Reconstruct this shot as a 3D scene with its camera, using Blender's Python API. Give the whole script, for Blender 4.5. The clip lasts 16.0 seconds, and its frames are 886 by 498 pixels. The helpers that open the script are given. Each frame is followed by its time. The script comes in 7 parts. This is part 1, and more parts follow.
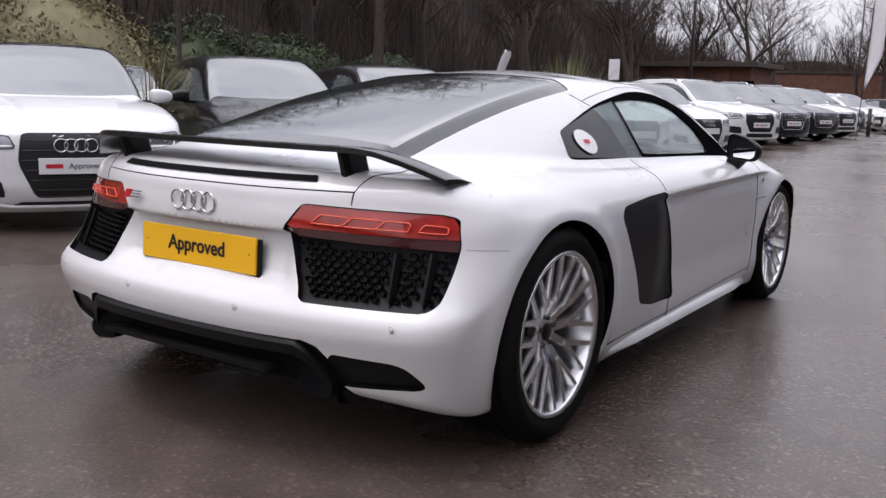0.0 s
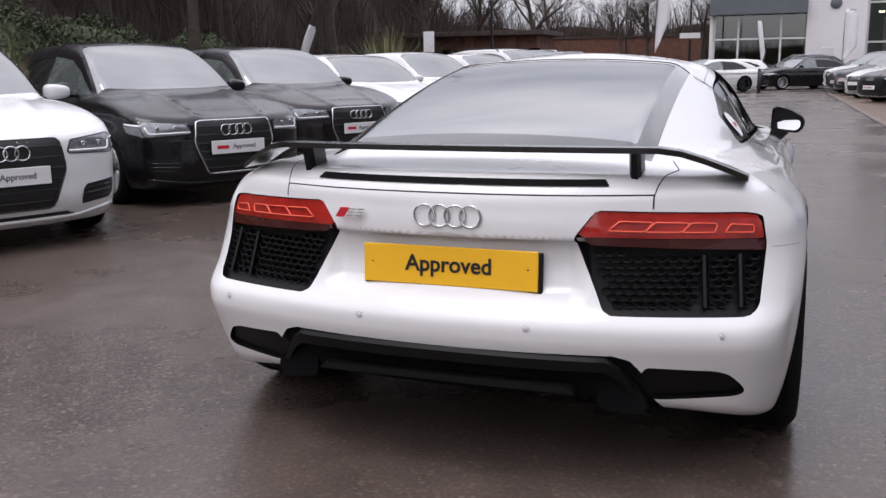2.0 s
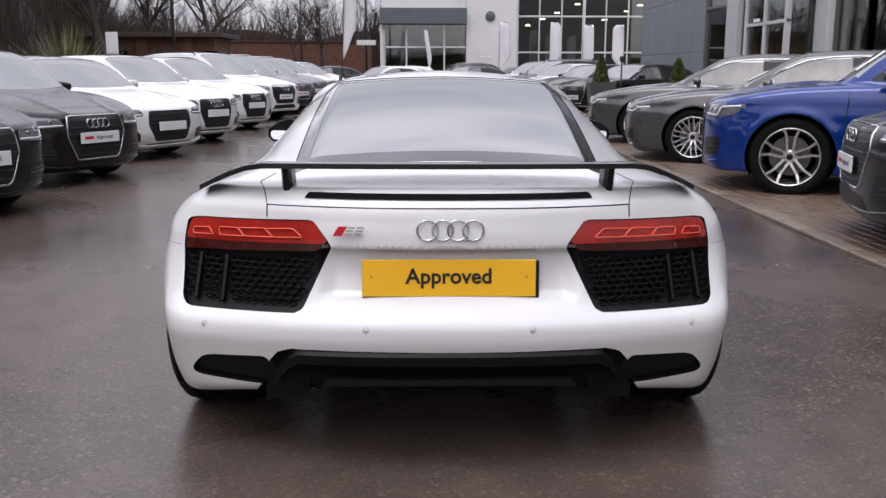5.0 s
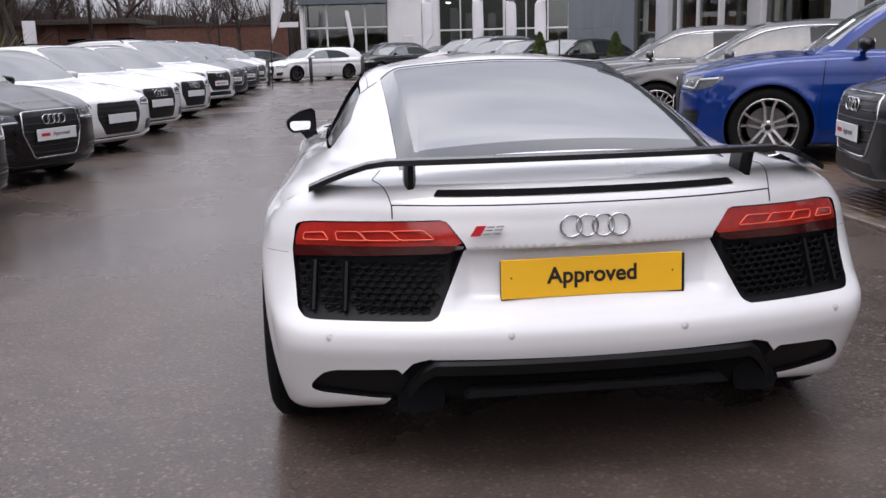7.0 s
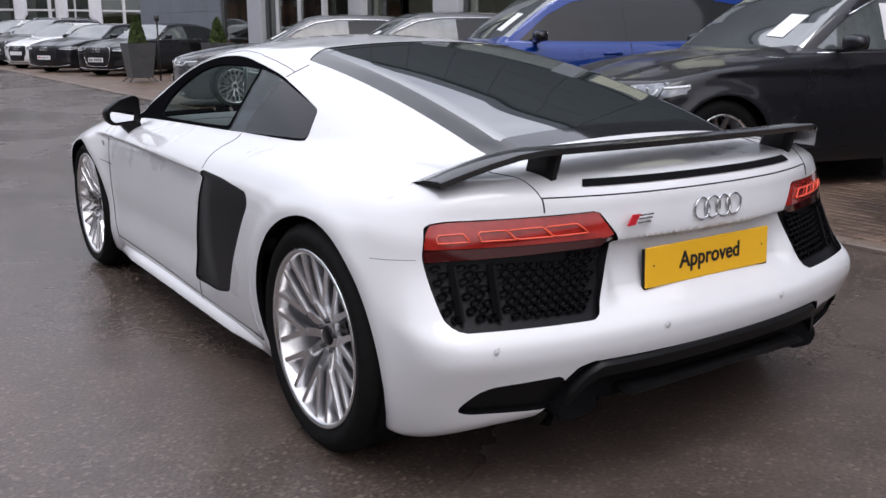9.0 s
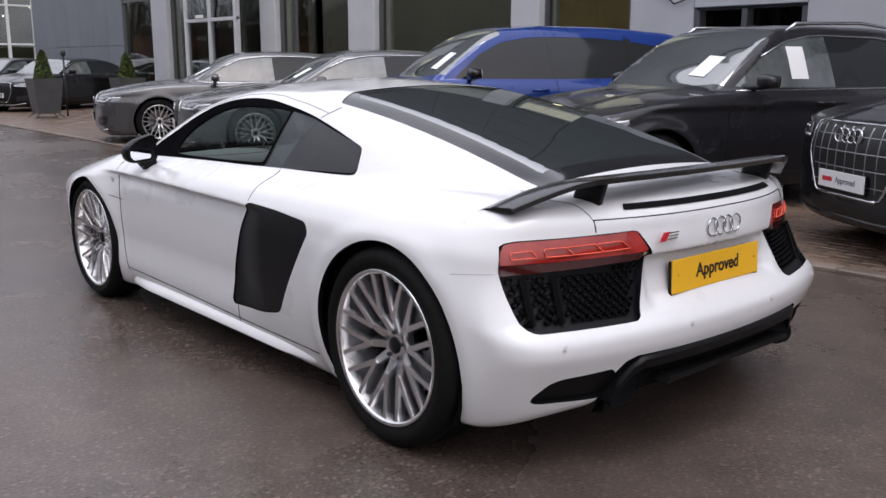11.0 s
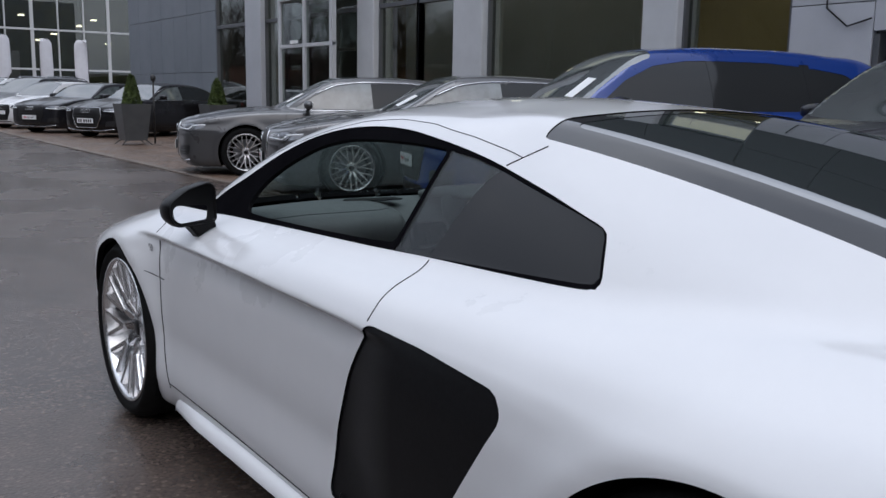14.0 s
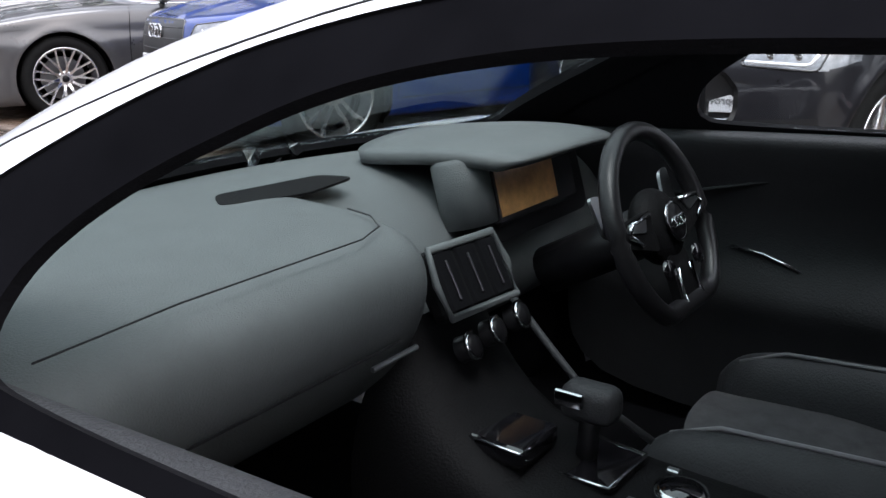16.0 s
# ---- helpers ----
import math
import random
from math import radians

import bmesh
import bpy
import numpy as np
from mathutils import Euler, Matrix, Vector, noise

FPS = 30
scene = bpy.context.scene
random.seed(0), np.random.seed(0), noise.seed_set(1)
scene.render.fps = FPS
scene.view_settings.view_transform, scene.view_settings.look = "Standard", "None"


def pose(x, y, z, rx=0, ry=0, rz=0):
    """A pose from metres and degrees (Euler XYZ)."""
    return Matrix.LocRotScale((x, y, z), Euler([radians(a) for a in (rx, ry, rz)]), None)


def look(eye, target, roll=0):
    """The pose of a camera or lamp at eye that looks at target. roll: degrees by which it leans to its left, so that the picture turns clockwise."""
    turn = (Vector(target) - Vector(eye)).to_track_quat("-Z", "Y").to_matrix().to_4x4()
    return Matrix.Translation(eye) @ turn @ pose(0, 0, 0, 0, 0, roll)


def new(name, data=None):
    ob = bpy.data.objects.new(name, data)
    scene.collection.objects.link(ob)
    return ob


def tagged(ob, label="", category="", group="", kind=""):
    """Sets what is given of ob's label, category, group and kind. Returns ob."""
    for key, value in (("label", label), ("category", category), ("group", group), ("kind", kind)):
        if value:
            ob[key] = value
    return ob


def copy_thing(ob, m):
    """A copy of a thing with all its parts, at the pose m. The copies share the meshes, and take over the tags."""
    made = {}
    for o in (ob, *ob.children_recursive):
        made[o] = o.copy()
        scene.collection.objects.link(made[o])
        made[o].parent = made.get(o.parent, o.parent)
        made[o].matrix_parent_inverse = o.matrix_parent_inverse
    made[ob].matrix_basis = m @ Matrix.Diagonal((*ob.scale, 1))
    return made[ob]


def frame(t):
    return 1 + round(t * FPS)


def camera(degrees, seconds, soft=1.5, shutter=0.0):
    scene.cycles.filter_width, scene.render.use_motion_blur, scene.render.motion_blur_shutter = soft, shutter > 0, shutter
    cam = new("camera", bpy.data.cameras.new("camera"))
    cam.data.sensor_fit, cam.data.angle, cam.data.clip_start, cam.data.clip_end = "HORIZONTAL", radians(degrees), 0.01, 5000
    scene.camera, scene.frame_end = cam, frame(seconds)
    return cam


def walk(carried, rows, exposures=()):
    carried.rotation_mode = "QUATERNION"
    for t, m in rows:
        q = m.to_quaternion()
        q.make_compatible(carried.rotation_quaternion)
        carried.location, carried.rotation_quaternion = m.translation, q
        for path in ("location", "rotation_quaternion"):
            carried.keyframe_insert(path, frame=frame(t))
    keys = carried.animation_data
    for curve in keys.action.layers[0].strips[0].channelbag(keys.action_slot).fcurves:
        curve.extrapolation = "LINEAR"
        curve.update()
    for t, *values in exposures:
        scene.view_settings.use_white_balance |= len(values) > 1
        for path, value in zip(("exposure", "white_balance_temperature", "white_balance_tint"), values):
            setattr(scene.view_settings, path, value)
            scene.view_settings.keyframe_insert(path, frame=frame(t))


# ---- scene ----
cam = camera(52.5, 16.0)
PATH = [
    (0, (2.178, -2.508, 1.087), (1.074, -0.875, 0.748), 1.5),
    (0.5, (2.018, -2.578, 1.084), (0.917, -0.949, 0.72), 0.8),
    (1, (1.645, -2.757, 1.128), (0.567, -1.116, 0.747), -0.6),
    (1.5, (1.229, -2.853, 1.14), (0.262, -1.144, 0.758), -1.6),
    (2, (0.839, -2.985, 1.146), (0.164, -1.144, 0.753), -0.8),
    (2.5, (0.516, -3.057, 1.172), (0.137, -1.134, 0.772), -1.2),
    (3, (0.264, -3.064, 1.18), (0.098, -1.112, 0.775), -2.1),
    (3.5, (0.081, -3.181, 1.187), (0.029, -1.221, 0.791), -1.5),
    (4, (-0.018, -3.277, 1.204), (-0.019, -1.315, 0.815), -0.7),
    (6.3, (-0.102, -3.239, 1.21), (-0.05, -1.281, 0.806), 0.6),
    (6.5, (-0.227, -3.184, 1.2), (-0.145, -1.229, 0.789), 0.1),
    (7, (-0.668, -3.047, 1.234), (-0.467, -1.106, 0.798), -1.6),
    (7.5, (-1.063, -2.841, 1.243), (-0.639, -0.938, 0.799), -1.8),
    (8, (-1.473, -2.67, 1.242), (-0.76, -0.856, 0.793), -1.4),
    (8.5, (-1.78, -2.456, 1.217), (-0.851, -0.751, 0.741), -0.9),
    (9, (-2.037, -2.283, 1.227), (-0.941, -0.679, 0.753), 0.0),
    (9.2, (-2.165, -2.253, 1.212), (-1.002, -0.691, 0.757), 0.4),
    (11.3, (-2.726, -2.324, 1.282), (-1.426, -0.858, 0.883), 0.5),
    (11.5, (-2.747, -2.343, 1.272), (-1.445, -0.877, 0.877), 1.0),
    (12, (-2.742, -2.313, 1.26), (-1.438, -0.848, 0.868), 0.9),
    (12.5, (-2.632, -2.121, 1.223), (-1.364, -0.624, 0.831), 1.4),
    (13, (-2.364, -1.701, 1.239), (-1.187, -0.131, 0.853), 1.8),
    (13.5, (-2.097, -1.183, 1.238), (-0.947, 0.417, 0.894), 1.8),
    (14, (-1.867, -0.666, 1.204), (-0.714, 0.933, 0.869), 1.0),
    (14.5, (-1.659, -0.096, 1.18), (-0.485, 1.482, 0.82), 0.9),
    (15, (-1.456, 0.426, 1.154), (-0.209, 1.94, 0.763), 0.6),
    (15.5, (-1.251, 0.903, 1.133), (0.127, 2.285, 0.697), 0.4),
    (15.8, (-1.115, 1.16, 1.13), (0.369, 2.402, 0.624), -0.2),
    (16, (-1.034, 1.296, 1.113), (0.518, 2.423, 0.544), -0.7),
]
walk(cam, [(t, look(eye, target, roll)) for t, eye, target, roll in PATH],
     exposures=[(0.0, 0.40, 6300, 17), (6.5, 0.40, 6280, 17), (8.5, 0.33, 6100, 15), (11.5, 0.33, 6230, 16), (12.8, 0.36, 6250, 16), (13.5, 0.05, 6000, 14), (14.2, -0.15, 5780, 11), (15.4, -0.12, 5760, 11), (15.7, 0.35, 5880, 12), (16.0, 1.35, 6130, 14)])

# ---- world, sun, exposure ----
world = bpy.data.worlds.new("overcast_sky")
scene.world = world
world.use_nodes = True
wn, wl = world.node_tree.nodes, world.node_tree.links
wn.clear()
w_out = wn.new("ShaderNodeOutputWorld")
w_bg = wn.new("ShaderNodeBackground")
w_sky = wn.new("ShaderNodeTexSky")
w_sky.sky_type = "NISHITA"
w_sky.sun_disc = False
w_sky.sun_elevation, w_sky.sun_rotation = radians(38), radians(200)
w_sky.air_density, w_sky.dust_density, w_sky.ozone_density = 1.0, 4.0, 1.0
w_tc = wn.new("ShaderNodeTexCoord")
w_map = wn.new("ShaderNodeMapping")
w_map.inputs["Scale"].default_value = (1.2, 1.2, 3.5)
w_noise = wn.new("ShaderNodeTexNoise")
w_noise.inputs["Scale"].default_value = 1.6
w_noise.inputs["Detail"].default_value = 6
w_ramp = wn.new("ShaderNodeValToRGB")
w_ramp.color_ramp.elements[0].position, w_ramp.color_ramp.elements[0].color = 0.36, (5.1, 5.25, 5.6, 1)
w_ramp.color_ramp.elements[1].position, w_ramp.color_ramp.elements[1].color = 0.68, (7.9, 7.85, 7.8, 1)
w_mix = wn.new("ShaderNodeMixRGB")
w_mix.inputs["Fac"].default_value = 0.86
wl.new(w_tc.outputs["Generated"], w_map.inputs["Vector"])
wl.new(w_map.outputs["Vector"], w_noise.inputs["Vector"])
wl.new(w_noise.outputs["Fac"], w_ramp.inputs["Fac"])
wl.new(w_sky.outputs["Color"], w_mix.inputs["Color1"])
wl.new(w_ramp.outputs["Color"], w_mix.inputs["Color2"])
w_sep = wn.new("ShaderNodeSeparateXYZ")
w_up = wn.new("ShaderNodeMapRange")
w_up.inputs["From Min"].default_value, w_up.inputs["From Max"].default_value = 0.0, 1.0
w_up.inputs["To Min"].default_value, w_up.inputs["To Max"].default_value = 0.64, 1.60
w_mul = wn.new("ShaderNodeVectorMath")
w_mul.operation = "SCALE"
wl.new(w_tc.outputs["Generated"], w_sep.inputs["Vector"])
wl.new(w_sep.outputs["Z"], w_up.inputs["Value"])
wl.new(w_mix.outputs["Color"], w_mul.inputs[0])
wl.new(w_up.outputs["Result"], w_mul.inputs["Scale"])
wl.new(w_mul.outputs["Vector"], w_bg.inputs["Color"])
w_bg.inputs["Strength"].default_value = 0.14
wl.new(w_bg.outputs["Background"], w_out.inputs["Surface"])

sun_data = bpy.data.lights.new("sun", "SUN")
sun_data.energy, sun_data.angle, sun_data.color = 0.8, radians(30), (1.0, 0.97, 0.93)
sun = new("sun", sun_data)
sun.matrix_world = look((0, 0, 30), (6, 9, 0))

# ---- materials ----
def mat(name, color=(0.5, 0.5, 0.5), rough=0.5, metal=0.0, coat=0.0, spec=0.5, trans=0.0, ior=1.45, emit=None, emit_s=0.0,
        noise_scale=0.0, noise_amt=0.0, bump=0.0, bump_scale=200.0, rough_var=0.0, island=0.0, objrand=0.0, coat_rough=0.03):
    """A Principled material with an optional two-scale colour variation, roughness variation and fine bump."""
    m = bpy.data.materials.new(name)
    m.use_nodes = True
    n, l = m.node_tree.nodes, m.node_tree.links
    b = n["Principled BSDF"]
    b.inputs["Base Color"].default_value = (*color, 1)
    b.inputs["Roughness"].default_value = rough
    b.inputs["Metallic"].default_value = metal
    b.inputs["Coat Weight"].default_value = coat
    b.inputs["Coat Roughness"].default_value = coat_rough
    b.inputs["Specular IOR Level"].default_value = spec
    b.inputs["Transmission Weight"].default_value = trans
    b.inputs["IOR"].default_value = ior
    if emit:
        b.inputs["Emission Color"].default_value = (*emit, 1)
        b.inputs["Emission Strength"].default_value = emit_s
    tc = n.new("ShaderNodeTexCoord")
    if noise_amt or rough_var or island or objrand:
        nz = n.new("ShaderNodeTexNoise")
        nz.inputs["Scale"].default_value = noise_scale or 3.0
        nz.inputs["Detail"].default_value = 8
        nz.inputs["Roughness"].default_value = 0.65
        l.new(tc.outputs["Object"], nz.inputs["Vector"])
        hsv = n.new("ShaderNodeHueSaturation")
        hsv.inputs["Color"].default_value = (*color, 1)
        mr = n.new("ShaderNodeMapRange")
        mr.inputs["From Min"].default_value, mr.inputs["From Max"].default_value = 0.3, 0.7
        mr.inputs["To Min"].default_value, mr.inputs["To Max"].default_value = 1 - noise_amt, 1 + noise_amt
        l.new(nz.outputs["Fac"], mr.inputs["Value"])
        val = mr.outputs["Result"]
        for amount, kind, sock in ((island, "ShaderNodeNewGeometry", "Random Per Island"), (objrand, "ShaderNodeObjectInfo", "Random")):
            if amount:
                g = n.new(kind)
                r2 = n.new("ShaderNodeMapRange")
                r2.inputs["To Min"].default_value, r2.inputs["To Max"].default_value = 1 - amount, 1 + amount
                l.new(g.outputs[sock], r2.inputs["Value"])
                mm = n.new("ShaderNodeMath")
                mm.operation = "MULTIPLY"
                l.new(val, mm.inputs[0])
                l.new(r2.outputs["Result"], mm.inputs[1])
                val = mm.outputs[0]
        l.new(val, hsv.inputs["Value"])
        l.new(hsv.outputs["Color"], b.inputs["Base Color"])
        if rough_var:
            rr = n.new("ShaderNodeMapRange")
            rr.inputs["From Min"].default_value, rr.inputs["From Max"].default_value = 0.3, 0.7
            rr.inputs["To Min"].default_value, rr.inputs["To Max"].default_value = max(rough - rough_var, 0), min(rough + rough_var, 1)
            l.new(nz.outputs["Fac"], rr.inputs["Value"])
            l.new(rr.outputs["Result"], b.inputs["Roughness"])
    if bump:
        nb = n.new("ShaderNodeTexNoise")
        nb.inputs["Scale"].default_value = bump_scale
        nb.inputs["Detail"].default_value = 3
        l.new(tc.outputs["Object"], nb.inputs["Vector"])
        bp = n.new("ShaderNodeBump")
        bp.inputs["Strength"].default_value = bump
        bp.inputs["Distance"].default_value = 0.01
        l.new(nb.outputs["Fac"], bp.inputs["Height"])
        l.new(bp.outputs["Normal"], b.inputs["Normal"])
    return m


def glass_mat(name, tint, rough=0.0, mixed=0.5):
    """Tinted pane: clear tinted, with a mirror that grows towards grazing views; mixed is the index."""
    m = bpy.data.materials.new(name)
    m.use_nodes = True
    n, l = m.node_tree.nodes, m.node_tree.links
    n.clear()
    out, tr, gl, mx, lw, pw, ma = (n.new(k) for k in ("ShaderNodeOutputMaterial", "ShaderNodeBsdfTransparent", "ShaderNodeBsdfGlossy", "ShaderNodeMixShader", "ShaderNodeLayerWeight", "ShaderNodeMath", "ShaderNodeMath"))
    tr.inputs["Color"].default_value = (*tint, 1)
    gl.inputs["Roughness"].default_value = rough
    gl.inputs["Color"].default_value = (0.95, 0.97, 1, 1)
    f0 = ((mixed - 1) / (mixed + 1)) ** 2
    lw.inputs["Blend"].default_value = 0.5
    pw.operation, ma.operation = "POWER", "MULTIPLY_ADD"
    pw.inputs[1].default_value = 5.0
    ma.inputs[1].default_value, ma.inputs[2].default_value = 0.8 - f0, f0
    l.new(lw.outputs["Facing"], pw.inputs[0])
    l.new(pw.outputs[0], ma.inputs[0])
    l.new(ma.outputs[0], mx.inputs["Fac"])
    l.new(tr.outputs["BSDF"], mx.inputs[1])
    l.new(gl.outputs["BSDF"], mx.inputs[2])
    l.new(mx.outputs["Shader"], out.inputs["Surface"])
    return m


def paint(name, color, flake=0.0, rough=0.3, coat=1.0):
    return mat(name, color, rough=rough, metal=flake, coat=coat, spec=0.15, noise_scale=2.0, noise_amt=0.03, rough_var=0.05, coat_rough=0.05)


M_WHITE = paint("white_paint", (0.71, 0.71, 0.72))
M_BLACKP = paint("black_paint", (0.007, 0.0065, 0.008), coat=0.65)
M_BROWNP = paint("dark_brown_paint", (0.014, 0.011, 0.012), 0.3, coat=0.65)
M_GREYP = paint("grey_paint", (0.088, 0.088, 0.092), 0.5)
M_DGREYP = paint("dark_grey_paint", (0.021, 0.021, 0.025), 0.35, coat=0.75)
M_BLUEP = paint("blue_paint", (0.002, 0.030, 0.20), 0.2)
M_TRIM = mat("black_trim", (0.008, 0.008, 0.009), rough=0.38, spec=0.25, noise_scale=6, noise_amt=0.15, rough_var=0.08)
M_GLOSSBLK = mat("gloss_black", (0.006, 0.006, 0.007), rough=0.08, coat=1.0)
M_CARBON = mat("carbon", (0.014, 0.014, 0.015), rough=0.22, coat=0.5, noise_scale=60, noise_amt=0.3)
M_RUBBER = mat("tyre_rubber", (0.007, 0.007, 0.007), rough=0.75, spec=0.15, noise_scale=20, noise_amt=0.25, bump=0.2, bump_scale=80)
M_ALLOY = mat("alloy", (0.74, 0.74, 0.75), rough=0.26, metal=1.0, noise_scale=8, noise_amt=0.02, rough_var=0.02)
M_ALLOYD = mat("dark_alloy", (0.10, 0.10, 0.105), rough=0.3, metal=1.0)
M_CHROME = mat("chrome", (0.62, 0.63, 0.65), rough=0.10, metal=1.0)
M_HEX = mat("honeycomb_black", (0.005, 0.005, 0.006), rough=0.4, spec=0.2)
M_LINER = mat("black_lining", (0.005, 0.005, 0.006), rough=0.8, spec=0.1, noise_scale=30, noise_amt=0.2, bump=0.15, bump_scale=300)
M_REDLENS = mat("red_lens", (0.36, 0.022, 0.016), rough=0.10, coat=1.0, noise_scale=14, noise_amt=0.30)
M_REDGLOW = mat("red_light_guide", (0.90, 0.12, 0.06), rough=0.25, coat=0.3)
M_YELLOW = mat("yellow_plate", (0.86, 0.47, 0.012), rough=0.35, coat=0.3, noise_scale=5, noise_amt=0.03)
M_PLATEW = mat("white_plate", (0.75, 0.75, 0.76), rough=0.35, noise_scale=5, noise_amt=0.03)
M_INK = mat("plate_ink", (0.012, 0.010, 0.010), rough=0.5)
M_REDINK = mat("red_ink", (0.55, 0.02, 0.03), rough=0.4)
M_GREYINK = mat("grey_ink", (0.13, 0.13, 0.13), rough=0.5)
M_GLASS = glass_mat("tinted_glass", (0.50, 0.53, 0.53), mixed=1.5)
M_GLASSC = glass_mat("clear_glass", (0.72, 0.78, 0.76), mixed=1.5)
M_GLASSD = glass_mat("dark_glass", (0.04, 0.045, 0.05), mixed=1.6)
M_LAMPGLASS = mat("lamp_glass", (0.24, 0.25, 0.27), rough=0.1, coat=1.0, metal=0.5, noise_scale=25, noise_amt=0.4)
M_DISC = mat("brake_disc", (0.16, 0.16, 0.165), rough=0.35, metal=1.0, noise_scale=40, noise_amt=0.15)
M_CALIPER = mat("caliper", (0.03, 0.03, 0.032), rough=0.4)
M_PAPER = mat("paper", (0.8, 0.8, 0.8), rough=0.7)
M_QPANE = mat("quarter_glass", (0.016, 0.017, 0.019), rough=0.16, spec=0.28)
M_CARBONM = mat("matt_carbon", (0.007, 0.007, 0.008), rough=0.42, spec=0.2, noise_scale=90, noise_amt=0.3)
M_GLASSR = mat("rear_glass", (0.018, 0.024, 0.024), rough=0.015, ior=4.7)
M_DARKLENS = mat("dark_red_lens", (0.05, 0.006, 0.006), rough=0.1, coat=1.0)
M_SENSOR = mat("sensor_paint", (0.62, 0.62, 0.63), rough=0.3, coat=0.5)
M_MIRROR = mat("mirror", (0.85, 0.86, 0.88), rough=0.02, metal=1.0)
M_BLKPLAS = mat("black_plastic", (0.006, 0.006, 0.0065), rough=0.36, spec=0.2, noise_scale=9, noise_amt=0.2, rough_var=0.06)
M_FRAMEBLK = mat("window_frame_black", (0.005, 0.005, 0.006), rough=0.6, spec=0.0, noise_scale=9, noise_amt=0.2)
M_GLASSX = glass_mat("door_glass", (0.93, 0.95, 0.94), mixed=1.25)

# ---- building tools ----
import itertools
from mathutils.bvhtree import BVHTree

def thing(name, label, category, group="", m=None):
    ob = new(name)
    ob.empty_display_size = 0.2
    if m is not None:
        ob.matrix_world = m
    return tagged(ob, label, category, group)


def link(name, me, mats, parent=None, label="", smooth=True, m=None):
    if not isinstance(mats, (list, tuple)):
        mats = [mats]
    for k in mats:
        me.materials.append(k)
    if smooth:
        me.polygons.foreach_set("use_smooth", [True] * len(me.polygons))
    ob = new(name, me)
    if parent is not None:
        ob.parent = parent
    if m is not None:
        ob.matrix_local = m
    if label:
        tagged(ob, label)
    return ob


def vf(name, V, F, mats, parent=None, label="", smooth=True, m=None):
    me = bpy.data.meshes.new(name)
    me.from_pydata([tuple(map(float, v)) for v in V], [], [tuple(map(int, f)) for f in F])
    me.validate()
    return link(name, me, mats, parent, label, smooth, m)


def part(name, bm, mats, parent=None, label="", smooth=False, m=None, sharp=None):
    me = bpy.data.meshes.new(name)
    bm.normal_update()
    bm.to_mesh(me)
    bm.free()
    ob = link(name, me, mats, parent, label, smooth, m)
    if sharp:
        me.set_sharp_from_angle(angle=radians(sharp))
    return ob


def box_into(bm, c, s, bevel=0.0, m=None, seg=1):
    r = bmesh.ops.create_cube(bm, size=1.0, matrix=Matrix.Translation(c) @ Matrix.Diagonal((*s, 1)))
    vs = r["verts"]
    if bevel:
        es = list({e for v in vs for e in v.link_edges})
        q = bmesh.ops.bevel(bm, geom=es, offset=bevel, segments=seg, affect="EDGES", profile=0.5)
        vs = list({v for f in q["faces"] for v in f.verts} | {v for v in vs if v.is_valid})
    if m is not None:
        bmesh.ops.transform(bm, matrix=m, verts=vs)
    return vs


def box(c, s, bevel=0.0, m=None, seg=1):
    bm = bmesh.new()
    box_into(bm, c, s, bevel, m, seg)
    return bm


def tube(points, r, sides=8, closed=False, taper=None):
    """A bmesh tube along points."""
    P = [Vector(p) for p in points]
    n = len(P)
    bm = bmesh.new()
    rings = []
    up = Vector((0.013, 0.021, 1)).normalized()
    for i, p in enumerate(P):
        if closed:
            d = P[(i + 1) % n] - P[i - 1]
        else:
            d = P[min(i + 1, n - 1)] - P[max(i - 1, 0)]
        d.normalize()
        a = d.cross(up)
        if a.length < 1e-3:
            a = d.cross(Vector((1, 0, 0)))
        a.normalize()
        b = d.cross(a)
        rr = r if taper is None else r + (taper - r) * i / max(n - 1, 1)
        rings.append([bm.verts.new(p + rr * (math.cos(t) * a + math.sin(t) * b)) for t in (2 * math.pi * k / sides for k in range(sides))])
    m = n if closed else n - 1
    for i in range(m):
        A, B = rings[i], rings[(i + 1) % n]
        for k in range(sides):
            bm.faces.new((A[k], A[(k + 1) % sides], B[(k + 1) % sides], B[k]))
    if not closed:
        bm.faces.new(rings[0][::-1])
        bm.faces.new(rings[-1])
    bmesh.ops.recalc_face_normals(bm, faces=bm.faces[:])
    return bm


def revolve(profile, n=48, axis="x"):
    """A surface of revolution: profile of (radius, along), round the axis."""
    V, F = [], []
    k = len(profile)
    for i in range(n):
        a = 2 * math.pi * i / n
        for r, h in profile:
            V.append((h, r * math.cos(a), r * math.sin(a)) if axis == "x" else (r * math.cos(a), r * math.sin(a), h))
    for i in range(n):
        for j in range(k - 1):
            a, b = i * k + j, ((i + 1) % n) * k + j
            F.append((a, b, b + 1, a + 1))
    bm = bmesh.new()
    vs = [bm.verts.new(v) for v in V]
    for f in F:
        bm.faces.new([vs[q] for q in f])
    bmesh.ops.remove_doubles(bm, verts=bm.verts[:], dist=1e-5)
    bmesh.ops.recalc_face_normals(bm, faces=bm.faces[:])
    return bm


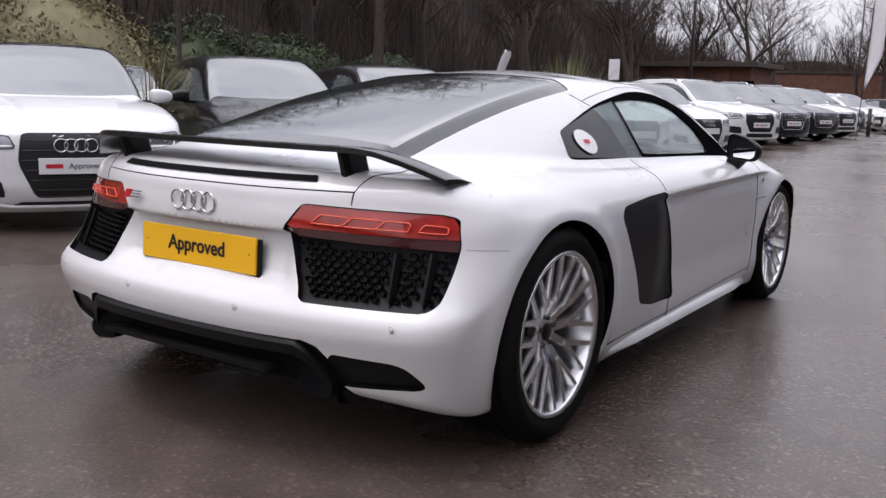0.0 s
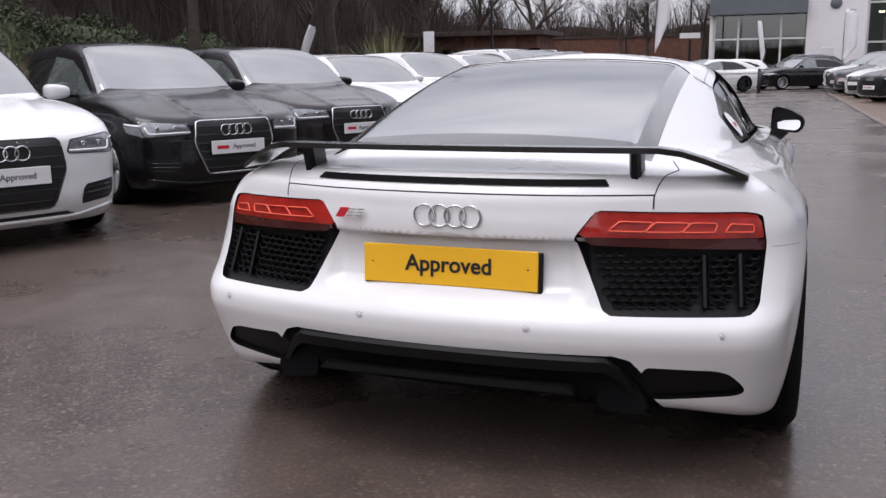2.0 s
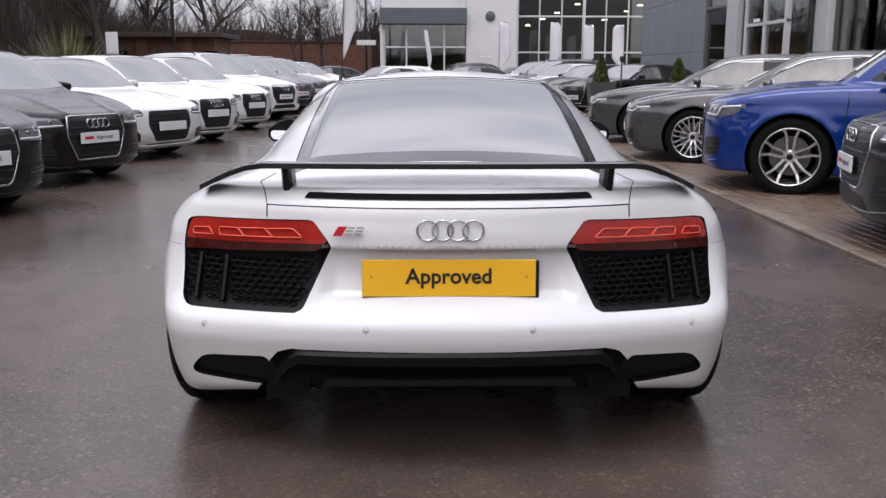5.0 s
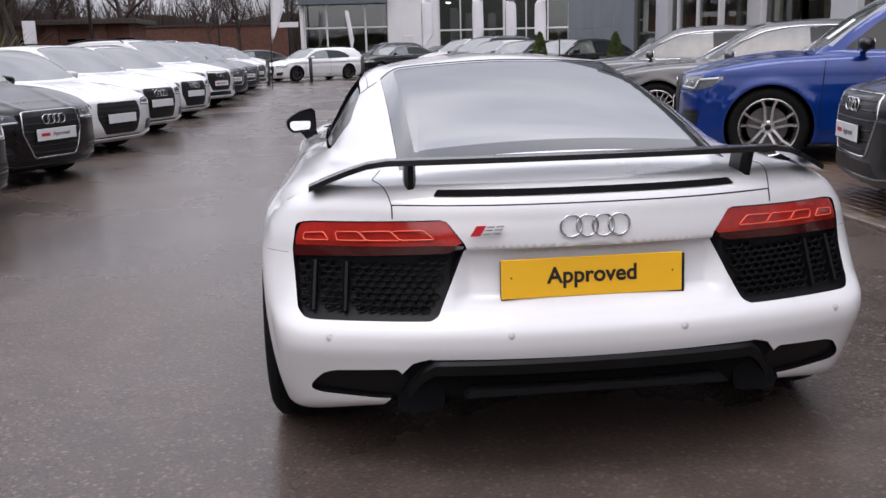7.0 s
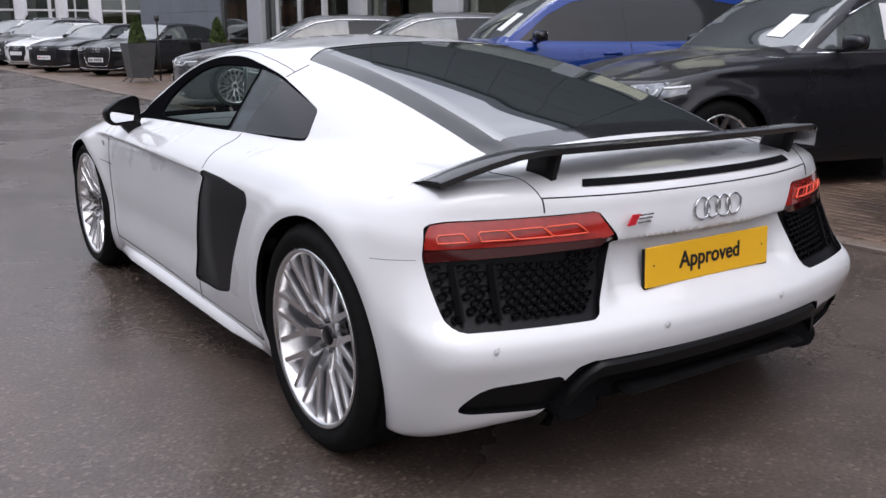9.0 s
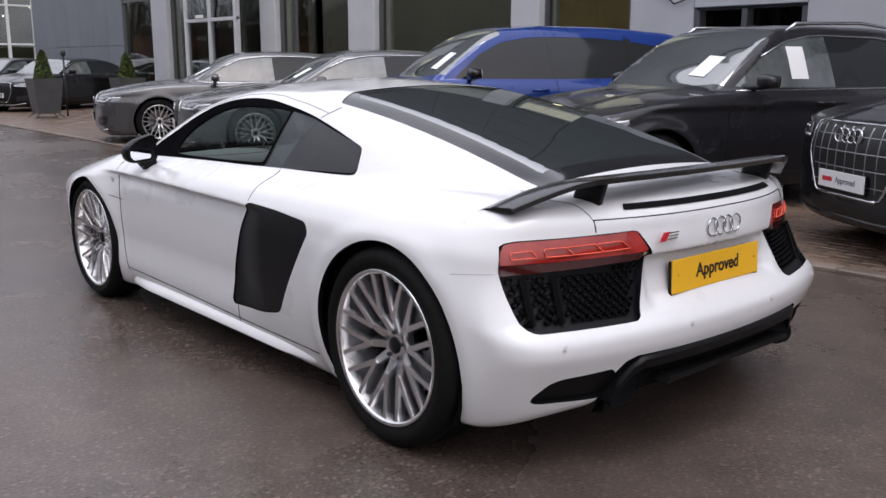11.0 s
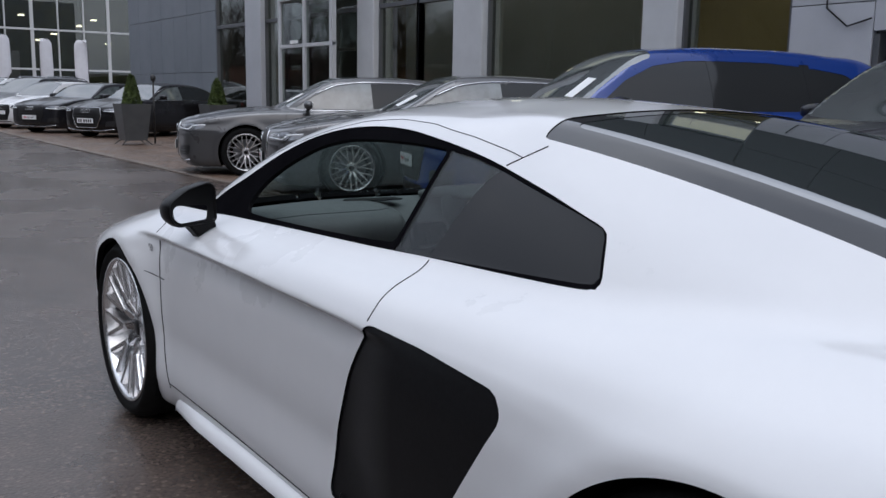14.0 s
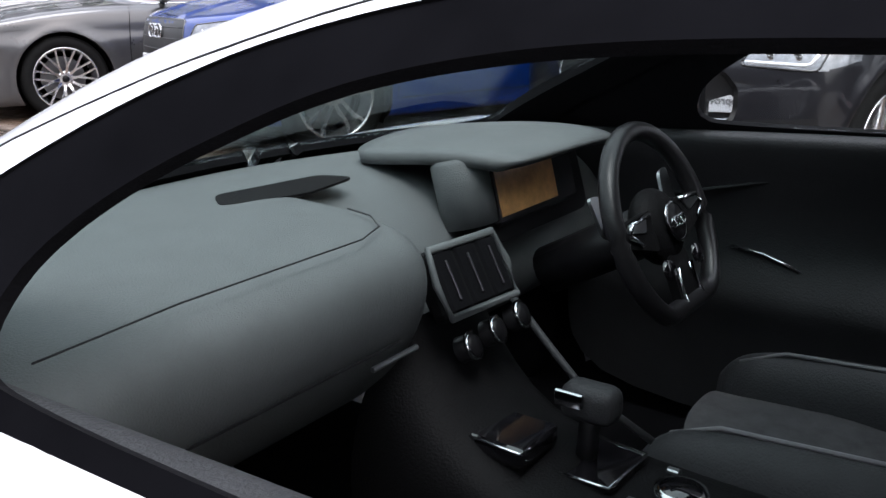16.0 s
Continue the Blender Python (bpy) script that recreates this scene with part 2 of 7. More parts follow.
def prism(poly, depth, plane="xz", at=0.0, bevel=0.0):
    """A flat polygon given in a plane, made depth thick (towards plus)."""
    bm = bmesh.new()
    put = {"xz": lambda a, b, c: (a, c, b), "yz": lambda a, b, c: (c, a, b), "xy": lambda a, b, c: (a, b, c)}[plane]
    lo = [bm.verts.new(put(a, b, at)) for a, b in poly]
    hi = [bm.verts.new(put(a, b, at + depth)) for a, b in poly]
    n = len(poly)
    bm.faces.new(lo)
    bm.faces.new(hi[::-1])
    for i in range(n):
        bm.faces.new((lo[i], hi[i], hi[(i + 1) % n], lo[(i + 1) % n]))
    bmesh.ops.recalc_face_normals(bm, faces=bm.faces[:])
    if bevel:
        bmesh.ops.bevel(bm, geom=bm.edges[:], offset=bevel, segments=2, affect="EDGES", profile=0.5)
    return bm


def rounded(poly, r, n=4):
    """The polygon with its corners rounded."""
    out = []
    k = len(poly)
    for i in range(k):
        p, a, b = Vector(poly[i]), Vector(poly[i - 1]), Vector(poly[(i + 1) % k])
        da, db = a - p, b - p
        q = min(r, da.length * 0.45, db.length * 0.45)
        s, e = p + da.normalized() * q, p + db.normalized() * q
        for j in range(n + 1):
            t = j / n
            out.append(tuple((1 - t) ** 2 * s + 2 * t * (1 - t) * p + t * t * e))
    return out


def text_mesh(name, body, size, mt, parent, m, label=""):
    cu = bpy.data.curves.new(name, "FONT")
    cu.body, cu.size, cu.align_x, cu.align_y, cu.extrude, cu.offset = body, size, "CENTER", "CENTER", 0.0006, 0.022 * size
    tmp = bpy.data.objects.new(name, cu)
    me = bpy.data.meshes.new_from_object(tmp)
    bpy.data.objects.remove(tmp)
    bpy.data.curves.remove(cu)
    return link(name, me, mt, parent, label, False, m)


# ---- smooth solids, for car bodies ----
def table(xs, ys):
    """A smooth curve through the knots, straight beyond them."""
    xs, ys = np.array(xs, float), np.array(ys, float)
    d = np.diff(ys) / np.diff(xs)
    t = np.empty_like(xs)
    t[1:-1] = (d[:-1] * np.diff(xs)[1:] + d[1:] * np.diff(xs)[:-1]) / (xs[2:] - xs[:-2])
    t[0], t[-1] = d[0], d[-1]

    def f(x):
        x = np.clip(x, xs[0], xs[-1])
        i = np.clip(np.searchsorted(xs, x) - 1, 0, len(xs) - 2)
        h = xs[i + 1] - xs[i]
        s = (x - xs[i]) / h
        return ((1 + 2 * s) * (1 - s) ** 2 * ys[i] + s * (1 - s) ** 2 * h * t[i] + s * s * (3 - 2 * s) * ys[i + 1] + s * s * (s - 1) * h * t[i + 1])
    return f


def smax(a, b, k):
    h = np.clip(0.5 + 0.5 * (a - b) / k, 0, 1)
    return b + (a - b) * h + k * h * (1 - h)


def smin(a, b, k):
    return -smax(-a, -b, k)


def sdf_poly(px, py, poly):
    """The signed distance to a polygon, negative inside."""
    P = np.array(poly, float)
    d = np.full(px.shape, 1e9)
    inside = np.zeros(px.shape, bool)
    for i in range(len(P)):
        a, b = P[i], P[i - 1]
        e = b - a
        wx, wy = px - a[0], py - a[1]
        t = np.clip((wx * e[0] + wy * e[1]) / (e @ e), 0, 1)
        d = np.minimum(d, np.hypot(wx - e[0] * t, wy - e[1] * t))
        c = ((a[1] > py) != (b[1] > py)) & (px < (b[0] - a[0]) * (py - a[1]) / (b[1] - a[1] + 1e-12) + a[0])
        inside ^= c
    return np.where(inside, -d, d)


def solid_grid(f, ya, yb, z0, n_end, n_mid, n_ang, flat=0.75, reach=1.6):
    """One half (x >= 0) of a smooth solid f < 0, as rows of points, from rear to front round an axis."""
    ph = np.linspace(0, 1, n_end + 1)[:-1]
    rows = [(ya, math.radians(89.6) * (1 - p)) for p in ph] + [(ya + (yb - ya) * i / n_mid, 0.0) for i in range(n_mid + 1)] + [(yb, -math.radians(89.6) * p) for p in (np.arange(1, n_end + 1) / n_end)]
    y0 = np.array([r[0] for r in rows])[:, None]
    phi = np.array([r[1] for r in rows])[:, None]
    b = np.linspace(-math.pi / 2, math.pi / 2, n_ang + 1)[None, :]
    rx, rz = np.cos(b), np.sin(b) * flat
    ln = np.hypot(rx, rz)
    rx, rz = rx / ln, rz / ln
    rx[0, 0] = rx[0, -1] = 0
    D = np.stack([rx * np.cos(phi), -np.sin(phi) * np.ones_like(rx), rz * np.cos(phi)], -1)
    O = np.stack([np.zeros_like(D[..., 0]), y0 * np.ones_like(rx), np.full(D[..., 0].shape, z0)], -1)
    lo, hi = np.zeros(D.shape[:2]), np.full(D.shape[:2], reach)
    for _ in range(24):
        mid = (lo + hi) / 2
        Q = O + D * mid[..., None]
        neg = f(Q[..., 0], Q[..., 1], Q[..., 2]) < 0
        lo, hi = np.where(neg, mid, lo), np.where(neg, hi, mid)
    Q = O + D * lo[..., None]
    Q[:, 0, 0] = Q[:, -1, 0] = 0
    return Q


def grid_bmesh(Q):
    bm = bmesh.new()
    n, k = Q.shape[:2]
    vs = [[bm.verts.new(Q[i, j]) for j in range(k)] for i in range(n)]
    for i in range(n - 1):
        for j in range(k - 1):
            bm.faces.new((vs[i][j], vs[i][j + 1], vs[i + 1][j + 1], vs[i + 1][j]))
    for row, turn in ((0, True), (n - 1, False)):
        c = bm.verts.new((0, (Q[row, 0, 1] + Q[row, -1, 1]) / 2, (Q[row, 0, 2] + Q[row, -1, 2]) / 2))
        for j in range(k - 1):
            bm.faces.new((c, vs[row][j + 1], vs[row][j]) if turn else (c, vs[row][j], vs[row][j + 1]))
    return bm


def cut(bm, val):
    """Cuts the mesh along val == 0."""
    bm.verts.ensure_lookup_table()
    co = np.array([v.co[:] for v in bm.verts])
    d = val(co[:, 0], co[:, 1], co[:, 2])
    d = np.where(np.abs(d) < 2e-4, 2e-4, d)
    bm.verts.index_update()
    few = np.nonzero(d < 0 if (d < 0).sum() < (d > 0).sum() else d > 0)[0]
    es = [e for i in few for e in bm.verts[i].link_edges if d[e.verts[0].index] * d[e.verts[1].index] < 0]
    fresh = []
    for e in es:
        a, b = e.verts
        da, db = d[a.index], d[b.index]
        fresh.append(bmesh.utils.edge_split(e, a, da / (da - db))[1])
    bmesh.ops.connect_verts(bm, verts=fresh)
    bm.verts.index_update()


def face_vals(bm, val):
    c = np.array([f.calc_center_median()[:] for f in bm.faces])
    return val(c[:, 0], c[:, 1], c[:, 2])


def take(faces, push=0.0, mirror=None):
    """Points and faces of some faces; push moves them along their normals. mirror: None one half, 'both' a whole, 'left' the other half."""
    idx, V, F = {}, [], []
    for f in faces:
        q = []
        for v in f.verts:
            if v not in idx:
                idx[v] = len(V)
                V.append(v.co + v.normal * push if push else v.co.copy())
            q.append(idx[v])
        F.append(q)
    if mirror == "left":
        return [(-v[0], v[1], v[2]) for v in V], [f[::-1] for f in F]
    if mirror == "both":
        n = len(V)
        other = {}
        W = list(V)
        for i, v in enumerate(V):
            if abs(v[0]) < 1e-5:
                other[i] = i
            else:
                other[i] = len(W)
                W.append((-v[0], v[1], v[2]))
        return W, F + [[other[q] for q in f][::-1] for f in F]
    return V, F


def shell(name, f, faces, mirror, push, thick, mats, parent, label=""):
    """Some faces of a smooth solid f as a sheet of real thickness, with the solid's own normals. mats: face, and back with rim."""
    V, F = take(faces, 0, mirror)
    V = np.array([tuple(v) for v in V])
    e = 2e-3
    N = np.stack([f(V[:, 0] + e * (a == 0), V[:, 1] + e * (a == 1), V[:, 2] + e * (a == 2)) - f(V[:, 0] - e * (a == 0), V[:, 1] - e * (a == 1), V[:, 2] - e * (a == 2)) for a in range(3)], 1)
    N /= np.linalg.norm(N, axis=1)[:, None] + 1e-12
    N[np.abs(V[:, 0]) < 1e-6, 0] = 0
    V = V + N * push
    n = len(V)
    edges = {}
    for q in F:
        for a, b in zip(q, q[1:] + q[:1]):
            edges[(a, b)] = 1
    border = [(a, b) for a, b in edges if (b, a) not in edges]
    W, M, faces2, mi = [V, V - N * thick], [N, -N], list(F) + [[v + n for v in q[::-1]] for q in F], [0] * len(F) + [1] * len(F)
    rim_n = []
    for a, b in border:
        if abs(V[a][0]) < 1e-6 and abs(V[b][0]) < 1e-6:
            continue
        p = [V[b], V[a], V[a] - N[a] * thick]
        nn = np.cross(p[1] - p[0], p[2] - p[0])
        rim_n += [tuple(nn / (np.linalg.norm(nn) + 1e-12))] * 4
        faces2.append([b, a, a + n, b + n])
        mi.append(1)
    W, M = np.concatenate(W), np.concatenate(M)
    M = M[np.fromiter(itertools.chain.from_iterable(faces2[:2 * len(F)]), int)].tolist() + rim_n
    me = bpy.data.meshes.new(name)
    me.from_pydata(W.tolist(), [], faces2)
    ob = link(name, me, mats, parent, label, True)
    me.polygons.foreach_set("material_index", mi)
    me.normals_split_custom_set(M)
    return ob


def solidify(ob, t, offset=-1.0, inner=0, rim=0):
    md = ob.modifiers.new("thickness", "SOLIDIFY")
    md.thickness, md.offset, md.material_offset, md.material_offset_rim, md.use_even_offset = t, offset, inner, rim, False
    return ob


def onto(bvh, p, way, far=5.0, lift=0.0):
    """Where a line from p along way meets the surface, lifted off it a little."""
    hit, nrm, _, _ = bvh.ray_cast(Vector(p), Vector(way), far)
    if hit is None:
        return None
    if nrm.dot(Vector(way)) > 0:
        nrm = -nrm
    return hit + nrm * lift


def patch(bvh, poly, way, lift=0.003, thick=0.0, step=0.03):
    """A panel of polygon shape in (x, z) or (y, z), laid on a surface. way: '+y', '-y', '+x' or '-x' is the side it lies on."""
    P = np.array(poly, float)
    a0, b0, a1, b1 = *P.min(0), *P.max(0)
    na, nb = max(int((a1 - a0) / step), 3), max(int((b1 - b0) / step), 3)
    bm = bmesh.new()
    g = [[bm.verts.new((a0 + (a1 - a0) * i / na, b0 + (b1 - b0) * j / nb, 0)) for j in range(nb + 1)] for i in range(na + 1)]
    for i in range(na):
        for j in range(nb):
            bm.faces.new((g[i][j], g[i + 1][j], g[i + 1][j + 1], g[i][j + 1]))
    cut(bm, lambda x, y, z: sdf_poly(x, y, poly))
    fv = face_vals(bm, lambda x, y, z: sdf_poly(x, y, poly))
    bmesh.ops.delete(bm, geom=[f for f, v in zip(bm.faces[:], fv) if v > 0], context="FACES")
    sgn = 1 if way[0] == "+" else -1
    dead = []
    for v in bm.verts:
        a, b = v.co.x, v.co.y
        p, w = ((a, 6 * sgn, b), (0, -sgn, 0)) if way[1] == "y" else ((6 * sgn, a, b), (-sgn, 0, 0))
        h = onto(bvh, p, w, 12.0, lift)
        if h is None:
            dead.append(v)
        else:
            v.co = h
    if dead:
        bmesh.ops.delete(bm, geom=dead, context="VERTS")
    bmesh.ops.recalc_face_normals(bm, faces=bm.faces[:])
    if bm.faces:
        f = max(bm.faces, key=lambda q: q.calc_area())
        f.normal_update()
        if (f.normal.y if way[1] == "y" else f.normal.x) * sgn < 0:
            bmesh.ops.reverse_faces(bm, faces=bm.faces[:])
    return bm


def seam(bvh, pts, way, r=0.0025, n=24):
    """A dark joint line laid on a surface, through points of (x, z) or (y, z)."""
    P = [Vector(p) for p in pts]
    L = [0.0]
    for a, b in zip(P, P[1:]):
        L.append(L[-1] + (b - a).length)
    out = []
    sgn = 1 if way[0] == "+" else -1
    for i in range(n + 1):
        s = L[-1] * i / n
        j = min(max(k for k in range(len(L)) if L[k] <= s + 1e-9), len(P) - 2)
        q = P[j].lerp(P[j + 1], (s - L[j]) / max(L[j + 1] - L[j], 1e-9))
        if way[1] == "y":
            h = onto(bvh, (q[0], 6 * sgn, q[1]), (0, -sgn, 0), 12)
        elif way[1] == "x":
            h = onto(bvh, (6 * sgn, q[0], q[1]), (-sgn, 0, 0), 12)
        else:
            h = onto(bvh, (q[0], q[1], 6), (0, 0, -1), 12)
        if h is not None:
            out.append(h)
    return tube(out, r, 6)

# ---- wheels ----
def bar_into(bm, p0, p1, w0, w1, d0, d1, ch=0.35):
    """A spoke limb from p0 to p1 (x outwards): widths across, depths inwards, with a narrower front face."""
    p0, p1 = Vector(p0), Vector(p1)
    d = (p1 - p0)
    side = Vector((1, 0, 0)).cross(d).normalized()
    inn = Vector((-1, 0, 0))
    r = []
    for p, w, dp in ((p0, w0, d0), (p1, w1, d1)):
        r.append([bm.verts.new(p + side * (-w * ch)), bm.verts.new(p + side * (w * ch)),
                  bm.verts.new(p + side * (w * 0.5) + inn * dp * 0.45), bm.verts.new(p + side * (w * 0.42) + inn * dp),
                  bm.verts.new(p - side * (w * 0.42) + inn * dp), bm.verts.new(p - side * (w * 0.5) + inn * dp * 0.45)])
    a, b = r
    for i in range(6):
        bm.faces.new((a[i], a[(i + 1) % 6], b[(i + 1) % 6], b[i]))
    bm.faces.new(a[::-1])
    bm.faces.new(b)


def make_wheel(parent, m, rt, width, rr, style, alloy, hub_in=0.055, thin=1.0):
    h = width / 2
    pol = lambda r, a, x: (x, r * math.cos(a), r * math.sin(a))
    xo, xh = h - 0.012, h - hub_in
    re = rr - 0.016
    xm = xh + (xo - xh) * 0.55
    bm = bmesh.new()
    n = 5 if style in ("star5", "five") else 10
    if style == "y10":
        a, rs = 0.12, rr * 0.43
        bar_into(bm, pol(0.045, a, xh), pol(rs, a, xm), 0.034 * thin, 0.028 * thin, 0.035, 0.035)
        for s in (-1, 1):
            bar_into(bm, pol(rs - 0.012, a, xm), pol(re, a + s * 0.185, xo), 0.023 * thin, 0.019 * thin, 0.035, 0.030)
    elif style == "v10":
        for s in (-1, 1):
            bar_into(bm, pol(0.05, s * 0.12, xh), pol(re, s * 0.20, xo), 0.020 * thin, 0.017 * thin, 0.03, 0.03)
    elif style == "star5":
        a = math.pi / 2
        for s in (-1, 1):
            bar_into(bm, pol(0.05, a + s * 0.55, xh), pol(re * 0.72, a + s * 0.20, xm), 0.036 * thin, 0.034 * thin, 0.04, 0.035)
            bar_into(bm, pol(re * 0.70, a + s * 0.20, xm), pol(re, a + s * 0.25, xo), 0.036 * thin, 0.030 * thin, 0.04, 0.035)
    else:
        a = math.pi / 2
        bar_into(bm, pol(0.04, a, xh), pol(re * 0.6, a, (xh + xo) / 2), 0.06, 0.05, 0.04, 0.035)
        for s in (-1, 1):
            bar_into(bm, pol(re * 0.55, a, (xh + xo) / 2), pol(re, a + s * 0.22, xo), 0.038, 0.030, 0.035, 0.03)
    bmesh.ops.recalc_face_normals(bm, faces=bm.faces[:])
    limbs = bm
    hubp = revolve([(0.0, xh + 0.002), (0.052, xh + 0.001), (0.066, xh - 0.006), (0.070, xh - 0.03), (0.05, xh - 0.05), (0, xh - 0.05)], 28)
    w = part("wheel", hubp, alloy, parent, "", False, m)
    sp = part("spoke", limbs, alloy, w)
    sp.data.set_sharp_from_angle(angle=radians(30))
    for k in range(1, n):
        link("spoke", sp.data, [], w, "", False).matrix_basis = Matrix.Rotation(2 * math.pi * k / n, 4, "X")
    part("tyre", revolve([(rr - 0.004, h - 0.012), (rr + 0.006, h - 0.004), (rr + 0.02, h), ((rr + rt) / 2, h + 0.006), (rt - 0.022, h - 0.004), (rt - 0.006, h - 0.02), (rt, h - 0.045),
                          (rt, h - 0.075), (rt - 0.006, h - 0.078), (rt - 0.006, h - 0.086), (rt, h - 0.089), (rt, 0.006), (rt - 0.006, 0.003), (rt - 0.006, -0.005), (rt, -0.008),
                          (rt, -h + 0.045), (rt - 0.02, -h + 0.006), (rr, -h + 0.01), (rr - 0.03, -h + 0.02)], 64), M_RUBBER, w, "", True)
    part("rim", revolve([(rr - 0.004, h - 0.013), (rr + 0.002, h - 0.006), (rr - 0.002, h - 0.001), (rr - 0.012, h - 0.004), (rr - 0.017, h - 0.014), (rr - 0.022, h - 0.05),
                         (rr - 0.045, h - 0.11), (rr - 0.045, -h + 0.03), (rr - 0.02, -h + 0.01)], 56), alloy, w, "", True)
    part("brake_disc", revolve([(0.05, -0.02), (rr * 0.68, -0.02), (rr * 0.68, -0.045), (0.05, -0.045)], 40), M_DISC, w)
    part("hub_cap", revolve([(0, xh + 0.008), (0.026, xh + 0.007), (0.030, xh + 0.003), (0.031, xh - 0.002)], 24), M_TRIM, w, "", True)
    if hub_in > 0.05:
        for k in range(5):
            part("wheel_bolt", revolve([(0, 0.008), (0.007, 0.008), (0.009, 0.0)], 6, "x"), M_ALLOYD, w, "", False, Matrix.Translation(pol(0.047, 2 * math.pi * k / 5 + 0.3, xh + 0.002)))
    return w


def rings_mark(parent, m, r, tube_r, mt, name="rings_emblem"):
    """Four interlocked bright rings, standing in the xz plane."""
    bm = bmesh.new()
    n = 36
    for k in range(4):
        cx = (k - 1.5) * r * 1.5
        ring = []
        for i in range(n):
            a = 2 * math.pi * i / n
            c = Vector((cx + r * math.cos(a), 0, r * math.sin(a)))
            d = Vector((math.cos(a), 0, math.sin(a)))
            off = tube_r * 0.5 * math.sin(2 * a + k * math.pi)
            ring.append([bm.verts.new(c + d * tube_r * math.cos(q) + Vector((0, off + tube_r * math.sin(q), 0))) for q in (2 * math.pi * j / 6 for j in range(6))])
        for i in range(n):
            for j in range(6):
                bm.faces.new((ring[i][j], ring[i][(j + 1) % 6], ring[(i + 1) % n][(j + 1) % 6], ring[(i + 1) % n][j]))
    bmesh.ops.recalc_face_normals(bm, faces=bm.faces[:])
    return part(name, bm, mt, parent, "four interlocked chrome rings", True, m)


# ---- the white sports coupe ----
# Half widths, heights and the tail, along the car: rear axle at y = 0, front axle at 2.65.
h_plan = table([-0.80, -0.60, -0.40, -0.15, 0.1, 0.5, 1.0, 1.6, 2.2, 2.65, 2.95, 3.2, 3.4, 3.55, 3.66], [0.85, 0.885, 0.922, 0.950, 0.960, 0.955, 0.948, 0.94, 0.945, 0.955, 0.935, 0.87, 0.76, 0.58, 0.30])
h_side = table([0.10, 0.16, 0.24, 0.34, 0.45, 0.56, 0.66, 0.74, 0.80, 0.86, 0.95], [-0.092, -0.060, -0.034, -0.014, -0.002, 0.0, -0.006, -0.030, -0.085, -0.205, -0.42])
h_tailc = table([0.10, 0.20, 0.30, 0.37, 0.43, 0.47, 0.52, 0.58, 0.66, 0.70, 0.76, 0.81, 0.86], [-0.58, -0.66, -0.70, -0.722, -0.738, -0.735, -0.695, -0.672, -0.664, -0.668, -0.662, -0.650, -0.600])
h_tailk = table([0.15, 0.30, 0.45, 0.52, 0.65, 0.75, 0.85], [0.26, 0.24, 0.225, 0.26, 0.33, 0.37, 0.40])
h_deck = table([-0.75, -0.66, -0.55, -0.40, -0.2, 0.1, 0.5, 1.0, 1.6, 2.0, 2.3, 2.65, 3.0, 3.3, 3.5, 3.66], [0.842, 0.852, 0.862, 0.874, 0.887, 0.89, 0.885, 0.865, 0.845, 0.835, 0.81, 0.755, 0.68, 0.60, 0.53, 0.42])
h_roof = table([-0.60, -0.45, -0.23, 0.0, 0.3, 0.6, 0.85, 1.1, 1.35, 1.6, 1.9, 2.2, 2.45, 2.65], [0.80, 0.87, 0.955, 1.02, 1.09, 1.145, 1.18, 1.203, 1.208, 1.195, 1.135, 1.015, 0.90, 0.79])
h_green = table([-0.60, -0.4, -0.2, 0.1, 0.43, 0.92, 1.5, 2.0, 2.3, 2.5, 2.7], [0.50, 0.585, 0.645, 0.705, 0.737, 0.752, 0.752, 0.735, 0.70, 0.62, 0.45])


def step(a, b, x):
    t = np.clip((x - a) / (b - a), 0, 1)
    return t * t * (3 - 2 * t)


def hero_solid(x, y, z):
    ax = np.abs(x)
    # the door is hollowed below a line that falls from the mirror to the side blade
    line = door_line(y)
    hollow = 0.036 * step(0.78, 1.05, y) * (1 - step(2.22, 2.52, y)) * step(line + 0.006, line - 0.020, z) * step(0.20, 0.42, z)
    flare = 0.012 * np.exp(-((np.hypot(y, z - 0.345) - 0.39) / 0.05) ** 2) + 0.010 * np.exp(-((np.hypot(y - 2.65, z - 0.33) - 0.36) / 0.05) ** 2)
    side = ax - h_plan(y) - h_side(z) + hollow - flare
    plate_bay = 0.034 * step(0.505, 0.560, z) * step(0.690, 0.676, z) * step(0.405, 0.335, ax)
    tail = h_tailc(z) + h_tailk(z) * ax ** 2.4 + plate_bay - y
    fender = 0.055 * np.exp(-((ax - 0.77) / 0.14) ** 2) * step(2.0, 2.5, y) * (1 - step(3.0, 3.5, y))
    top = z - (h_deck(y) - 0.07 * ax ** 3 + fender)
    lower = smax(smax(side * 0.95, tail * 0.95, 0.09), top, np.where(y < -0.3, 0.022, 0.06))
    lower = smax(lower, 0.118 + 0.040 * step(-0.12, -0.36, y) + 0.078 * step(-0.36, -0.66, y) - z, 0.03)
    lower = smax(lower, y - 3.66, 0.06)
    gside = (ax - (h_green(y) - 0.60 * (z - 0.86) - 0.9 * np.maximum(z - 1.0, 0) ** 2)) * 0.85
    fast = step(1.15, 0.85, y)
    groof = (z - (h_roof(y) - (0.20 - 0.10 * fast) * ax ** 2 - 0.60 * fast * smax(ax - 0.455, 0.0, 0.03))) * 0.88
    green = smax(smax(gside, groof, 0.05), 0.78 - z, 0.02)
    green = smax(green, -0.56 - y, 0.02)
    return smin(lower, green, 0.035)


def soften(poly):
    """The polygon with its corners cut twice."""
    for _ in range(2):
        poly = [(a[0] * k + b[0] * (1 - k), a[1] * k + b[1] * (1 - k)) for a, b in zip(poly, poly[1:] + poly[:1]) for k in (0.75, 0.25)]
    return poly


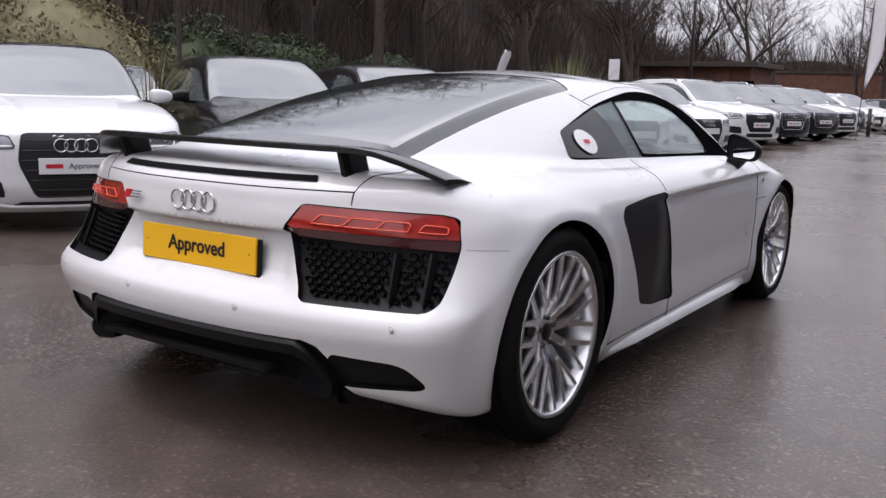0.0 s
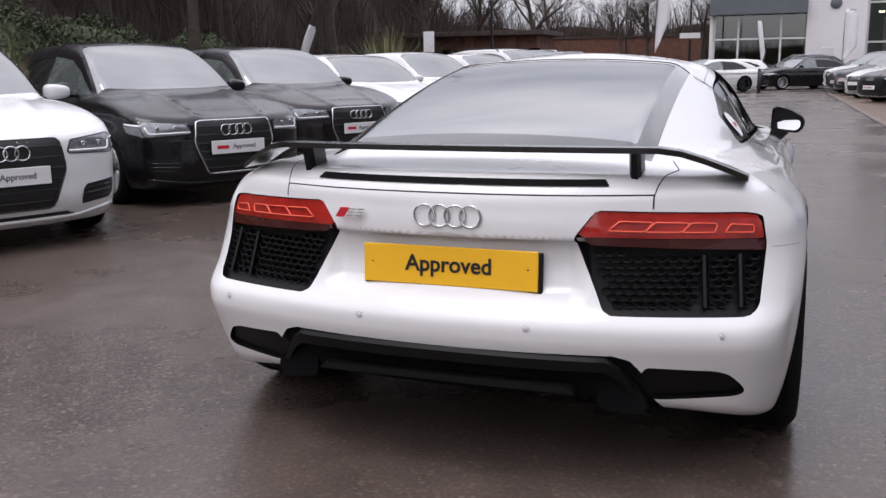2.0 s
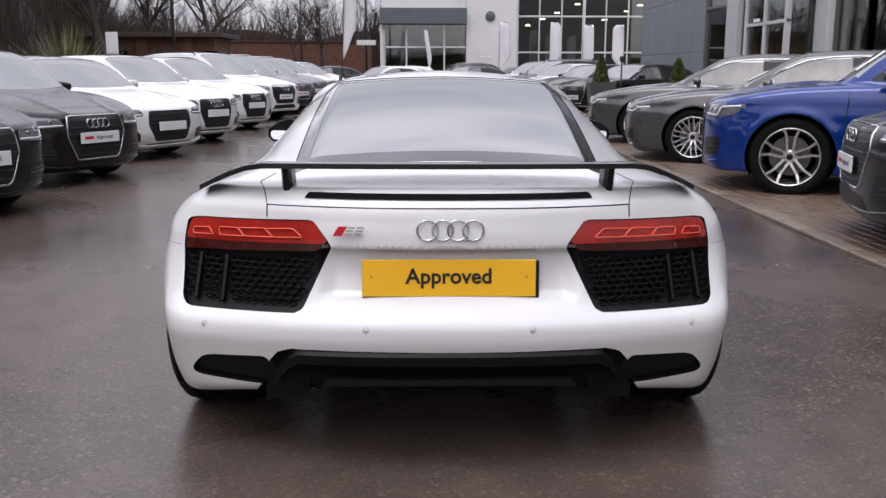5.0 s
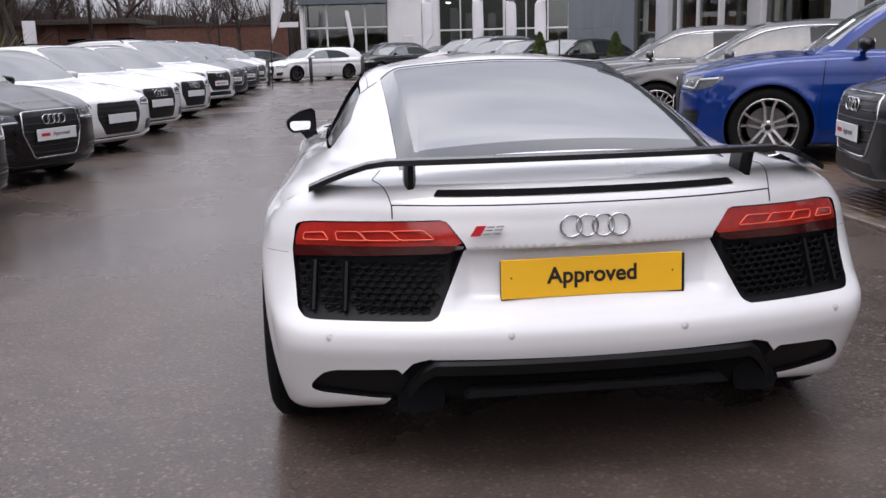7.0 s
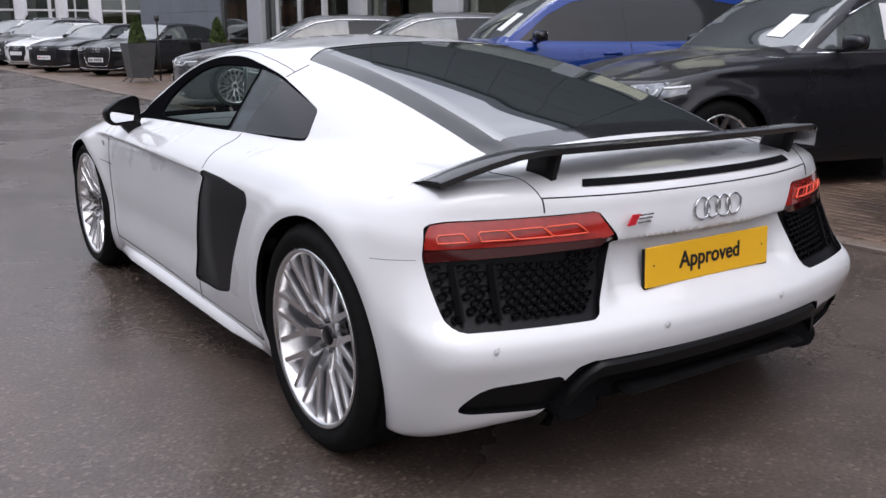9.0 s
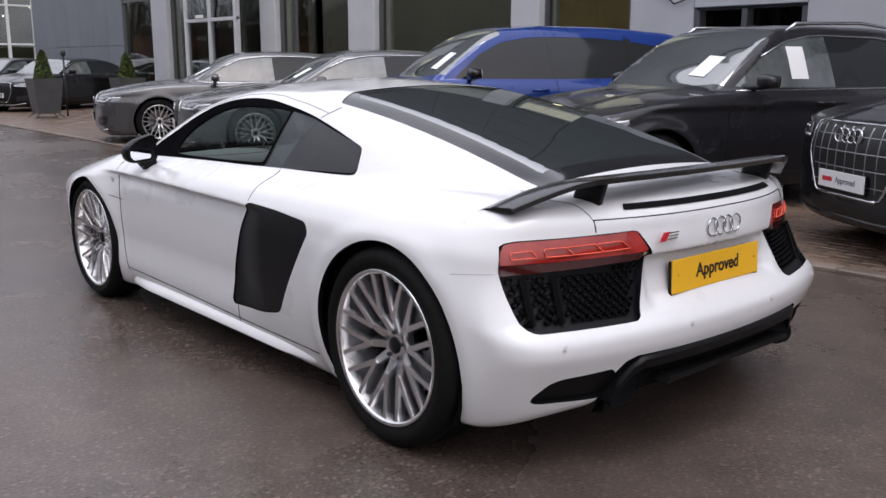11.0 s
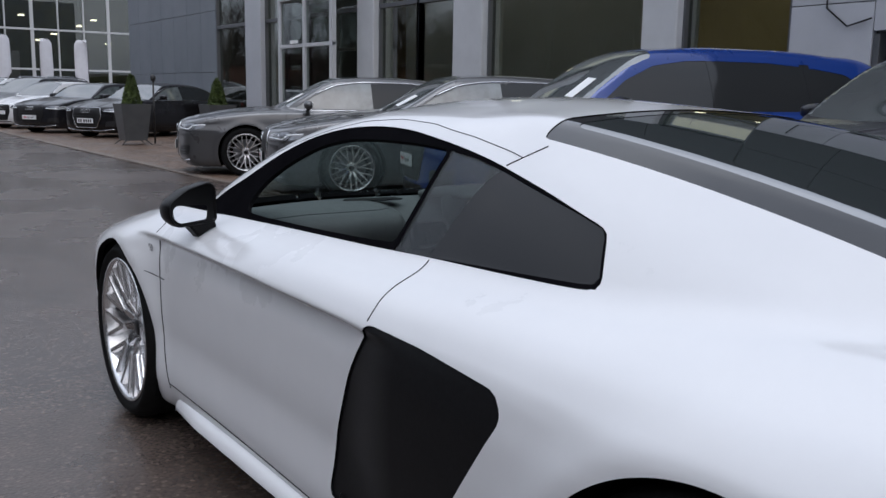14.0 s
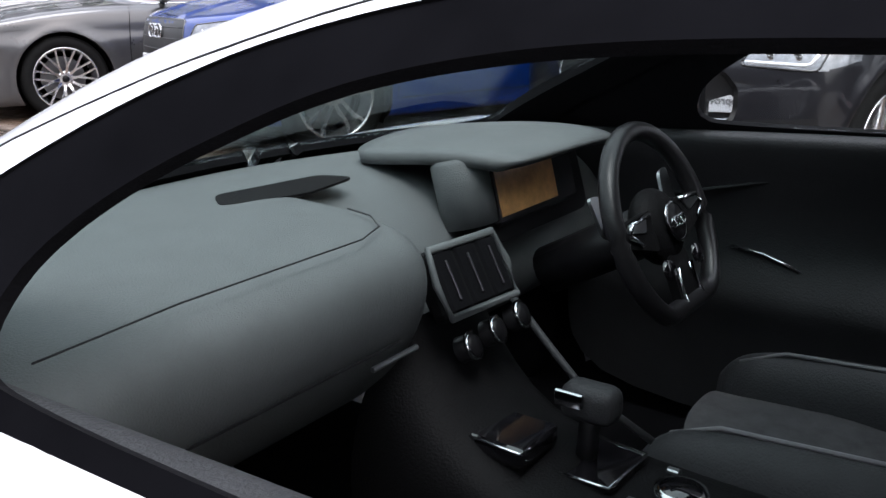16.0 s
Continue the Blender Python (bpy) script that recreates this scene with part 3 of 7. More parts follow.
def door_line(y):
    return 0.716 + 0.010 * (y - 0.95)


def settle(bm, f):
    """Moves all points of a half body onto the smooth solid."""
    bm.verts.ensure_lookup_table()
    P = np.array([v.co[:] for v in bm.verts])
    mid, e = np.abs(P[:, 0]) < 1e-6, 1e-3
    for _ in range(3):
        g = np.stack([(f(*(P + e * np.eye(3)[a]).T) - f(*(P - e * np.eye(3)[a]).T)) / (2 * e) for a in range(3)], 1)
        g[mid, 0] = 0
        d = -f(*P.T) / np.maximum((g * g).sum(1), 0.05)
        P = P + g * np.clip(d, -0.01, 0.01)[:, None]
    P[mid, 0] = 0
    for v, q in zip(bm.verts, P):
        v.co = q


def hero_car():
    car = thing("sports_coupe", "white two-door sports coupe with black rear wing, parked on wet asphalt", "car")
    bm = grid_bmesh(solid_grid(hero_solid, 0.02, 2.9, 0.50, 78, 170, 170))
    win = soften([(2.30, 0.800), (2.225, 0.862), (2.10, 0.918), (2.03, 0.954), (1.96, 0.990), (1.885, 1.026), (1.823, 1.052), (1.755, 1.077), (1.65, 1.102), (1.55, 1.115), (1.45, 1.121), (1.36, 1.122), (1.25, 1.117), (1.15, 1.106), (1.05, 1.093), (0.957, 1.075),
                  (0.867, 1.054), (0.714, 1.020), (0.58, 0.985), (0.530, 0.972), (0.500, 0.963), (0.484, 0.948), (0.445, 0.890), (0.440, 0.878), (0.446, 0.869), (0.47, 0.864), (0.75, 0.858), (0.92, 0.855), (1.15, 0.847), (1.5, 0.838), (1.85, 0.827), (2.128, 0.814)])
    opening = soften([(1.895, 0.842), (1.930, 0.850), (1.942, 0.872), (1.925, 0.915), (1.878, 0.956), (1.815, 0.994), (1.755, 1.022), (1.69, 1.050), (1.63, 1.067), (1.555, 1.080), (1.48, 1.087), (1.36, 1.091), (1.21, 1.090), (1.10, 1.085), (1.066, 1.082), (1.056, 1.070),
                      (1.080, 0.872), (1.090, 0.864), (1.5, 0.850)])
    qpane = [(1.045, 1.080), (0.96, 1.069), (0.86, 1.047), (0.57, 0.982), (0.517, 0.969), (0.498, 0.956), (0.452, 0.888), (0.456, 0.877), (0.49, 0.874), (0.93, 0.857), (1.065, 0.853)]
    qclear = [(1.045, 1.080), (0.96, 1.069), (0.875, 1.050), (0.935, 0.858), (1.065, 0.853)]
    blade = rounded([(0.915, 0.732), (0.70, 0.728), (0.462, 0.712), (0.434, 0.672), (0.665, 0.325), (0.80, 0.296), (1.10, 0.272), (1.075, 0.42), (1.01, 0.59)], 0.03, 3)
    lamp = rounded([(0.350, 0.693), (0.408, 0.770), (0.785, 0.757), (0.828, 0.748), (0.842, 0.67), (0.832, 0.515), (0.808, 0.495), (0.458, 0.497), (0.438, 0.508)], 0.012, 3)
    exhaust = rounded([(0.808, 0.278), (0.803, 0.298), (0.768, 0.338), (0.735, 0.350), (0.555, 0.360), (0.50, 0.262), (0.60, 0.258), (0.785, 0.268)], 0.010, 3)
    diffuser = [(0, 0.388), (0.475, 0.392), (0.515, 0.380), (0.545, 0.345), (0.575, 0.262), (0.60, 0.225), (0.62, 0.05), (0, 0.05)]
    on_side = lambda p: (lambda x, y, z: np.where(x > 0.35, sdf_poly(y, z, p), 1.0))
    on_tail = lambda p: (lambda x, y, z: np.where(y < -0.2, sdf_poly(x, z, p), 1.0))
    glass_out = lambda x, y, z: np.where(z > 0.8, smax(smax(x - 0.514, -0.335 - y, 0.005), y - (0.865 - 0.05 * x), 0.02), 1.0)
    glass_in = lambda x, y, z: np.where(z > 0.8, smax(smax(x - 0.462, -0.255 - y, 0.02), y - (0.815 - 0.05 * x), 0.03), 1.0)
    wind_out = lambda x, y, z: np.where(z > 0.7, smax(smax(x - (0.52 + 0.20 * (y - 1.62) + 0.0 * z), 1.62 - 0.12 * x * x - y, 0.03), y - (2.62 - 0.35 * x * x), 0.03), 1.0)
    arch = lambda cy, cz, r: (lambda x, y, z: np.where(x > 0.45, np.hypot(y - cy, z - cz) - r, 1.0))
    rearch, frarch = arch(0, 0.345, 0.366), arch(2.65, 0.33, 0.343)
    order = [("void", rearch), ("void", frarch), ("opening", on_side(opening)), ("qclear", on_side(qclear)), ("qpane", on_side(qpane)), ("frame", on_side(win)), ("blade", on_side(blade)), ("lamp", on_tail(lamp)),
             ("exhaust", on_tail(exhaust)), ("diffuser", on_tail(diffuser)), ("glass", glass_in), ("glassframe", glass_out), ("windscreen", wind_out)]
    # edges along the door's crease and round the plate's bay, so that both stay crisp
    for dz in (0.006, -0.007, -0.020):
        cut(bm, lambda x, y, z, dz=dz: np.where((x > 0.6) & (y > 0.80) & (y < 2.5) & (np.abs(z - door_line(y)) < 0.06), z - door_line(y) - dz, 1.0))
    for zc in (0.690, 0.683, 0.676, 0.560, 0.505):
        cut(bm, lambda x, y, z, zc=zc: np.where((x < 0.43) & (y < -0.4) & (np.abs(z - zc) < 0.03), z - zc, 1.0))
    settle(bm, hero_solid)
    for _, f in order:
        cut(bm, f)
    bm.normal_update()
    bmesh.ops.recalc_face_normals(bm, faces=bm.faces[:])
    bm.faces.ensure_lookup_table()
    region = np.full(len(bm.faces), "paint", dtype=object)
    for nm, f in reversed(order):
        region[face_vals(bm, f) < 0] = nm
    far = max(bm.faces, key=lambda q: q.calc_center_median().x)
    if far.normal.x < 0:
        bmesh.ops.reverse_faces(bm, faces=bm.faces[:])
    bm.normal_update()
    sets = {}
    for f, r in zip(bm.faces, region):
        sets.setdefault(r, []).append(f)
    V, F = take(bm.faces, 0, "both")
    bvh = BVHTree.FromPolygons([tuple(v) for v in V], F)
    shell("body", hero_solid, sets["paint"], "both", 0.0, 0.022, [M_WHITE, M_LINER], car)
    for side in (None, "left"):
        fr = shell("window_frame", hero_solid, sets["frame"], side, -0.003, 0.012, [M_FRAMEBLK, M_LINER], car)
        shell("quarter_window", hero_solid, sets["qpane"], side, -0.005, 0.004, [M_QPANE, M_QPANE], fr, "dark tinted glass")
        shell("quarter_glass", hero_solid, sets["qclear"], side, -0.005, 0.004, [M_GLASS, M_GLASS], fr, "tinted glass")
        if side is None:
            shell("door_window", hero_solid, sets["opening"], side, -0.010, 0.004, [M_GLASSX, M_GLASSX], fr).visible_shadow = False
        shell("side_blade", hero_solid, sets["blade"], side, -0.005, 0.02, [M_CARBONM, M_LINER], car, "matt dark carbon side blade")
        shell("lamp_housing", hero_solid, sets["lamp"], side, -0.020, 0.006, [M_HEX, M_LINER], car, "black tail lamp housing")
        shell("exhaust_recess", hero_solid, sets["exhaust"], side, -0.014, 0.004, [M_BLKPLAS, M_LINER], car)
    shell("diffuser_panel", hero_solid, sets["diffuser"], "both", -0.012, 0.004, [M_LINER, M_LINER], car)
    shell("glass_surround", hero_solid, sets["glassframe"], "both", -0.002, 0.01, [M_GLOSSBLK, M_LINER], car, "gloss black border of the rear window")
    shell("rear_window", hero_solid, sets["glass"], "both", -0.003, 0.004, [M_GLASSR, M_GLASSR], car, "sloping rear window over the engine")
    shell("windscreen", hero_solid, sets["windscreen"], "both", -0.004, 0.005, [M_GLASSC, M_GLASSC], car).visible_shadow = False
    bm.free()

    # wheel wells and wheels
    for sx in (1, -1):
        for cy, cz, r, rt, wd, xc in ((0, 0.345, 0.385, 0.345, 0.305, 0.797), (2.65, 0.33, 0.365, 0.33, 0.245, 0.815)):
            wb = bmesh.new()
            rows = []
            for i in range(21):
                a = math.radians(-30 + 240 * i / 20)
                rows.append([wb.verts.new((sx * x, cy + rr * math.cos(a), cz + rr * math.sin(a))) for x, rr in ((0.92, r - 0.016), (0.62, r), (0.52, 0.03))])
            for p, q in zip(rows, rows[1:]):
                for k in range(2):
                    wb.faces.new((p[k], p[k + 1], q[k + 1], q[k]))
            part("wheel_well", wb, M_LINER, car, "", True)
            m = pose(sx * xc, cy, cz, 0, 0, 0) if sx > 0 else pose(sx * xc, cy, cz, 0, 0, 180)
            w = make_wheel(car, m, rt, wd, 0.268, "y10", M_ALLOY, 0.06, 1.15)
            part("brake_caliper", box((0.0, 0.16 * (1 if sx > 0 else -1), 0.05), (0.06, 0.07, 0.17), 0.015), M_CALIPER, w)

    # tail lamps: red lens, light guides, the honeycomb below and two fins
    for sx in (1, -1):
        lens = rounded([(0.356, 0.696), (0.410, 0.767), (0.785, 0.754), (0.824, 0.746), (0.836, 0.686), (0.40, 0.698)], 0.008, 2)
        poly = [(sx * a, b) for a, b in lens]
        le = part("tail_lamp", patch(bvh, poly, "-y", -0.004, step=0.02), M_REDLENS, car, "glossy red tail lamp lens", True)
        for pts in ([(0.440, 0.716), (0.470, 0.741), (0.555, 0.737), (0.535, 0.712), (0.440, 0.716)], [(0.535, 0.712), (0.560, 0.737), (0.645, 0.733), (0.628, 0.709), (0.535, 0.712)],
                    [(0.628, 0.709), (0.650, 0.733), (0.715, 0.730), (0.710, 0.7065), (0.628, 0.709)], [(0.735, 0.706), (0.748, 0.727), (0.806, 0.722), (0.808, 0.7025), (0.735, 0.706)]):
            part("light_guide", seam(bvh, [(sx * a, b) for a, b in pts], "-y", 0.0022, 20), M_REDGLOW, le, "", True)
        part("lamp_base", patch(bvh, [(sx * a, b) for a, b in [(0.360, 0.692), (0.40, 0.697), (0.836, 0.684), (0.838, 0.655), (0.40, 0.676)]], "-y", -0.003, step=0.02), M_DARKLENS, le, "", True)
        hb = bmesh.new()
        s = 0.0165
        for i in range(-2, 30):
            for j in range(14):
                cx, cz = 0.43 + i * s * 1.78, 0.505 + j * s * 1.02 * 0.98
                if j % 2:
                    cx += s * 0.89
                if cx < 0.462 + max(0.0, 0.58 - cz) * 0.0 - (cz - 0.50) * 0.35 or cx > 0.815 or cz > 0.655 - (cx - 0.4) * 0.02 or cz < 0.515:
                    continue
                if abs(cx - 0.685) < 0.012 or abs(cx - 0.775) < 0.012:
                    continue
                h0 = onto(bvh, (sx * cx, -6, cz), (0, 1, 0), 12)
                if h0 is None:
                    continue
                y0 = h0.y + 0.010
                o, q = [], []
                for k in range(6):
                    a = math.pi / 3 * k + math.pi / 6 * 0
                    ca, sa = math.cos(a), math.sin(a) * 0.62
                    o.append([hb.verts.new((sx * (cx + ca * s * 1.05), y0 + d, cz + sa * s * 1.05)) for d in (0.0, 0.014)])
                    q.append([hb.verts.new((sx * (cx + ca * s * 0.80), y0 + d, cz + sa * s * 0.78)) for d in (0.001, 0.014)])
                for k in range(6):
                    n = (k + 1) % 6
                    hb.faces.new((o[k][0], o[n][0], q[n][0], q[k][0]))
                    hb.faces.new((q[k][0], q[n][0], q[n][1], q[k][1]))
        bmesh.ops.recalc_face_normals(hb, faces=hb.faces[:])
        tagged(part("honeycomb_mesh", hb, M_HEX, car), "black honeycomb mesh", "", "", "stuff")
        for cx in (0.685, 0.775):
            fb = bmesh.new()
            top, bot = onto(bvh, (sx * cx, -6, 0.648), (0, 1, 0), 12), onto(bvh, (sx * (cx + 0.012), -6, 0.515), (0, 1, 0), 12)
            if top and bot:
                for p, dy in ((top, -0.004), (bot, 0.006)):
                    p.y += dy
                vs = [fb.verts.new(p + Vector((dx, dy, 0))) for p in (top, bot) for dx, dy in ((-0.010, 0.02), (-0.004, 0), (0.004, 0), (0.010, 0.02))]
                for k in range(3):
                    fb.faces.new((vs[k], vs[k + 1], vs[k + 5], vs[k + 4]))
                bmesh.ops.recalc_face_normals(fb, faces=fb.faces[:])
                part("air_fin", fb, M_HEX, car)

    # number plate, emblem, badge, sensors
    plate = part("number_plate", box((0, 0, 0), (0.52, 0.008, 0.112), 0.002), M_YELLOW, car, "yellow dealer plate reading Approved", False, pose(0, -0.653, 0.599, -3))
    part("plate_holder", box((0.005, 0.0095, -0.009), (0.532, 0.013, 0.122), 0.003), M_TRIM, plate)
    text_mesh("plate_text", "Approved", 0.064, M_INK, plate, pose(0, -0.0052, 0.004, 90))
    for sx in (-1, 1):
        part("plate_screw", box((sx * 0.232, -0.0045, 0.004), (0.005, 0.002, 0.005), 0.001), M_INK, plate)
    rings_mark(car, pose(0.003, -0.669, 0.746, -3), 0.0300, 0.0036, M_CHROME)
    bd = part("model_badge", prism([(-0.345, 0.729), (-0.318, 0.729), (-0.300, 0.757), (-0.327, 0.757)], 0.005, "xz", -0.664), M_REDINK, car, "small red and chrome badge")
    for x0, x1 in ((-0.310, -0.288), (-0.284, -0.262)):
        for za, zb in ((0.732, 0.736), (0.742, 0.746), (0.751, 0.755)):
            k = (za - 0.732) * 0.5
            part("badge_bar", prism([(x0 + k, za), (x1 + k, za), (x1 + k + 0.002, zb), (x0 + k + 0.002, zb)], 0.005, "xz", -0.665), M_CHROME, bd)
    for x, z in ((-0.742, 0.452), (-0.245, 0.458), (0.245, 0.458), (0.742, 0.452)):
        h0 = onto(bvh, (x, -6, z), (0, 1, 0), 12)
        sb = revolve([(0, 0.0015), (0.0085, 0.0015), (0.0092, -0.0005), (0.0105, -0.0005), (0.011, 0.001), (0.0115, -0.002)], 20, "z")
        part("parking_sensor", sb, M_SENSOR, car, "", True, Matrix.Translation(h0) @ Matrix.Rotation(math.pi / 2, 4, "X"))

    # tail joints, deck slot, the recess over the plate
    for pts, w in (([(-0.552, 0.772), (-0.552, 0.808)], "-y"), ([(0.552, 0.772), (0.552, 0.808)], "-y"), ([(-0.552, 0.808), (0.552, 0.808)], "-y")):
        part("panel_joint", seam(bvh, pts, w, 0.0022, 30), M_TRIM, car, "", True)
    for sx in (1, -1):
        part("panel_joint", seam(bvh, [(sx * 0.552, -0.56), (sx * 0.60, -0.40), (sx * 0.57, -0.27)], "+z", 0.0018, 16), M_TRIM, car, "", True)
    sl = patch(bvh, rounded([(-0.435, 0.829), (-0.425, 0.845), (0.425, 0.845), (0.435, 0.829)], 0.004, 2), "-y", 0.0035, step=0.012)
    part("deck_slot", sl, M_LINER, car, "black air slot in the rear deck")
    # doors and side joints
    for sx, w in ((1, "+x"), (-1, "-x")):
        for pts, r in (([(0.92, 0.850), (0.915, 0.80), (0.910, 0.76), (0.912, 0.736)], 0.0016), ([(1.045, 0.298), (1.05, 0.20)], 0.0022), ([(2.30, 0.80), (2.27, 0.62), (2.25, 0.35), (2.22, 0.22)], 0.0022),
                       ([(0.42, 0.215), (1.05, 0.215), (1.6, 0.222), (2.22, 0.235)], 0.0022), ([(2.36, 0.602), (2.24, 0.588)], 0.0016), ([(-0.32, 0.655), (-0.43, 0.661)], 0.0006), ([(0.86, 1.056), (0.80, 1.10)], 0.002)):
            part("panel_joint", seam(bvh, pts, w, r, 20), M_TRIM, car, "", True)
        part("panel_joint", seam(bvh, [(0.835, 1.074), (0.86, 1.080), (1.02, 1.112), (1.2, 1.136), (1.36, 1.142), (1.53, 1.132), (1.70, 1.099), (1.84, 1.057), (2.03, 0.989), (2.22, 0.906), (2.34, 0.835)], w, 0.0014, 44), M_TRIM, car, "", True)
        c = onto(bvh, (6 * sx, 2.345, 0.683), (-sx, 0, 0), 12, 0.002)
        text_mesh("fender_badge", "V10", 0.034, M_CHROME, car, Matrix.Translation(c) @ Matrix(((0, 0, sx, 0), (sx, 0, 0, 0), (0, 1, 0, 0), (0, 0, 0, 1))), "small chrome engine badge")

    # white sills standing out under the doors
    for sx in (1, -1):
        sk = bmesh.new()
        prev = None
        for yy, k in ((0.43, 0.15), (0.50, 0.7), (0.70, 1.0), (1.40, 1.0), (1.95, 1.0), (2.16, 0.8), (2.24, 0.2)):
            row = [sk.verts.new((sx * (0.865 + dx * k), yy, z)) for dx, z in ((0.0, 0.212), (0.040, 0.196), (0.058, 0.176), (0.060, 0.164), (0.050, 0.154), (0.0, 0.148))]
            if prev:
                for i in range(5):
                    sk.faces.new((prev[i], prev[i + 1], row[i + 1], row[i]))
            prev = row
        bmesh.ops.recalc_face_normals(sk, faces=sk.faces[:])
        part("side_skirt", sk, M_WHITE, car, "", True, None, 40)

    disc = [(0.625 + 0.068 * math.cos(a), 0.925 + 0.044 * math.sin(a)) for a in (2 * math.pi * i / 24 for i in range(24))]
    stk = part("window_sticker", patch(bvh, disc, "+x", 0.001, step=0.008), M_PAPER, car, "white oval sticker with small red writing", True)
    part("sticker_mark", patch(bvh, [(0.605, 0.918), (0.645, 0.918), (0.645, 0.932), (0.605, 0.932)], "+x", 0.003, step=0.01), M_REDINK, stk)

    # the mirrors: a wedge-shaped housing, wide and low outboard, on a stout arm
    for sx in (1, -1):
        mm = pose(sx * 0.832, 2.00, 0.868, 0, 0, -8 * sx) @ Matrix.Diagonal((0.80, 0.9, 0.84, 1))
        outline = rounded([(0.0, -0.066), (0.004, 0.066), (0.035, 0.082), (0.12, 0.060), (0.188, 0.018), (0.202, -0.006), (0.198, -0.048), (0.165, -0.080)], 0.018, 3)
        mir = bmesh.new()
        loops = []
        for yy, k, dz in ((-0.030, 0.90, 0.0), (-0.040, 0.97, 0.0), (-0.034, 1.0, 0.0), (0.005, 1.0, 0.0), (0.045, 0.90, -0.004), (0.072, 0.68, -0.008), (0.083, 0.35, -0.010)):
            loops.append([mir.verts.new((sx * (0.095 + (u - 0.095) * k), yy, v * k + dz)) for u, v in outline])
        for p, q in zip(loops, loops[1:]):
            for i in range(len(p)):
                j = (i + 1) % len(p)
                mir.faces.new((p[i], p[j], q[j], q[i]))
        mir.faces.new(loops[-1])
        mir.faces.new(loops[0][::-1])
        bmesh.ops.recalc_face_normals(mir, faces=mir.faces[:])
        mo = part("wing_mirror", mir, M_BLKPLAS, car, "black mirror housing", True, mm, 50)
        gl = [(sx * u, v) for u, v in rounded([(0.045, -0.055), (0.040, -0.004), (0.165, 0.0), (0.182, -0.012), (0.178, -0.045), (0.155, -0.064)], 0.01, 2)]
        part("mirror_glass", prism(gl if sx > 0 else gl[::-1], 0.004, "xz", -0.034), M_MIRROR, mo)
        arm = bmesh.new()
        lp = [[arm.verts.new((sx * u, y, z)) for u, y, z in q] for q in (((0.005, -0.028, -0.055), (0.115, -0.022, -0.072), (0.115, 0.035, -0.072), (0.005, 0.045, -0.055)),
                                                                      ((-0.012, -0.022, -0.105), (0.062, -0.018, -0.128), (0.062, 0.03, -0.128), (-0.012, 0.04, -0.105)), ((-0.115, -0.02, -0.100), (-0.10, -0.016, -0.14), (-0.10, 0.026, -0.14), (-0.115, 0.03, -0.100)))]
        for p, q in zip(lp, lp[1:]):
            for i in range(4):
                arm.faces.new((p[i], p[(i + 1) % 4], q[(i + 1) % 4], q[i]))
        arm.faces.new(lp[0][::-1])
        arm.faces.new(lp[-1])
        bmesh.ops.recalc_face_normals(arm, faces=arm.faces[:])
        bmesh.ops.bevel(arm, geom=arm.edges[:], offset=0.006, segments=2, affect="EDGES")
        part("mirror_arm", arm, M_BLKPLAS, mo)

    # rear wing on two posts
    wing = bmesh.new()
    st = []
    for i in range(-14, 15):
        u = i / 14
        x = u * 0.785
        drop = 0.0 if abs(x) < 0.58 else ((abs(x) - 0.58) / 0.205) ** 1.25 * 0.083
        yr = -0.605 + 0.05 * abs(u) ** 2 + (0.0 if abs(x) < 0.58 else (abs(x) - 0.58) / 0.205 * 0.115)
        yf = -0.452 + 0.03 * abs(u) ** 2 + (0.0 if abs(x) < 0.58 else (abs(x) - 0.58) / 0.205 * 0.110)
        z0 = 0.925 - drop
        st.append([wing.verts.new((x, yf, z0 - 0.004)), wing.verts.new((x, yf * 0.6 + yr * 0.4, z0 + 0.008)), wing.verts.new((x, yr + 0.012, z0 + 0.012)), wing.verts.new((x, yr, z0 + 0.010)),
                   wing.verts.new((x, yr + 0.002, z0 - 0.006)), wing.verts.new((x, yf * 0.6 + yr * 0.4, z0 - 0.004)), wing.verts.new((x, yf + 0.01, z0 - 0.007))])
    for a, b in zip(st, st[1:]):
        for k in range(7):
            wing.faces.new((a[k], a[(k + 1) % 7], b[(k + 1) % 7], b[k]))
    wing.faces.new(st[0])
    wing.faces.new(st[-1][::-1])
    bmesh.ops.recalc_face_normals(wing, faces=wing.faces[:])
    wg = part("rear_wing", wing, M_CARBON, car, "black carbon rear wing", True, None, 35)
    for sx in (1, -1):
        pb = bmesh.new()
        lo, hi = [], []
        for dy in (-0.055, -0.03, 0.045, 0.055):
            for lst, z, sh in ((lo, 0.825, 0.0), (hi, 0.92, -0.03)):
                wdt = 0.016 if abs(dy) < 0.05 else 0.008
                lst.append([pb.verts.new((sx * 0.495 + s * wdt, -0.475 + dy + sh, z)) for s in (-1, 1)])
        for k in range(3):
            for s in (0, 1):
                pb.faces.new((lo[k][s], lo[k + 1][s], hi[k + 1][s], hi[k][s]))
        for k in (0, 3):
            pb.faces.new((lo[k][0], lo[k][1], hi[k][1], hi[k][0]))
        bmesh.ops.recalc_face_normals(pb, faces=pb.faces[:])
        part("wing_post", pb, M_TRIM, wg)

    # diffuser: upper blade, lower blade, fins, tail pipes' trims
    df = bmesh.new()
    rows = []
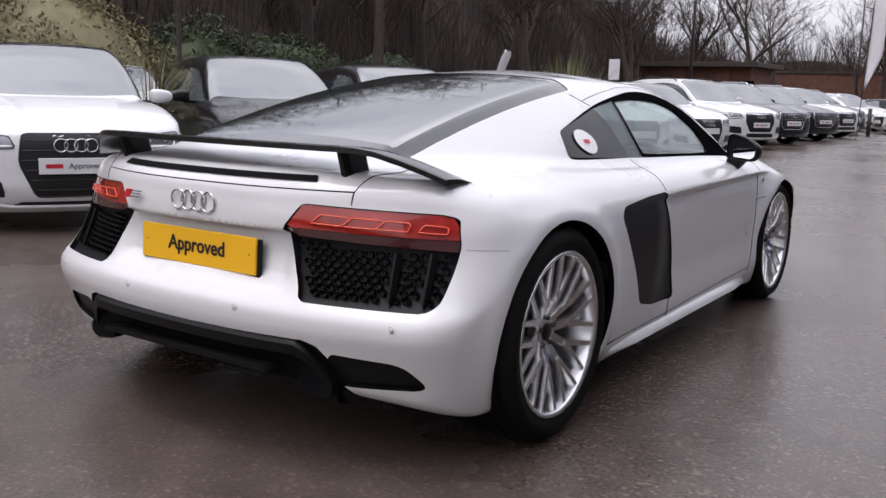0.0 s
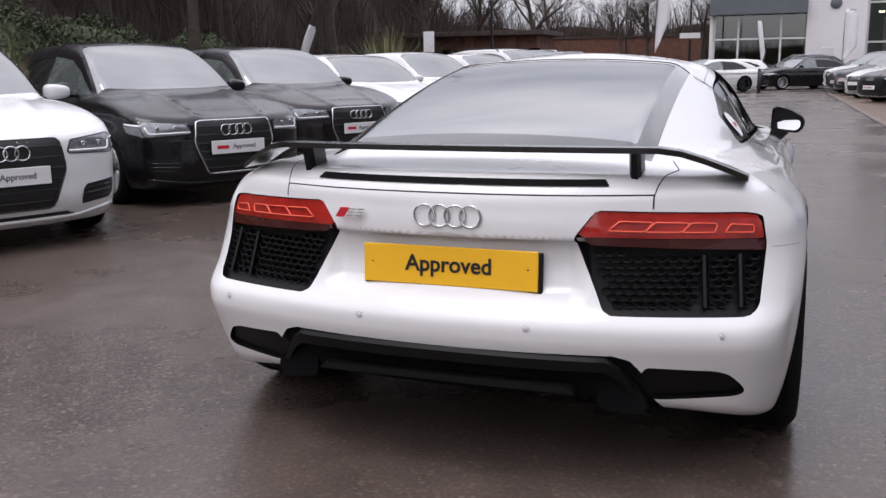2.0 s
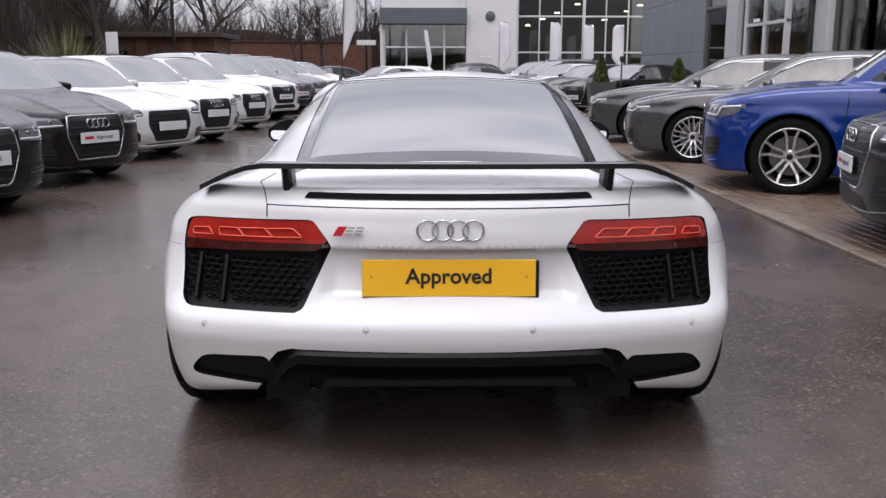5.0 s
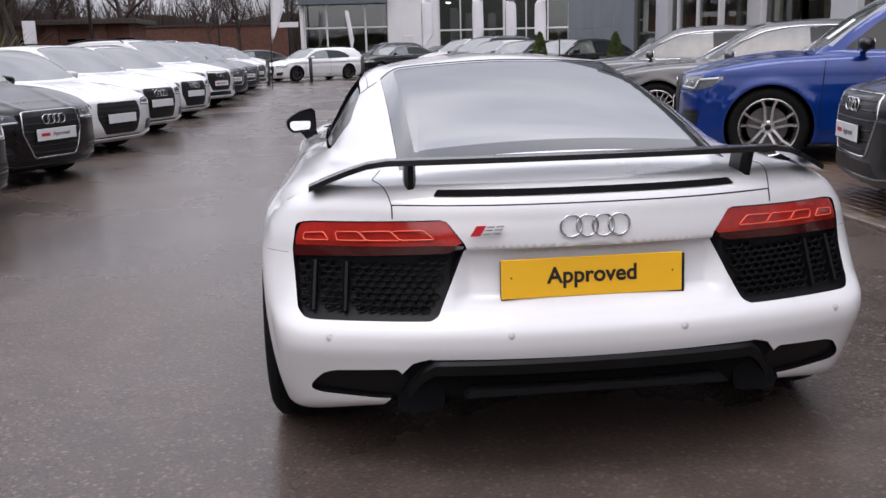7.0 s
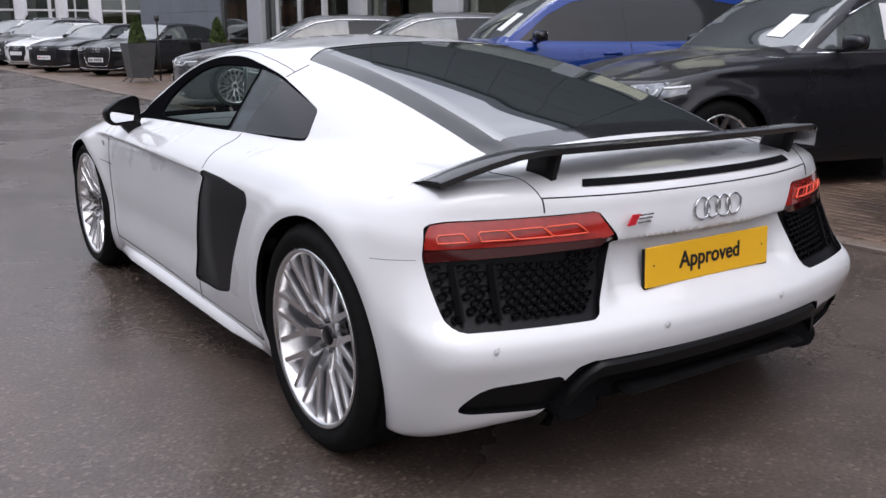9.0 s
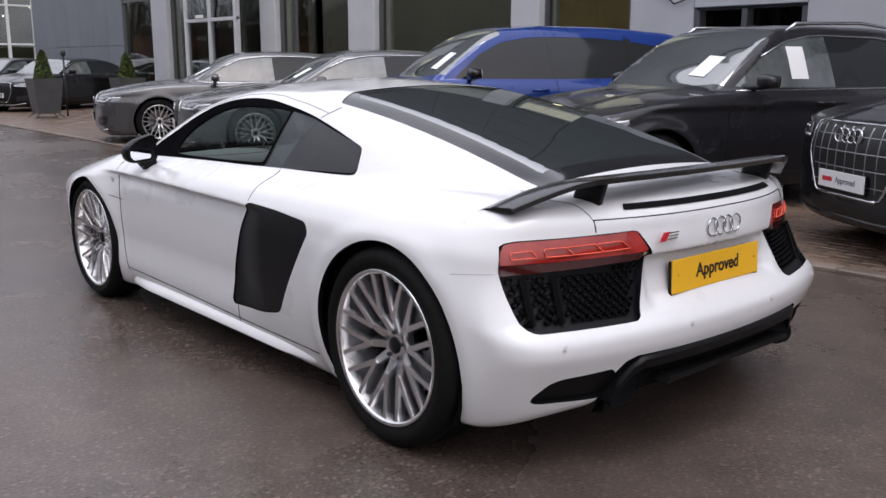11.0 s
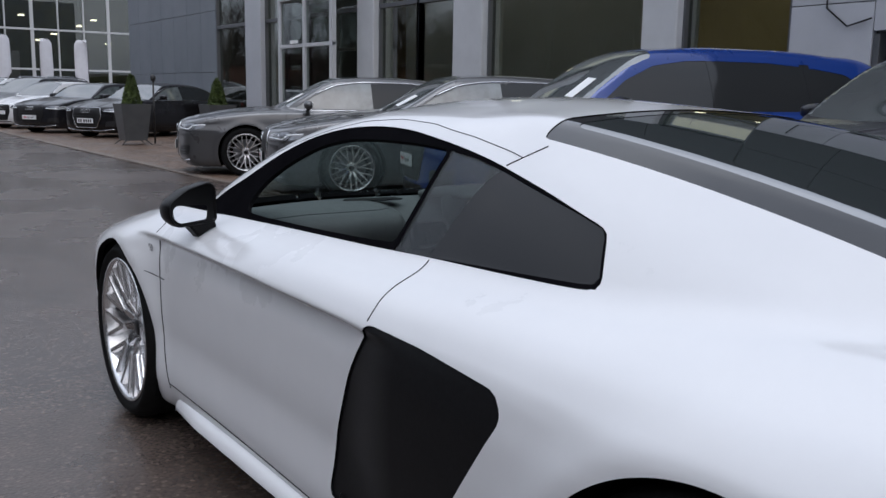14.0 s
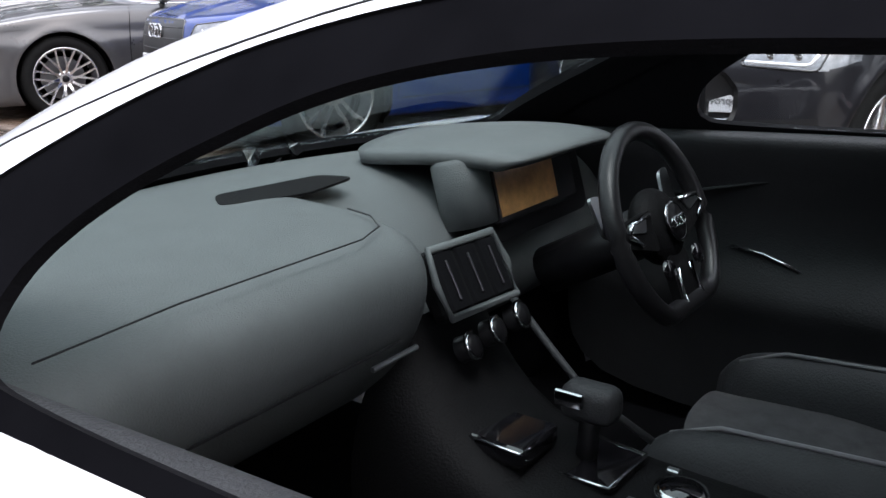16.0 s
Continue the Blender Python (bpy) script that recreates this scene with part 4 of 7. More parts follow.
    for i in range(-16, 17):
        u = i / 16
        x = u * 0.56
        e = max(0.0, (abs(x) - 0.46) / 0.10)
        y0 = -0.738 + 0.21 * abs(x) ** 2.4 + 0.05 * e
        zt = 0.392 - 0.14 * e ** 1.4
        rows.append([df.verts.new(p) for p in ((x, y0 + 0.06, zt), (x, y0 + 0.004, zt - 0.004), (x, y0 - 0.004, zt - 0.014), (x, y0 + 0.004, zt - 0.045), (x, y0 + 0.05, zt - 0.060))])
    for a, b in zip(rows, rows[1:]):
        for k in range(4):
            df.faces.new((a[k], b[k], b[k + 1], a[k + 1]))
    bmesh.ops.recalc_face_normals(df, faces=df.faces[:])
    dp = solidify(part("diffuser", df, M_BLKPLAS, car, "black rear diffuser", True, None, 40), 0.006)
    part("diffuser_blade", prism(rounded([(-0.36, 0.306), (0.36, 0.306), (0.38, 0.288), (-0.38, 0.288)], 0.006, 2), 0.10, "xz", -0.735), M_BLKPLAS, dp)
    for x in (-0.40, -0.20, 0.0, 0.20, 0.40):
        part("diffuser_fin", prism(rounded([(-0.645, 0.245), (-0.655, 0.33), (-0.35, 0.30), (-0.35, 0.20)], 0.02, 2), 0.010, "yz", x - 0.007), M_LINER, dp)
    for sx in (1, -1):
        part("diffuser_end", prism(rounded([(sx * 0.42, 0.345), (sx * 0.515, 0.335), (sx * 0.565, 0.25), (sx * 0.54, 0.222), (sx * 0.43, 0.228)], 0.02, 2), 0.10, "xz", -0.655), M_LINER, dp)
        part("exhaust_pipe", prism(rounded([(sx * 0.55, 0.285), (sx * 0.57, 0.335), (sx * 0.75, 0.325), (sx * 0.78, 0.29)], 0.015, 3), 0.03, "xz", -0.545), M_BLKPLAS, car)
    return car, bvh

hero, hero_bvh = hero_car()

# ---- the parked cars ----
M_CARGLASS = mat("car_glass", (0.06, 0.068, 0.07), rough=0.03, ior=3.3, noise_scale=1.5, noise_amt=0.3)
M_FRONTGLASS = mat("front_side_glass", (0.085, 0.10, 0.10), rough=0.03, ior=2.3, noise_scale=2.5, noise_amt=0.5)
M_SIDEGLASS = mat("side_glass", (0.016, 0.018, 0.020), rough=0.04, spec=0.5, ior=1.45)
M_GRILLE = mat("grille_black", (0.01, 0.01, 0.011), rough=0.4)
M_GREYBAR = mat("grille_grey", (0.30, 0.30, 0.31), rough=0.35, metal=0.8)
M_DRL = mat("running_light", (0.8, 0.82, 0.85), rough=0.2, coat=1.0)
M_ROOFBLK = paint("black_roof_paint", (0.008, 0.008, 0.009))


def car_shape(s):
    """The smooth solid of a parked car: front towards +y, rear axle at y = 0."""
    yr, yf, W, H, B = -s["ro"], s["wb"] + s["fo"], s["w"] / 2, s["h"], s["belt"]
    hc, hf, cy = s["hood_c"], s["hood_f"], s["cowl"]
    plan = table([yr, yr + 0.3, 0, s["wb"] * 0.5, s["wb"], yf - 0.35, yf], [W - 0.06, W - 0.015, W, W - 0.015, W, W - 0.03, W - 0.09])
    side = table([0.12, 0.2, 0.32, 0.5, 0.62, 0.72, B - 0.10, B - 0.02, B + 0.08], [-0.10, -0.05, -0.025, -0.012, 0.0, -0.004, -0.022, -0.06, -0.20])
    nose = table([0.12, 0.22, 0.32, 0.45, hf - 0.08, hf, hf + 0.08, 1.6], [yf - 0.16, yf - 0.05, yf - 0.005, yf, yf - 0.02, yf - 0.05, yf - 0.14, yf - 0.9])
    tail = table([0.12, 0.3, 0.5, B, B + 0.15, H], [yr + 0.12, yr + 0.01, yr, yr + 0.04, yr + 0.08, yr + 0.15])
    deck = table([yr, yr + 0.25, 0.2, cy - 0.3, cy, (cy + yf) / 2, yf - 0.15, yf], [s["tail_z"] - 0.02, s["tail_z"], B + 0.02, B + 0.03, hc, (hc + hf) / 2 + 0.035, hf + 0.012, hf - 0.03])
    roof = table(*s["roof"])
    gw = s["green"]
    green_w = table([yr, yr + 0.5, 0.6, s["wb"] * 0.6, cy - 0.3, cy + 0.2], [W - 0.20, W - 0.13, W - 0.095, W - 0.09, W - 0.115, W - 0.24])

    def f(x, y, z):
        ax = np.abs(x)
        flare = 0.014 * np.exp(-((np.hypot(y, z - s["rt"]) - s["rt"] - 0.05) / 0.045) ** 2) + 0.014 * np.exp(-((np.hypot(y - s["wb"], z - s["rt"]) - s["rt"] - 0.05) / 0.045) ** 2)
        crease = 0.012 * step(B - 0.13, B - 0.155, z) * step(B - 0.32, B - 0.2, z)
        sd = ax - plan(y) - side(z) - flare + crease
        ns = y - nose(z) + s.get("round", 0.30) * ax ** 2.6
        tl = tail(z) + 0.22 * ax ** 2.6 - y
        ridge = 0.022 * np.exp(-((ax - (0.30 + 0.15 * (1 - (y - cy) / (yf - cy)))) / 0.05) ** 2) * step(cy - 0.1, cy + 0.2, y)
        tp = z - (deck(y) - 0.055 * (ax / W) ** 3.5 + ridge * 0.6)
        lo = smax(smax(smax(sd, ns, 0.11), tl, 0.09), tp, 0.055)
        lo = smax(lo, s["floor"] - z, 0.03)
        gs = (ax - (green_w(y) - gw * (z - B) - 0.5 * np.maximum(z - B - 0.25, 0) ** 2)) * 0.9
        gr = (z - (roof(y) - 0.07 * (ax / W) ** 2)) * 0.85
        g = smax(smax(gs, gr, 0.06), B - 0.1 - z, 0.02)
        return smin(lo, g, 0.03)
    return f


def parked_car(name, s, body_paint, label, group, wheel_style="five", alloy=None, chrome=False, roof_paint=None, grille="slats", plate="dealer", detail=1.0, paper=False, rings=True):
    alloy = alloy or M_ALLOY
    f = car_shape(s)
    car = thing(name, label, "car", group)
    yr, yf, W, H, B, wb, rt = -s["ro"], s["wb"] + s["fo"], s["w"] / 2, s["h"], s["belt"], s["wb"], s["rt"]
    e = int(30 * detail)
    bm = grid_bmesh(solid_grid(f, 0.15, wb + 0.1, 0.55, e, int(60 * detail), int(64 * detail), 0.8, 2.6))
    sw, cy = s["side_win"], s["cowl"]
    roof = table(*s["roof"])
    on_side = lambda p: (lambda x, y, z: np.where((x > 0.3) & (z > 0.6), sdf_poly(y, z, p), 1.0))
    arch = lambda c: (lambda x, y, z: np.where(x > W - 0.4, np.hypot(y - c, z - rt) - rt - 0.035, 1.0))
    wtop, wbot = s["ws"]
    wind = lambda x, y, z: np.where(z > B - 0.12, smax(smax(x - (W - 0.30 + 0.16 * (y - wtop) / (wbot - wtop)), wtop - 0.10 * x * x - y, 0.02), y - (wbot - 0.22 * x * x), 0.02), 1.0)
    rtop, rbot = s["rs"]
    rear = lambda x, y, z: np.where(z > B - 0.02, smax(smax(x - (W - 0.30), y - rtop, 0.02), rbot - y, 0.02), 1.0)
    roofcut = lambda x, y, z: np.where(z > B + 0.2, B + 0.30 - z + 0.16 * np.maximum(y - wtop, 0), 1.0)
    sill = lambda x, y, z: np.where((x > W - 0.25) & (y > rt) & (y < wb - rt), z - s["floor"] - 0.09, 1.0)
    wins = [[(a, b) for a, b in w] for w in sw]
    posts = []
    for a_, b_ in zip(wins, wins[1:]):
        za, zb = (min(p[1] for p in a_) + max(p[1] for p in a_)) / 2, (min(p[1] for p in b_) + max(p[1] for p in b_)) / 2
        posts.append([min((p for p in a_ if p[1] < za), key=lambda p: p[0]), min((p for p in a_ if p[1] > za), key=lambda p: p[0]),
                      max((p for p in b_ if p[1] > zb), key=lambda p: p[0]), max((p for p in b_ if p[1] < zb), key=lambda p: p[0])])
    order = [("void", arch(0)), ("void", arch(wb))] + [("post%d" % i, on_side(w)) for i, w in enumerate(posts)] + [("win%d" % i, on_side(w)) for i, w in enumerate(wins)] + [("wind", wind), ("rear", rear), ("sill", sill)]
    if roof_paint:
        order.append(("roof", roofcut))
    for _, q in order:
        cut(bm, q)
    bmesh.ops.recalc_face_normals(bm, faces=bm.faces[:])
    far = max(bm.faces, key=lambda q: q.calc_center_median().x)
    if far.normal.x < 0:
        bmesh.ops.reverse_faces(bm, faces=bm.faces[:])
    region = np.full(len(bm.faces), "paint", dtype=object)
    for nm, q in reversed(order):
        region[face_vals(bm, q) < 0] = nm
    sets = {}
    for q, r in zip(bm.faces, region):
        sets.setdefault(r, []).append(q)
    V, F = take(bm.faces, 0, "both")
    bvh = BVHTree.FromPolygons([tuple(v) for v in V], F)
    shell("body", f, sets["paint"], "both", 0.0, 0.012, [body_paint, M_LINER], car)
    if roof_paint:
        shell("roof", f, sets["roof"], "both", 0.0, 0.012, [roof_paint, M_LINER], car, "black roof")
    if "sill" in sets:
        for side in (None, "left"):
            shell("sill_trim", f, sets["sill"], side, 0.002, 0.012, [s.get("sill_mat", body_paint), M_LINER], car)
    ws = shell("windscreen", f, sets["wind"], "both", -0.003, 0.004, [M_CARGLASS, M_LINER], car)
    if "rear" in sets:
        shell("rear_window", f, sets["rear"], "both", -0.003, 0.004, [M_CARGLASS, M_LINER], car)
    for side in (None, "left"):
        for i in range(len(wins)):
            if "win%d" % i in sets:
                g_ = M_FRONTGLASS if i == 0 and not s.get("privacy") else M_SIDEGLASS
                shell("side_window", f, sets["win%d" % i], side, -0.004, 0.004, [g_, M_LINER], car)
        for i in range(len(posts)):
            if "post%d" % i in sets:
                shell("door_post", f, sets["post%d" % i], side, -0.002, 0.006, [M_SIDEGLASS, M_LINER], car, "black door post")
    bm.free()

    for sx in (1, -1):
        w = "+x" if sx > 0 else "-x"
        for c in (0, wb):
            wl_ = bmesh.new()
            rows = []
            for i in range(13):
                a = math.radians(-30 + 240 * i / 12)
                rows.append([wl_.verts.new((sx * x, c + r * math.cos(a), rt + r * math.sin(a))) for x, r in ((W - 0.04, rt + 0.03), (W - 0.32, rt + 0.04), (W - 0.36, 0.03))])
            for p, q in zip(rows, rows[1:]):
                for k in range(2):
                    wl_.faces.new((p[k], p[k + 1], q[k + 1], q[k]))
            part("wheel_well", wl_, M_LINER, car, "", True)
            m = pose(sx * (W - 0.025 - s["tw"] / 2), c, rt, 0, 0, 0 if sx > 0 else 180)
            make_wheel(car, m, rt, s["tw"], s["rr"], wheel_style, alloy, 0.045)
        # door joints, handles, mirror
        d0, d1, d2 = s["doors"]
        for pts in ([(d0, B - 0.03), (d0 + 0.03, 0.6), (d0 + 0.02, s["floor"] + 0.12)], [(d1, B), (d1, 0.55), (d1, s["floor"] + 0.12)], [(d2, B - 0.03), (d2 + 0.02, rt + 0.38), (d2 + 0.26, s["floor"] + 0.30)],
                    [(d2 + 0.25, s["floor"] + 0.13), (d0, s["floor"] + 0.13)]):
            part("panel_joint", seam(bvh, pts, w, 0.004, 14), M_TRIM, car, "", True)
        for dy in (d1 + 0.12, d2 + 0.16):
            hp = [onto(bvh, (6 * sx, dy + t, B - 0.115), (-sx, 0, 0), 12, l) for t, l in ((0, 0.006), (0.03, 0.032), (0.17, 0.032), (0.20, 0.006))]
            if all(hp):
                part("door_handle", tube(hp, 0.012, 8), body_paint, car, "", True)
        mir = bmesh.new()
        bmesh.ops.create_uvsphere(mir, u_segments=18, v_segments=12, radius=1.0)
        for v in mir.verts:
            x, y, z = v.co
            sq = lambda q: math.copysign(abs(q) ** 0.65, q)
            v.co = Vector((sq(x) * 0.105, sq(y) * (0.080 if y > 0 else 0.040), sq(z) * 0.062 * (1.0 - 0.18 * sq(x) * sx)))
        mo = part("wing_mirror", mir, s.get("mirror_mat", body_paint), car, "", True, pose(sx * (W + 0.055), cy - 0.42, B + 0.075))
        part("mirror_glass", prism(rounded([(-0.085, -0.05), (0.085, -0.05), (0.085, 0.05), (-0.085, 0.05)], 0.03), 0.004, "xz", -0.048), M_MIRROR, mo)
        part("mirror_arm", box((-sx * 0.10, 0.01, -0.055), (0.14, 0.05, 0.035), 0.012), M_TRIM, mo)
        if chrome:
            line = [p for w_ in wins for p in w_ if p[1] > B + 0.03]
            line = sorted(line, key=lambda p: p[0])
            top = {}
            for a, b in line:
                if b > top.get(round(a, 1), 0):
                    top[round(a, 1)] = b
            pts = [(a, b + 0.012) for a, b in sorted(top.items())]
            part("chrome_trim", seam(bvh, pts, w, 0.009, 30), M_CHROME, car, "", True)
            ys = [p[0] for w_ in wins for p in w_]
            part("chrome_trim", seam(bvh, [(min(ys), B + 0.005), (max(ys), B - 0.005)], w, 0.008, 20), M_CHROME, car, "", True)
        if s.get("rails"):
            ra = [Vector((sx * (W - 0.30), y, roof(np.array([y]))[0] - 0.07 * ((W - 0.30) / W) ** 2 + dz)) for y, dz in ((wtop - 0.15, -0.02), (wtop - 0.25, 0.04), (rtop * 0.3 + wtop * 0.4, 0.045), (rtop + 0.35, 0.035), (rtop + 0.2, -0.02))]
            part("roof_rail", tube(ra, 0.016, 8), M_CHROME if chrome else s.get("rail_mat", M_TRIM), car, "", True)

    # front: grille with slats, frame, emblem, plate, lamps, lower intakes
    g = s["grille"]
    gp = rounded([(-g[0] * 0.72, g[2]), (-g[0], g[2] + (g[3] - g[2]) * 0.55), (-g[0] * 0.93, g[3]), (g[0] * 0.93, g[3]), (g[0], g[2] + (g[3] - g[2]) * 0.55), (g[0] * 0.72, g[2])], 0.03, 3)
    gr = part("grille", patch(bvh, gp, "+y", 0.004, step=0.04), M_GRILLE, car, "black radiator grille", True)
    part("grille_frame", seam(bvh, gp + gp[:1], "+y", 0.011 if chrome or s.get("gframe") else 0.007, 60), M_CHROME if chrome or s.get("gframe") else M_GLOSSBLK, gr, "", True)
    nbar = 6 if grille == "slats" else 9
    for i in range(nbar):
        if grille == "slats":
            z = g[2] + (g[3] - g[2]) * (i + 0.7) / (nbar + 0.4)
            hw = g[0] * (0.72 + 0.28 * min(1, (z - g[2]) / ((g[3] - g[2]) * 0.55))) * 0.94
            part("grille_bar", seam(bvh, [(-hw, z), (0, z), (hw, z)], "+y", 0.0075, 12), M_GRILLE, gr, "", True)
        else:
            x = -g[0] * 0.86 + 2 * g[0] * 0.86 * i / (nbar - 1)
            part("grille_bar", seam(bvh, [(x, g[2] + 0.05), (x, g[3] - 0.02)], "+y", 0.0075, 10), M_GREYBAR, gr, "", True)
    if grille != "slats":
        for k in range(4):
            z = g[2] + (g[3] - g[2]) * (k + 0.8) / 4.6
            part("grille_bar", seam(bvh, [(-g[0] * 0.8, z), (0, z), (g[0] * 0.8, z)], "+y", 0.0062, 12), M_GREYBAR, gr, "", True)
    c0 = onto(bvh, (0, 9, g[3] - 0.085), (0, -1, 0), 12, 0.012)
    if rings and c0:
        rings_mark(car, Matrix.Translation(c0), 0.046, 0.0065, M_CHROME)
    pz = s["plate_z"]
    p0 = onto(bvh, (0, 9, pz), (0, -1, 0), 12, 0.022)
    pl = part("number_plate", box((0, 0, 0), (0.52, 0.010, 0.115), 0.002), M_PLATEW, car, "white dealer plate" if plate == "dealer" else "white number plate", False, Matrix.Translation(p0))
    part("plate_holder", box((0, -0.011, -0.004), (0.53, 0.012, 0.128), 0.003), M_TRIM, pl)
    if plate == "dealer":
        part("plate_mark", box((0.155, 0.0055, 0.0), (0.115, 0.001, 0.030)), M_REDINK, pl)
        text_mesh("plate_text", "Approved", 0.056, M_GREYINK, pl, pose(-0.055, 0.0058, 0.0, 90, 0, 180))
    elif plate == "bars":
        for k in range(6):
            part("plate_bar", box((-0.19 + k * 0.072 + (0.03 if k > 3 else 0), 0.0055, 0), (0.045, 0.001, 0.07)), M_INK, pl)
    l = s["lamp"]
    for sx in (1, -1):
        lp = [(sx * a, b) for a, b in rounded([(l[0], l[2] + 0.03), (l[1] - 0.02, l[2] + 0.012), (l[1], l[3] - 0.02), (l[1] - 0.03, l[3]), (l[0] + 0.04, l[3] - 0.03)], 0.015, 2)]
        la = part("headlamp", patch(bvh, lp, "+y", 0.003, step=0.025), M_LAMPGLASS, car, "", True)
        part("lamp_trim", seam(bvh, lp + lp[:1], "+y", 0.006, 40), M_GLOSSBLK, la, "", True)
        part("running_light", seam(bvh, [(sx * (l[0] + 0.02), l[2] + 0.045), (sx * (l[1] - 0.05), l[2] + 0.035), (sx * (l[1] - 0.03), l[3] - 0.05)], "+y", 0.009, 14), M_DRL, la, "", True)
        for t in (0.35, 0.68):
            hp = onto(bvh, (sx * (l[0] + (l[1] - l[0]) * t), 9, (l[2] + l[3]) / 2 + 0.005), (0, -1, 0), 12, 0.001)
            if hp:
                db = bmesh.new()
                bmesh.ops.create_uvsphere(db, u_segments=12, v_segments=8, radius=0.024)
                for v in db.verts:
                    v.co.y *= 0.25
                part("lamp_lens", db, M_CHROME, la, "", True, Matrix.Translation(hp))
        yo = l[3] - l[2]
        sp_ = [(yf - 0.46, l[3] - 0.014), (yf - 0.22, l[3] - 0.03), (yf - 0.20, l[2] + 0.012), (yf - 0.38, l[2] + 0.025 + 0.2 * yo)]
        part("lamp_side", patch(bvh, sp_, "+x" if sx > 0 else "-x", 0.003, step=0.03), M_LAMPGLASS, la, "", True)
        part("lamp_strip", seam(bvh, [(yf - 0.42, l[3] - 0.027), (yf - 0.24, l[3] - 0.042)], "+x" if sx > 0 else "-x", 0.011, 8), M_DRL, la, "", True)
        q = s["fog"]
        fp = [(sx * a, b) for a, b in rounded([(q[0], q[2]), (q[1], q[2] + 0.02), (q[1] + 0.02, q[3]), (q[0] + 0.02, q[3] - 0.02)], 0.02, 2)]
        fg = part("air_intake", patch(bvh, fp, "+y", 0.004, step=0.04), M_GRILLE, car, "", True)
        for k in range(3):
            z = q[2] + 0.02 + (q[3] - q[2] - 0.05) * (k + 0.5) / 3
            part("intake_bar", seam(bvh, [(sx * (q[0] + 0.03), z), (sx * (q[1] - 0.01), z + 0.01)], "+y", 0.005, 8), M_GLOSSBLK if k != 0 else s.get("fog_mat", M_GLOSSBLK), fg, "", True)
        # tail lamp
        tp = [(sx * a, b) for a, b in rounded([(W - 0.42, B - 0.17), (W - 0.06, B - 0.18), (W - 0.04, B - 0.04), (W - 0.40, B - 0.03)], 0.02, 2)]
        part("tail_lamp", patch(bvh, tp, "-y", 0.003, step=0.04), M_REDLENS, car, "", True)
    lip = [(-W * 0.86, s["floor"] + 0.10), (-W * 0.5, s["floor"] + 0.055), (W * 0.5, s["floor"] + 0.055), (W * 0.86, s["floor"] + 0.10)]
    part("front_lip", seam(bvh, lip, "+y", 0.016, 24), s.get("lip_mat", body_paint), car, "", True)
    part("lower_intake", patch(bvh, rounded([(-W * 0.5, s["floor"] + 0.07), (W * 0.5, s["floor"] + 0.07), (W * 0.44, g[2] - 0.035), (-W * 0.44, g[2] - 0.035)], 0.02, 2), "+y", 0.003, step=0.05), M_GRILLE, car, "", True)
    if s.get("sheet"):
        part("price_sheet", patch(bvh, [(1.09, 1.15), (1.30, 1.15), (1.30, 1.43), (1.09, 1.43)], "-x", 0.002, step=0.05), M_PAPER, car, "white paper sheet in the door window")
    if paper:
        for x in ((-W * 0.45,) if paper == 1 else (-W * 0.45, W * 0.3)):
            pb = bmesh.new()
            c = [onto(bvh, (x + dx, wbot - 0.16 - dy, 6), (0, 0, -1), 12, 0.003) for dx, dy in ((-0.1, 0), (0.1, 0), (0.1, 0.24), (-0.1, 0.24))]
            if all(c):
                pb.faces.new([pb.verts.new(p) for p in c])
                part("price_sheet", pb, M_PAPER, ws, "white paper sheet behind the windscreen")
    return car


HATCH = dict(w=1.74, h=1.42, round=0.40, wb=2.47, fo=0.80, ro=0.70, belt=0.93, hood_c=0.985, hood_f=0.765, cowl=2.12, tail_z=0.96, floor=0.15, rt=0.315, tw=0.215, rr=0.225, green=0.42,
             roof=([-0.80, -0.66, -0.45, 0.0, 0.6, 1.1, 1.45, 1.9, 2.15, 2.45], [0.90, 1.13, 1.34, 1.43, 1.465, 1.46, 1.42, 1.16, 0.985, 0.82]),
             side_win=[[(1.95, 0.955), (1.62, 1.17), (1.35, 1.28), (1.0, 1.315), (0.86, 1.318), (0.82, 0.95), (1.2, 0.945)], [(0.76, 0.95), (0.80, 1.318), (0.3, 1.29), (0.08, 1.22), (0.14, 0.97)], [(0.06, 0.985), (0.0, 1.19), (-0.20, 1.13), (-0.34, 1.05)]],
             ws=(1.42, 2.14), rs=(-0.42, -0.70), doors=(2.02, 0.79, -0.02), grille=(0.385, 0, 0.28, 0.735), plate_z=0.505, lamp=(0.40, 0.78, 0.60, 0.745), fog=(0.48, 0.74, 0.28, 0.43))
COUPE = dict(HATCH, w=1.82, h=1.40, wb=2.70, fo=0.86, ro=0.85, belt=0.92, hood_c=0.94, hood_f=0.72, round=0.32, cowl=2.32, grille=(0.40, 0, 0.27, 0.665), plate_z=0.46, lamp=(0.46, 0.82, 0.58, 0.71), fog=(0.52, 0.80, 0.27, 0.42), rt=0.33, rr=0.24, tw=0.235,
             roof=([-0.95, -0.7, -0.3, 0.2, 0.8, 1.3, 1.65, 2.1, 2.35, 2.65], [0.90, 1.06, 1.23, 1.35, 1.40, 1.395, 1.35, 1.11, 0.95, 0.80]),
             side_win=[[(2.12, 0.945), (1.80, 1.14), (1.5, 1.25), (1.2, 1.295), (1.02, 1.30), (0.98, 0.94)], [(0.92, 0.94), (0.96, 1.30), (0.4, 1.265), (0.1, 1.17), (-0.16, 1.02), (-0.1, 0.96)]], ws=(1.60, 2.34), rs=(-0.1, -0.78), doors=(2.22, 0.95, 0.0))
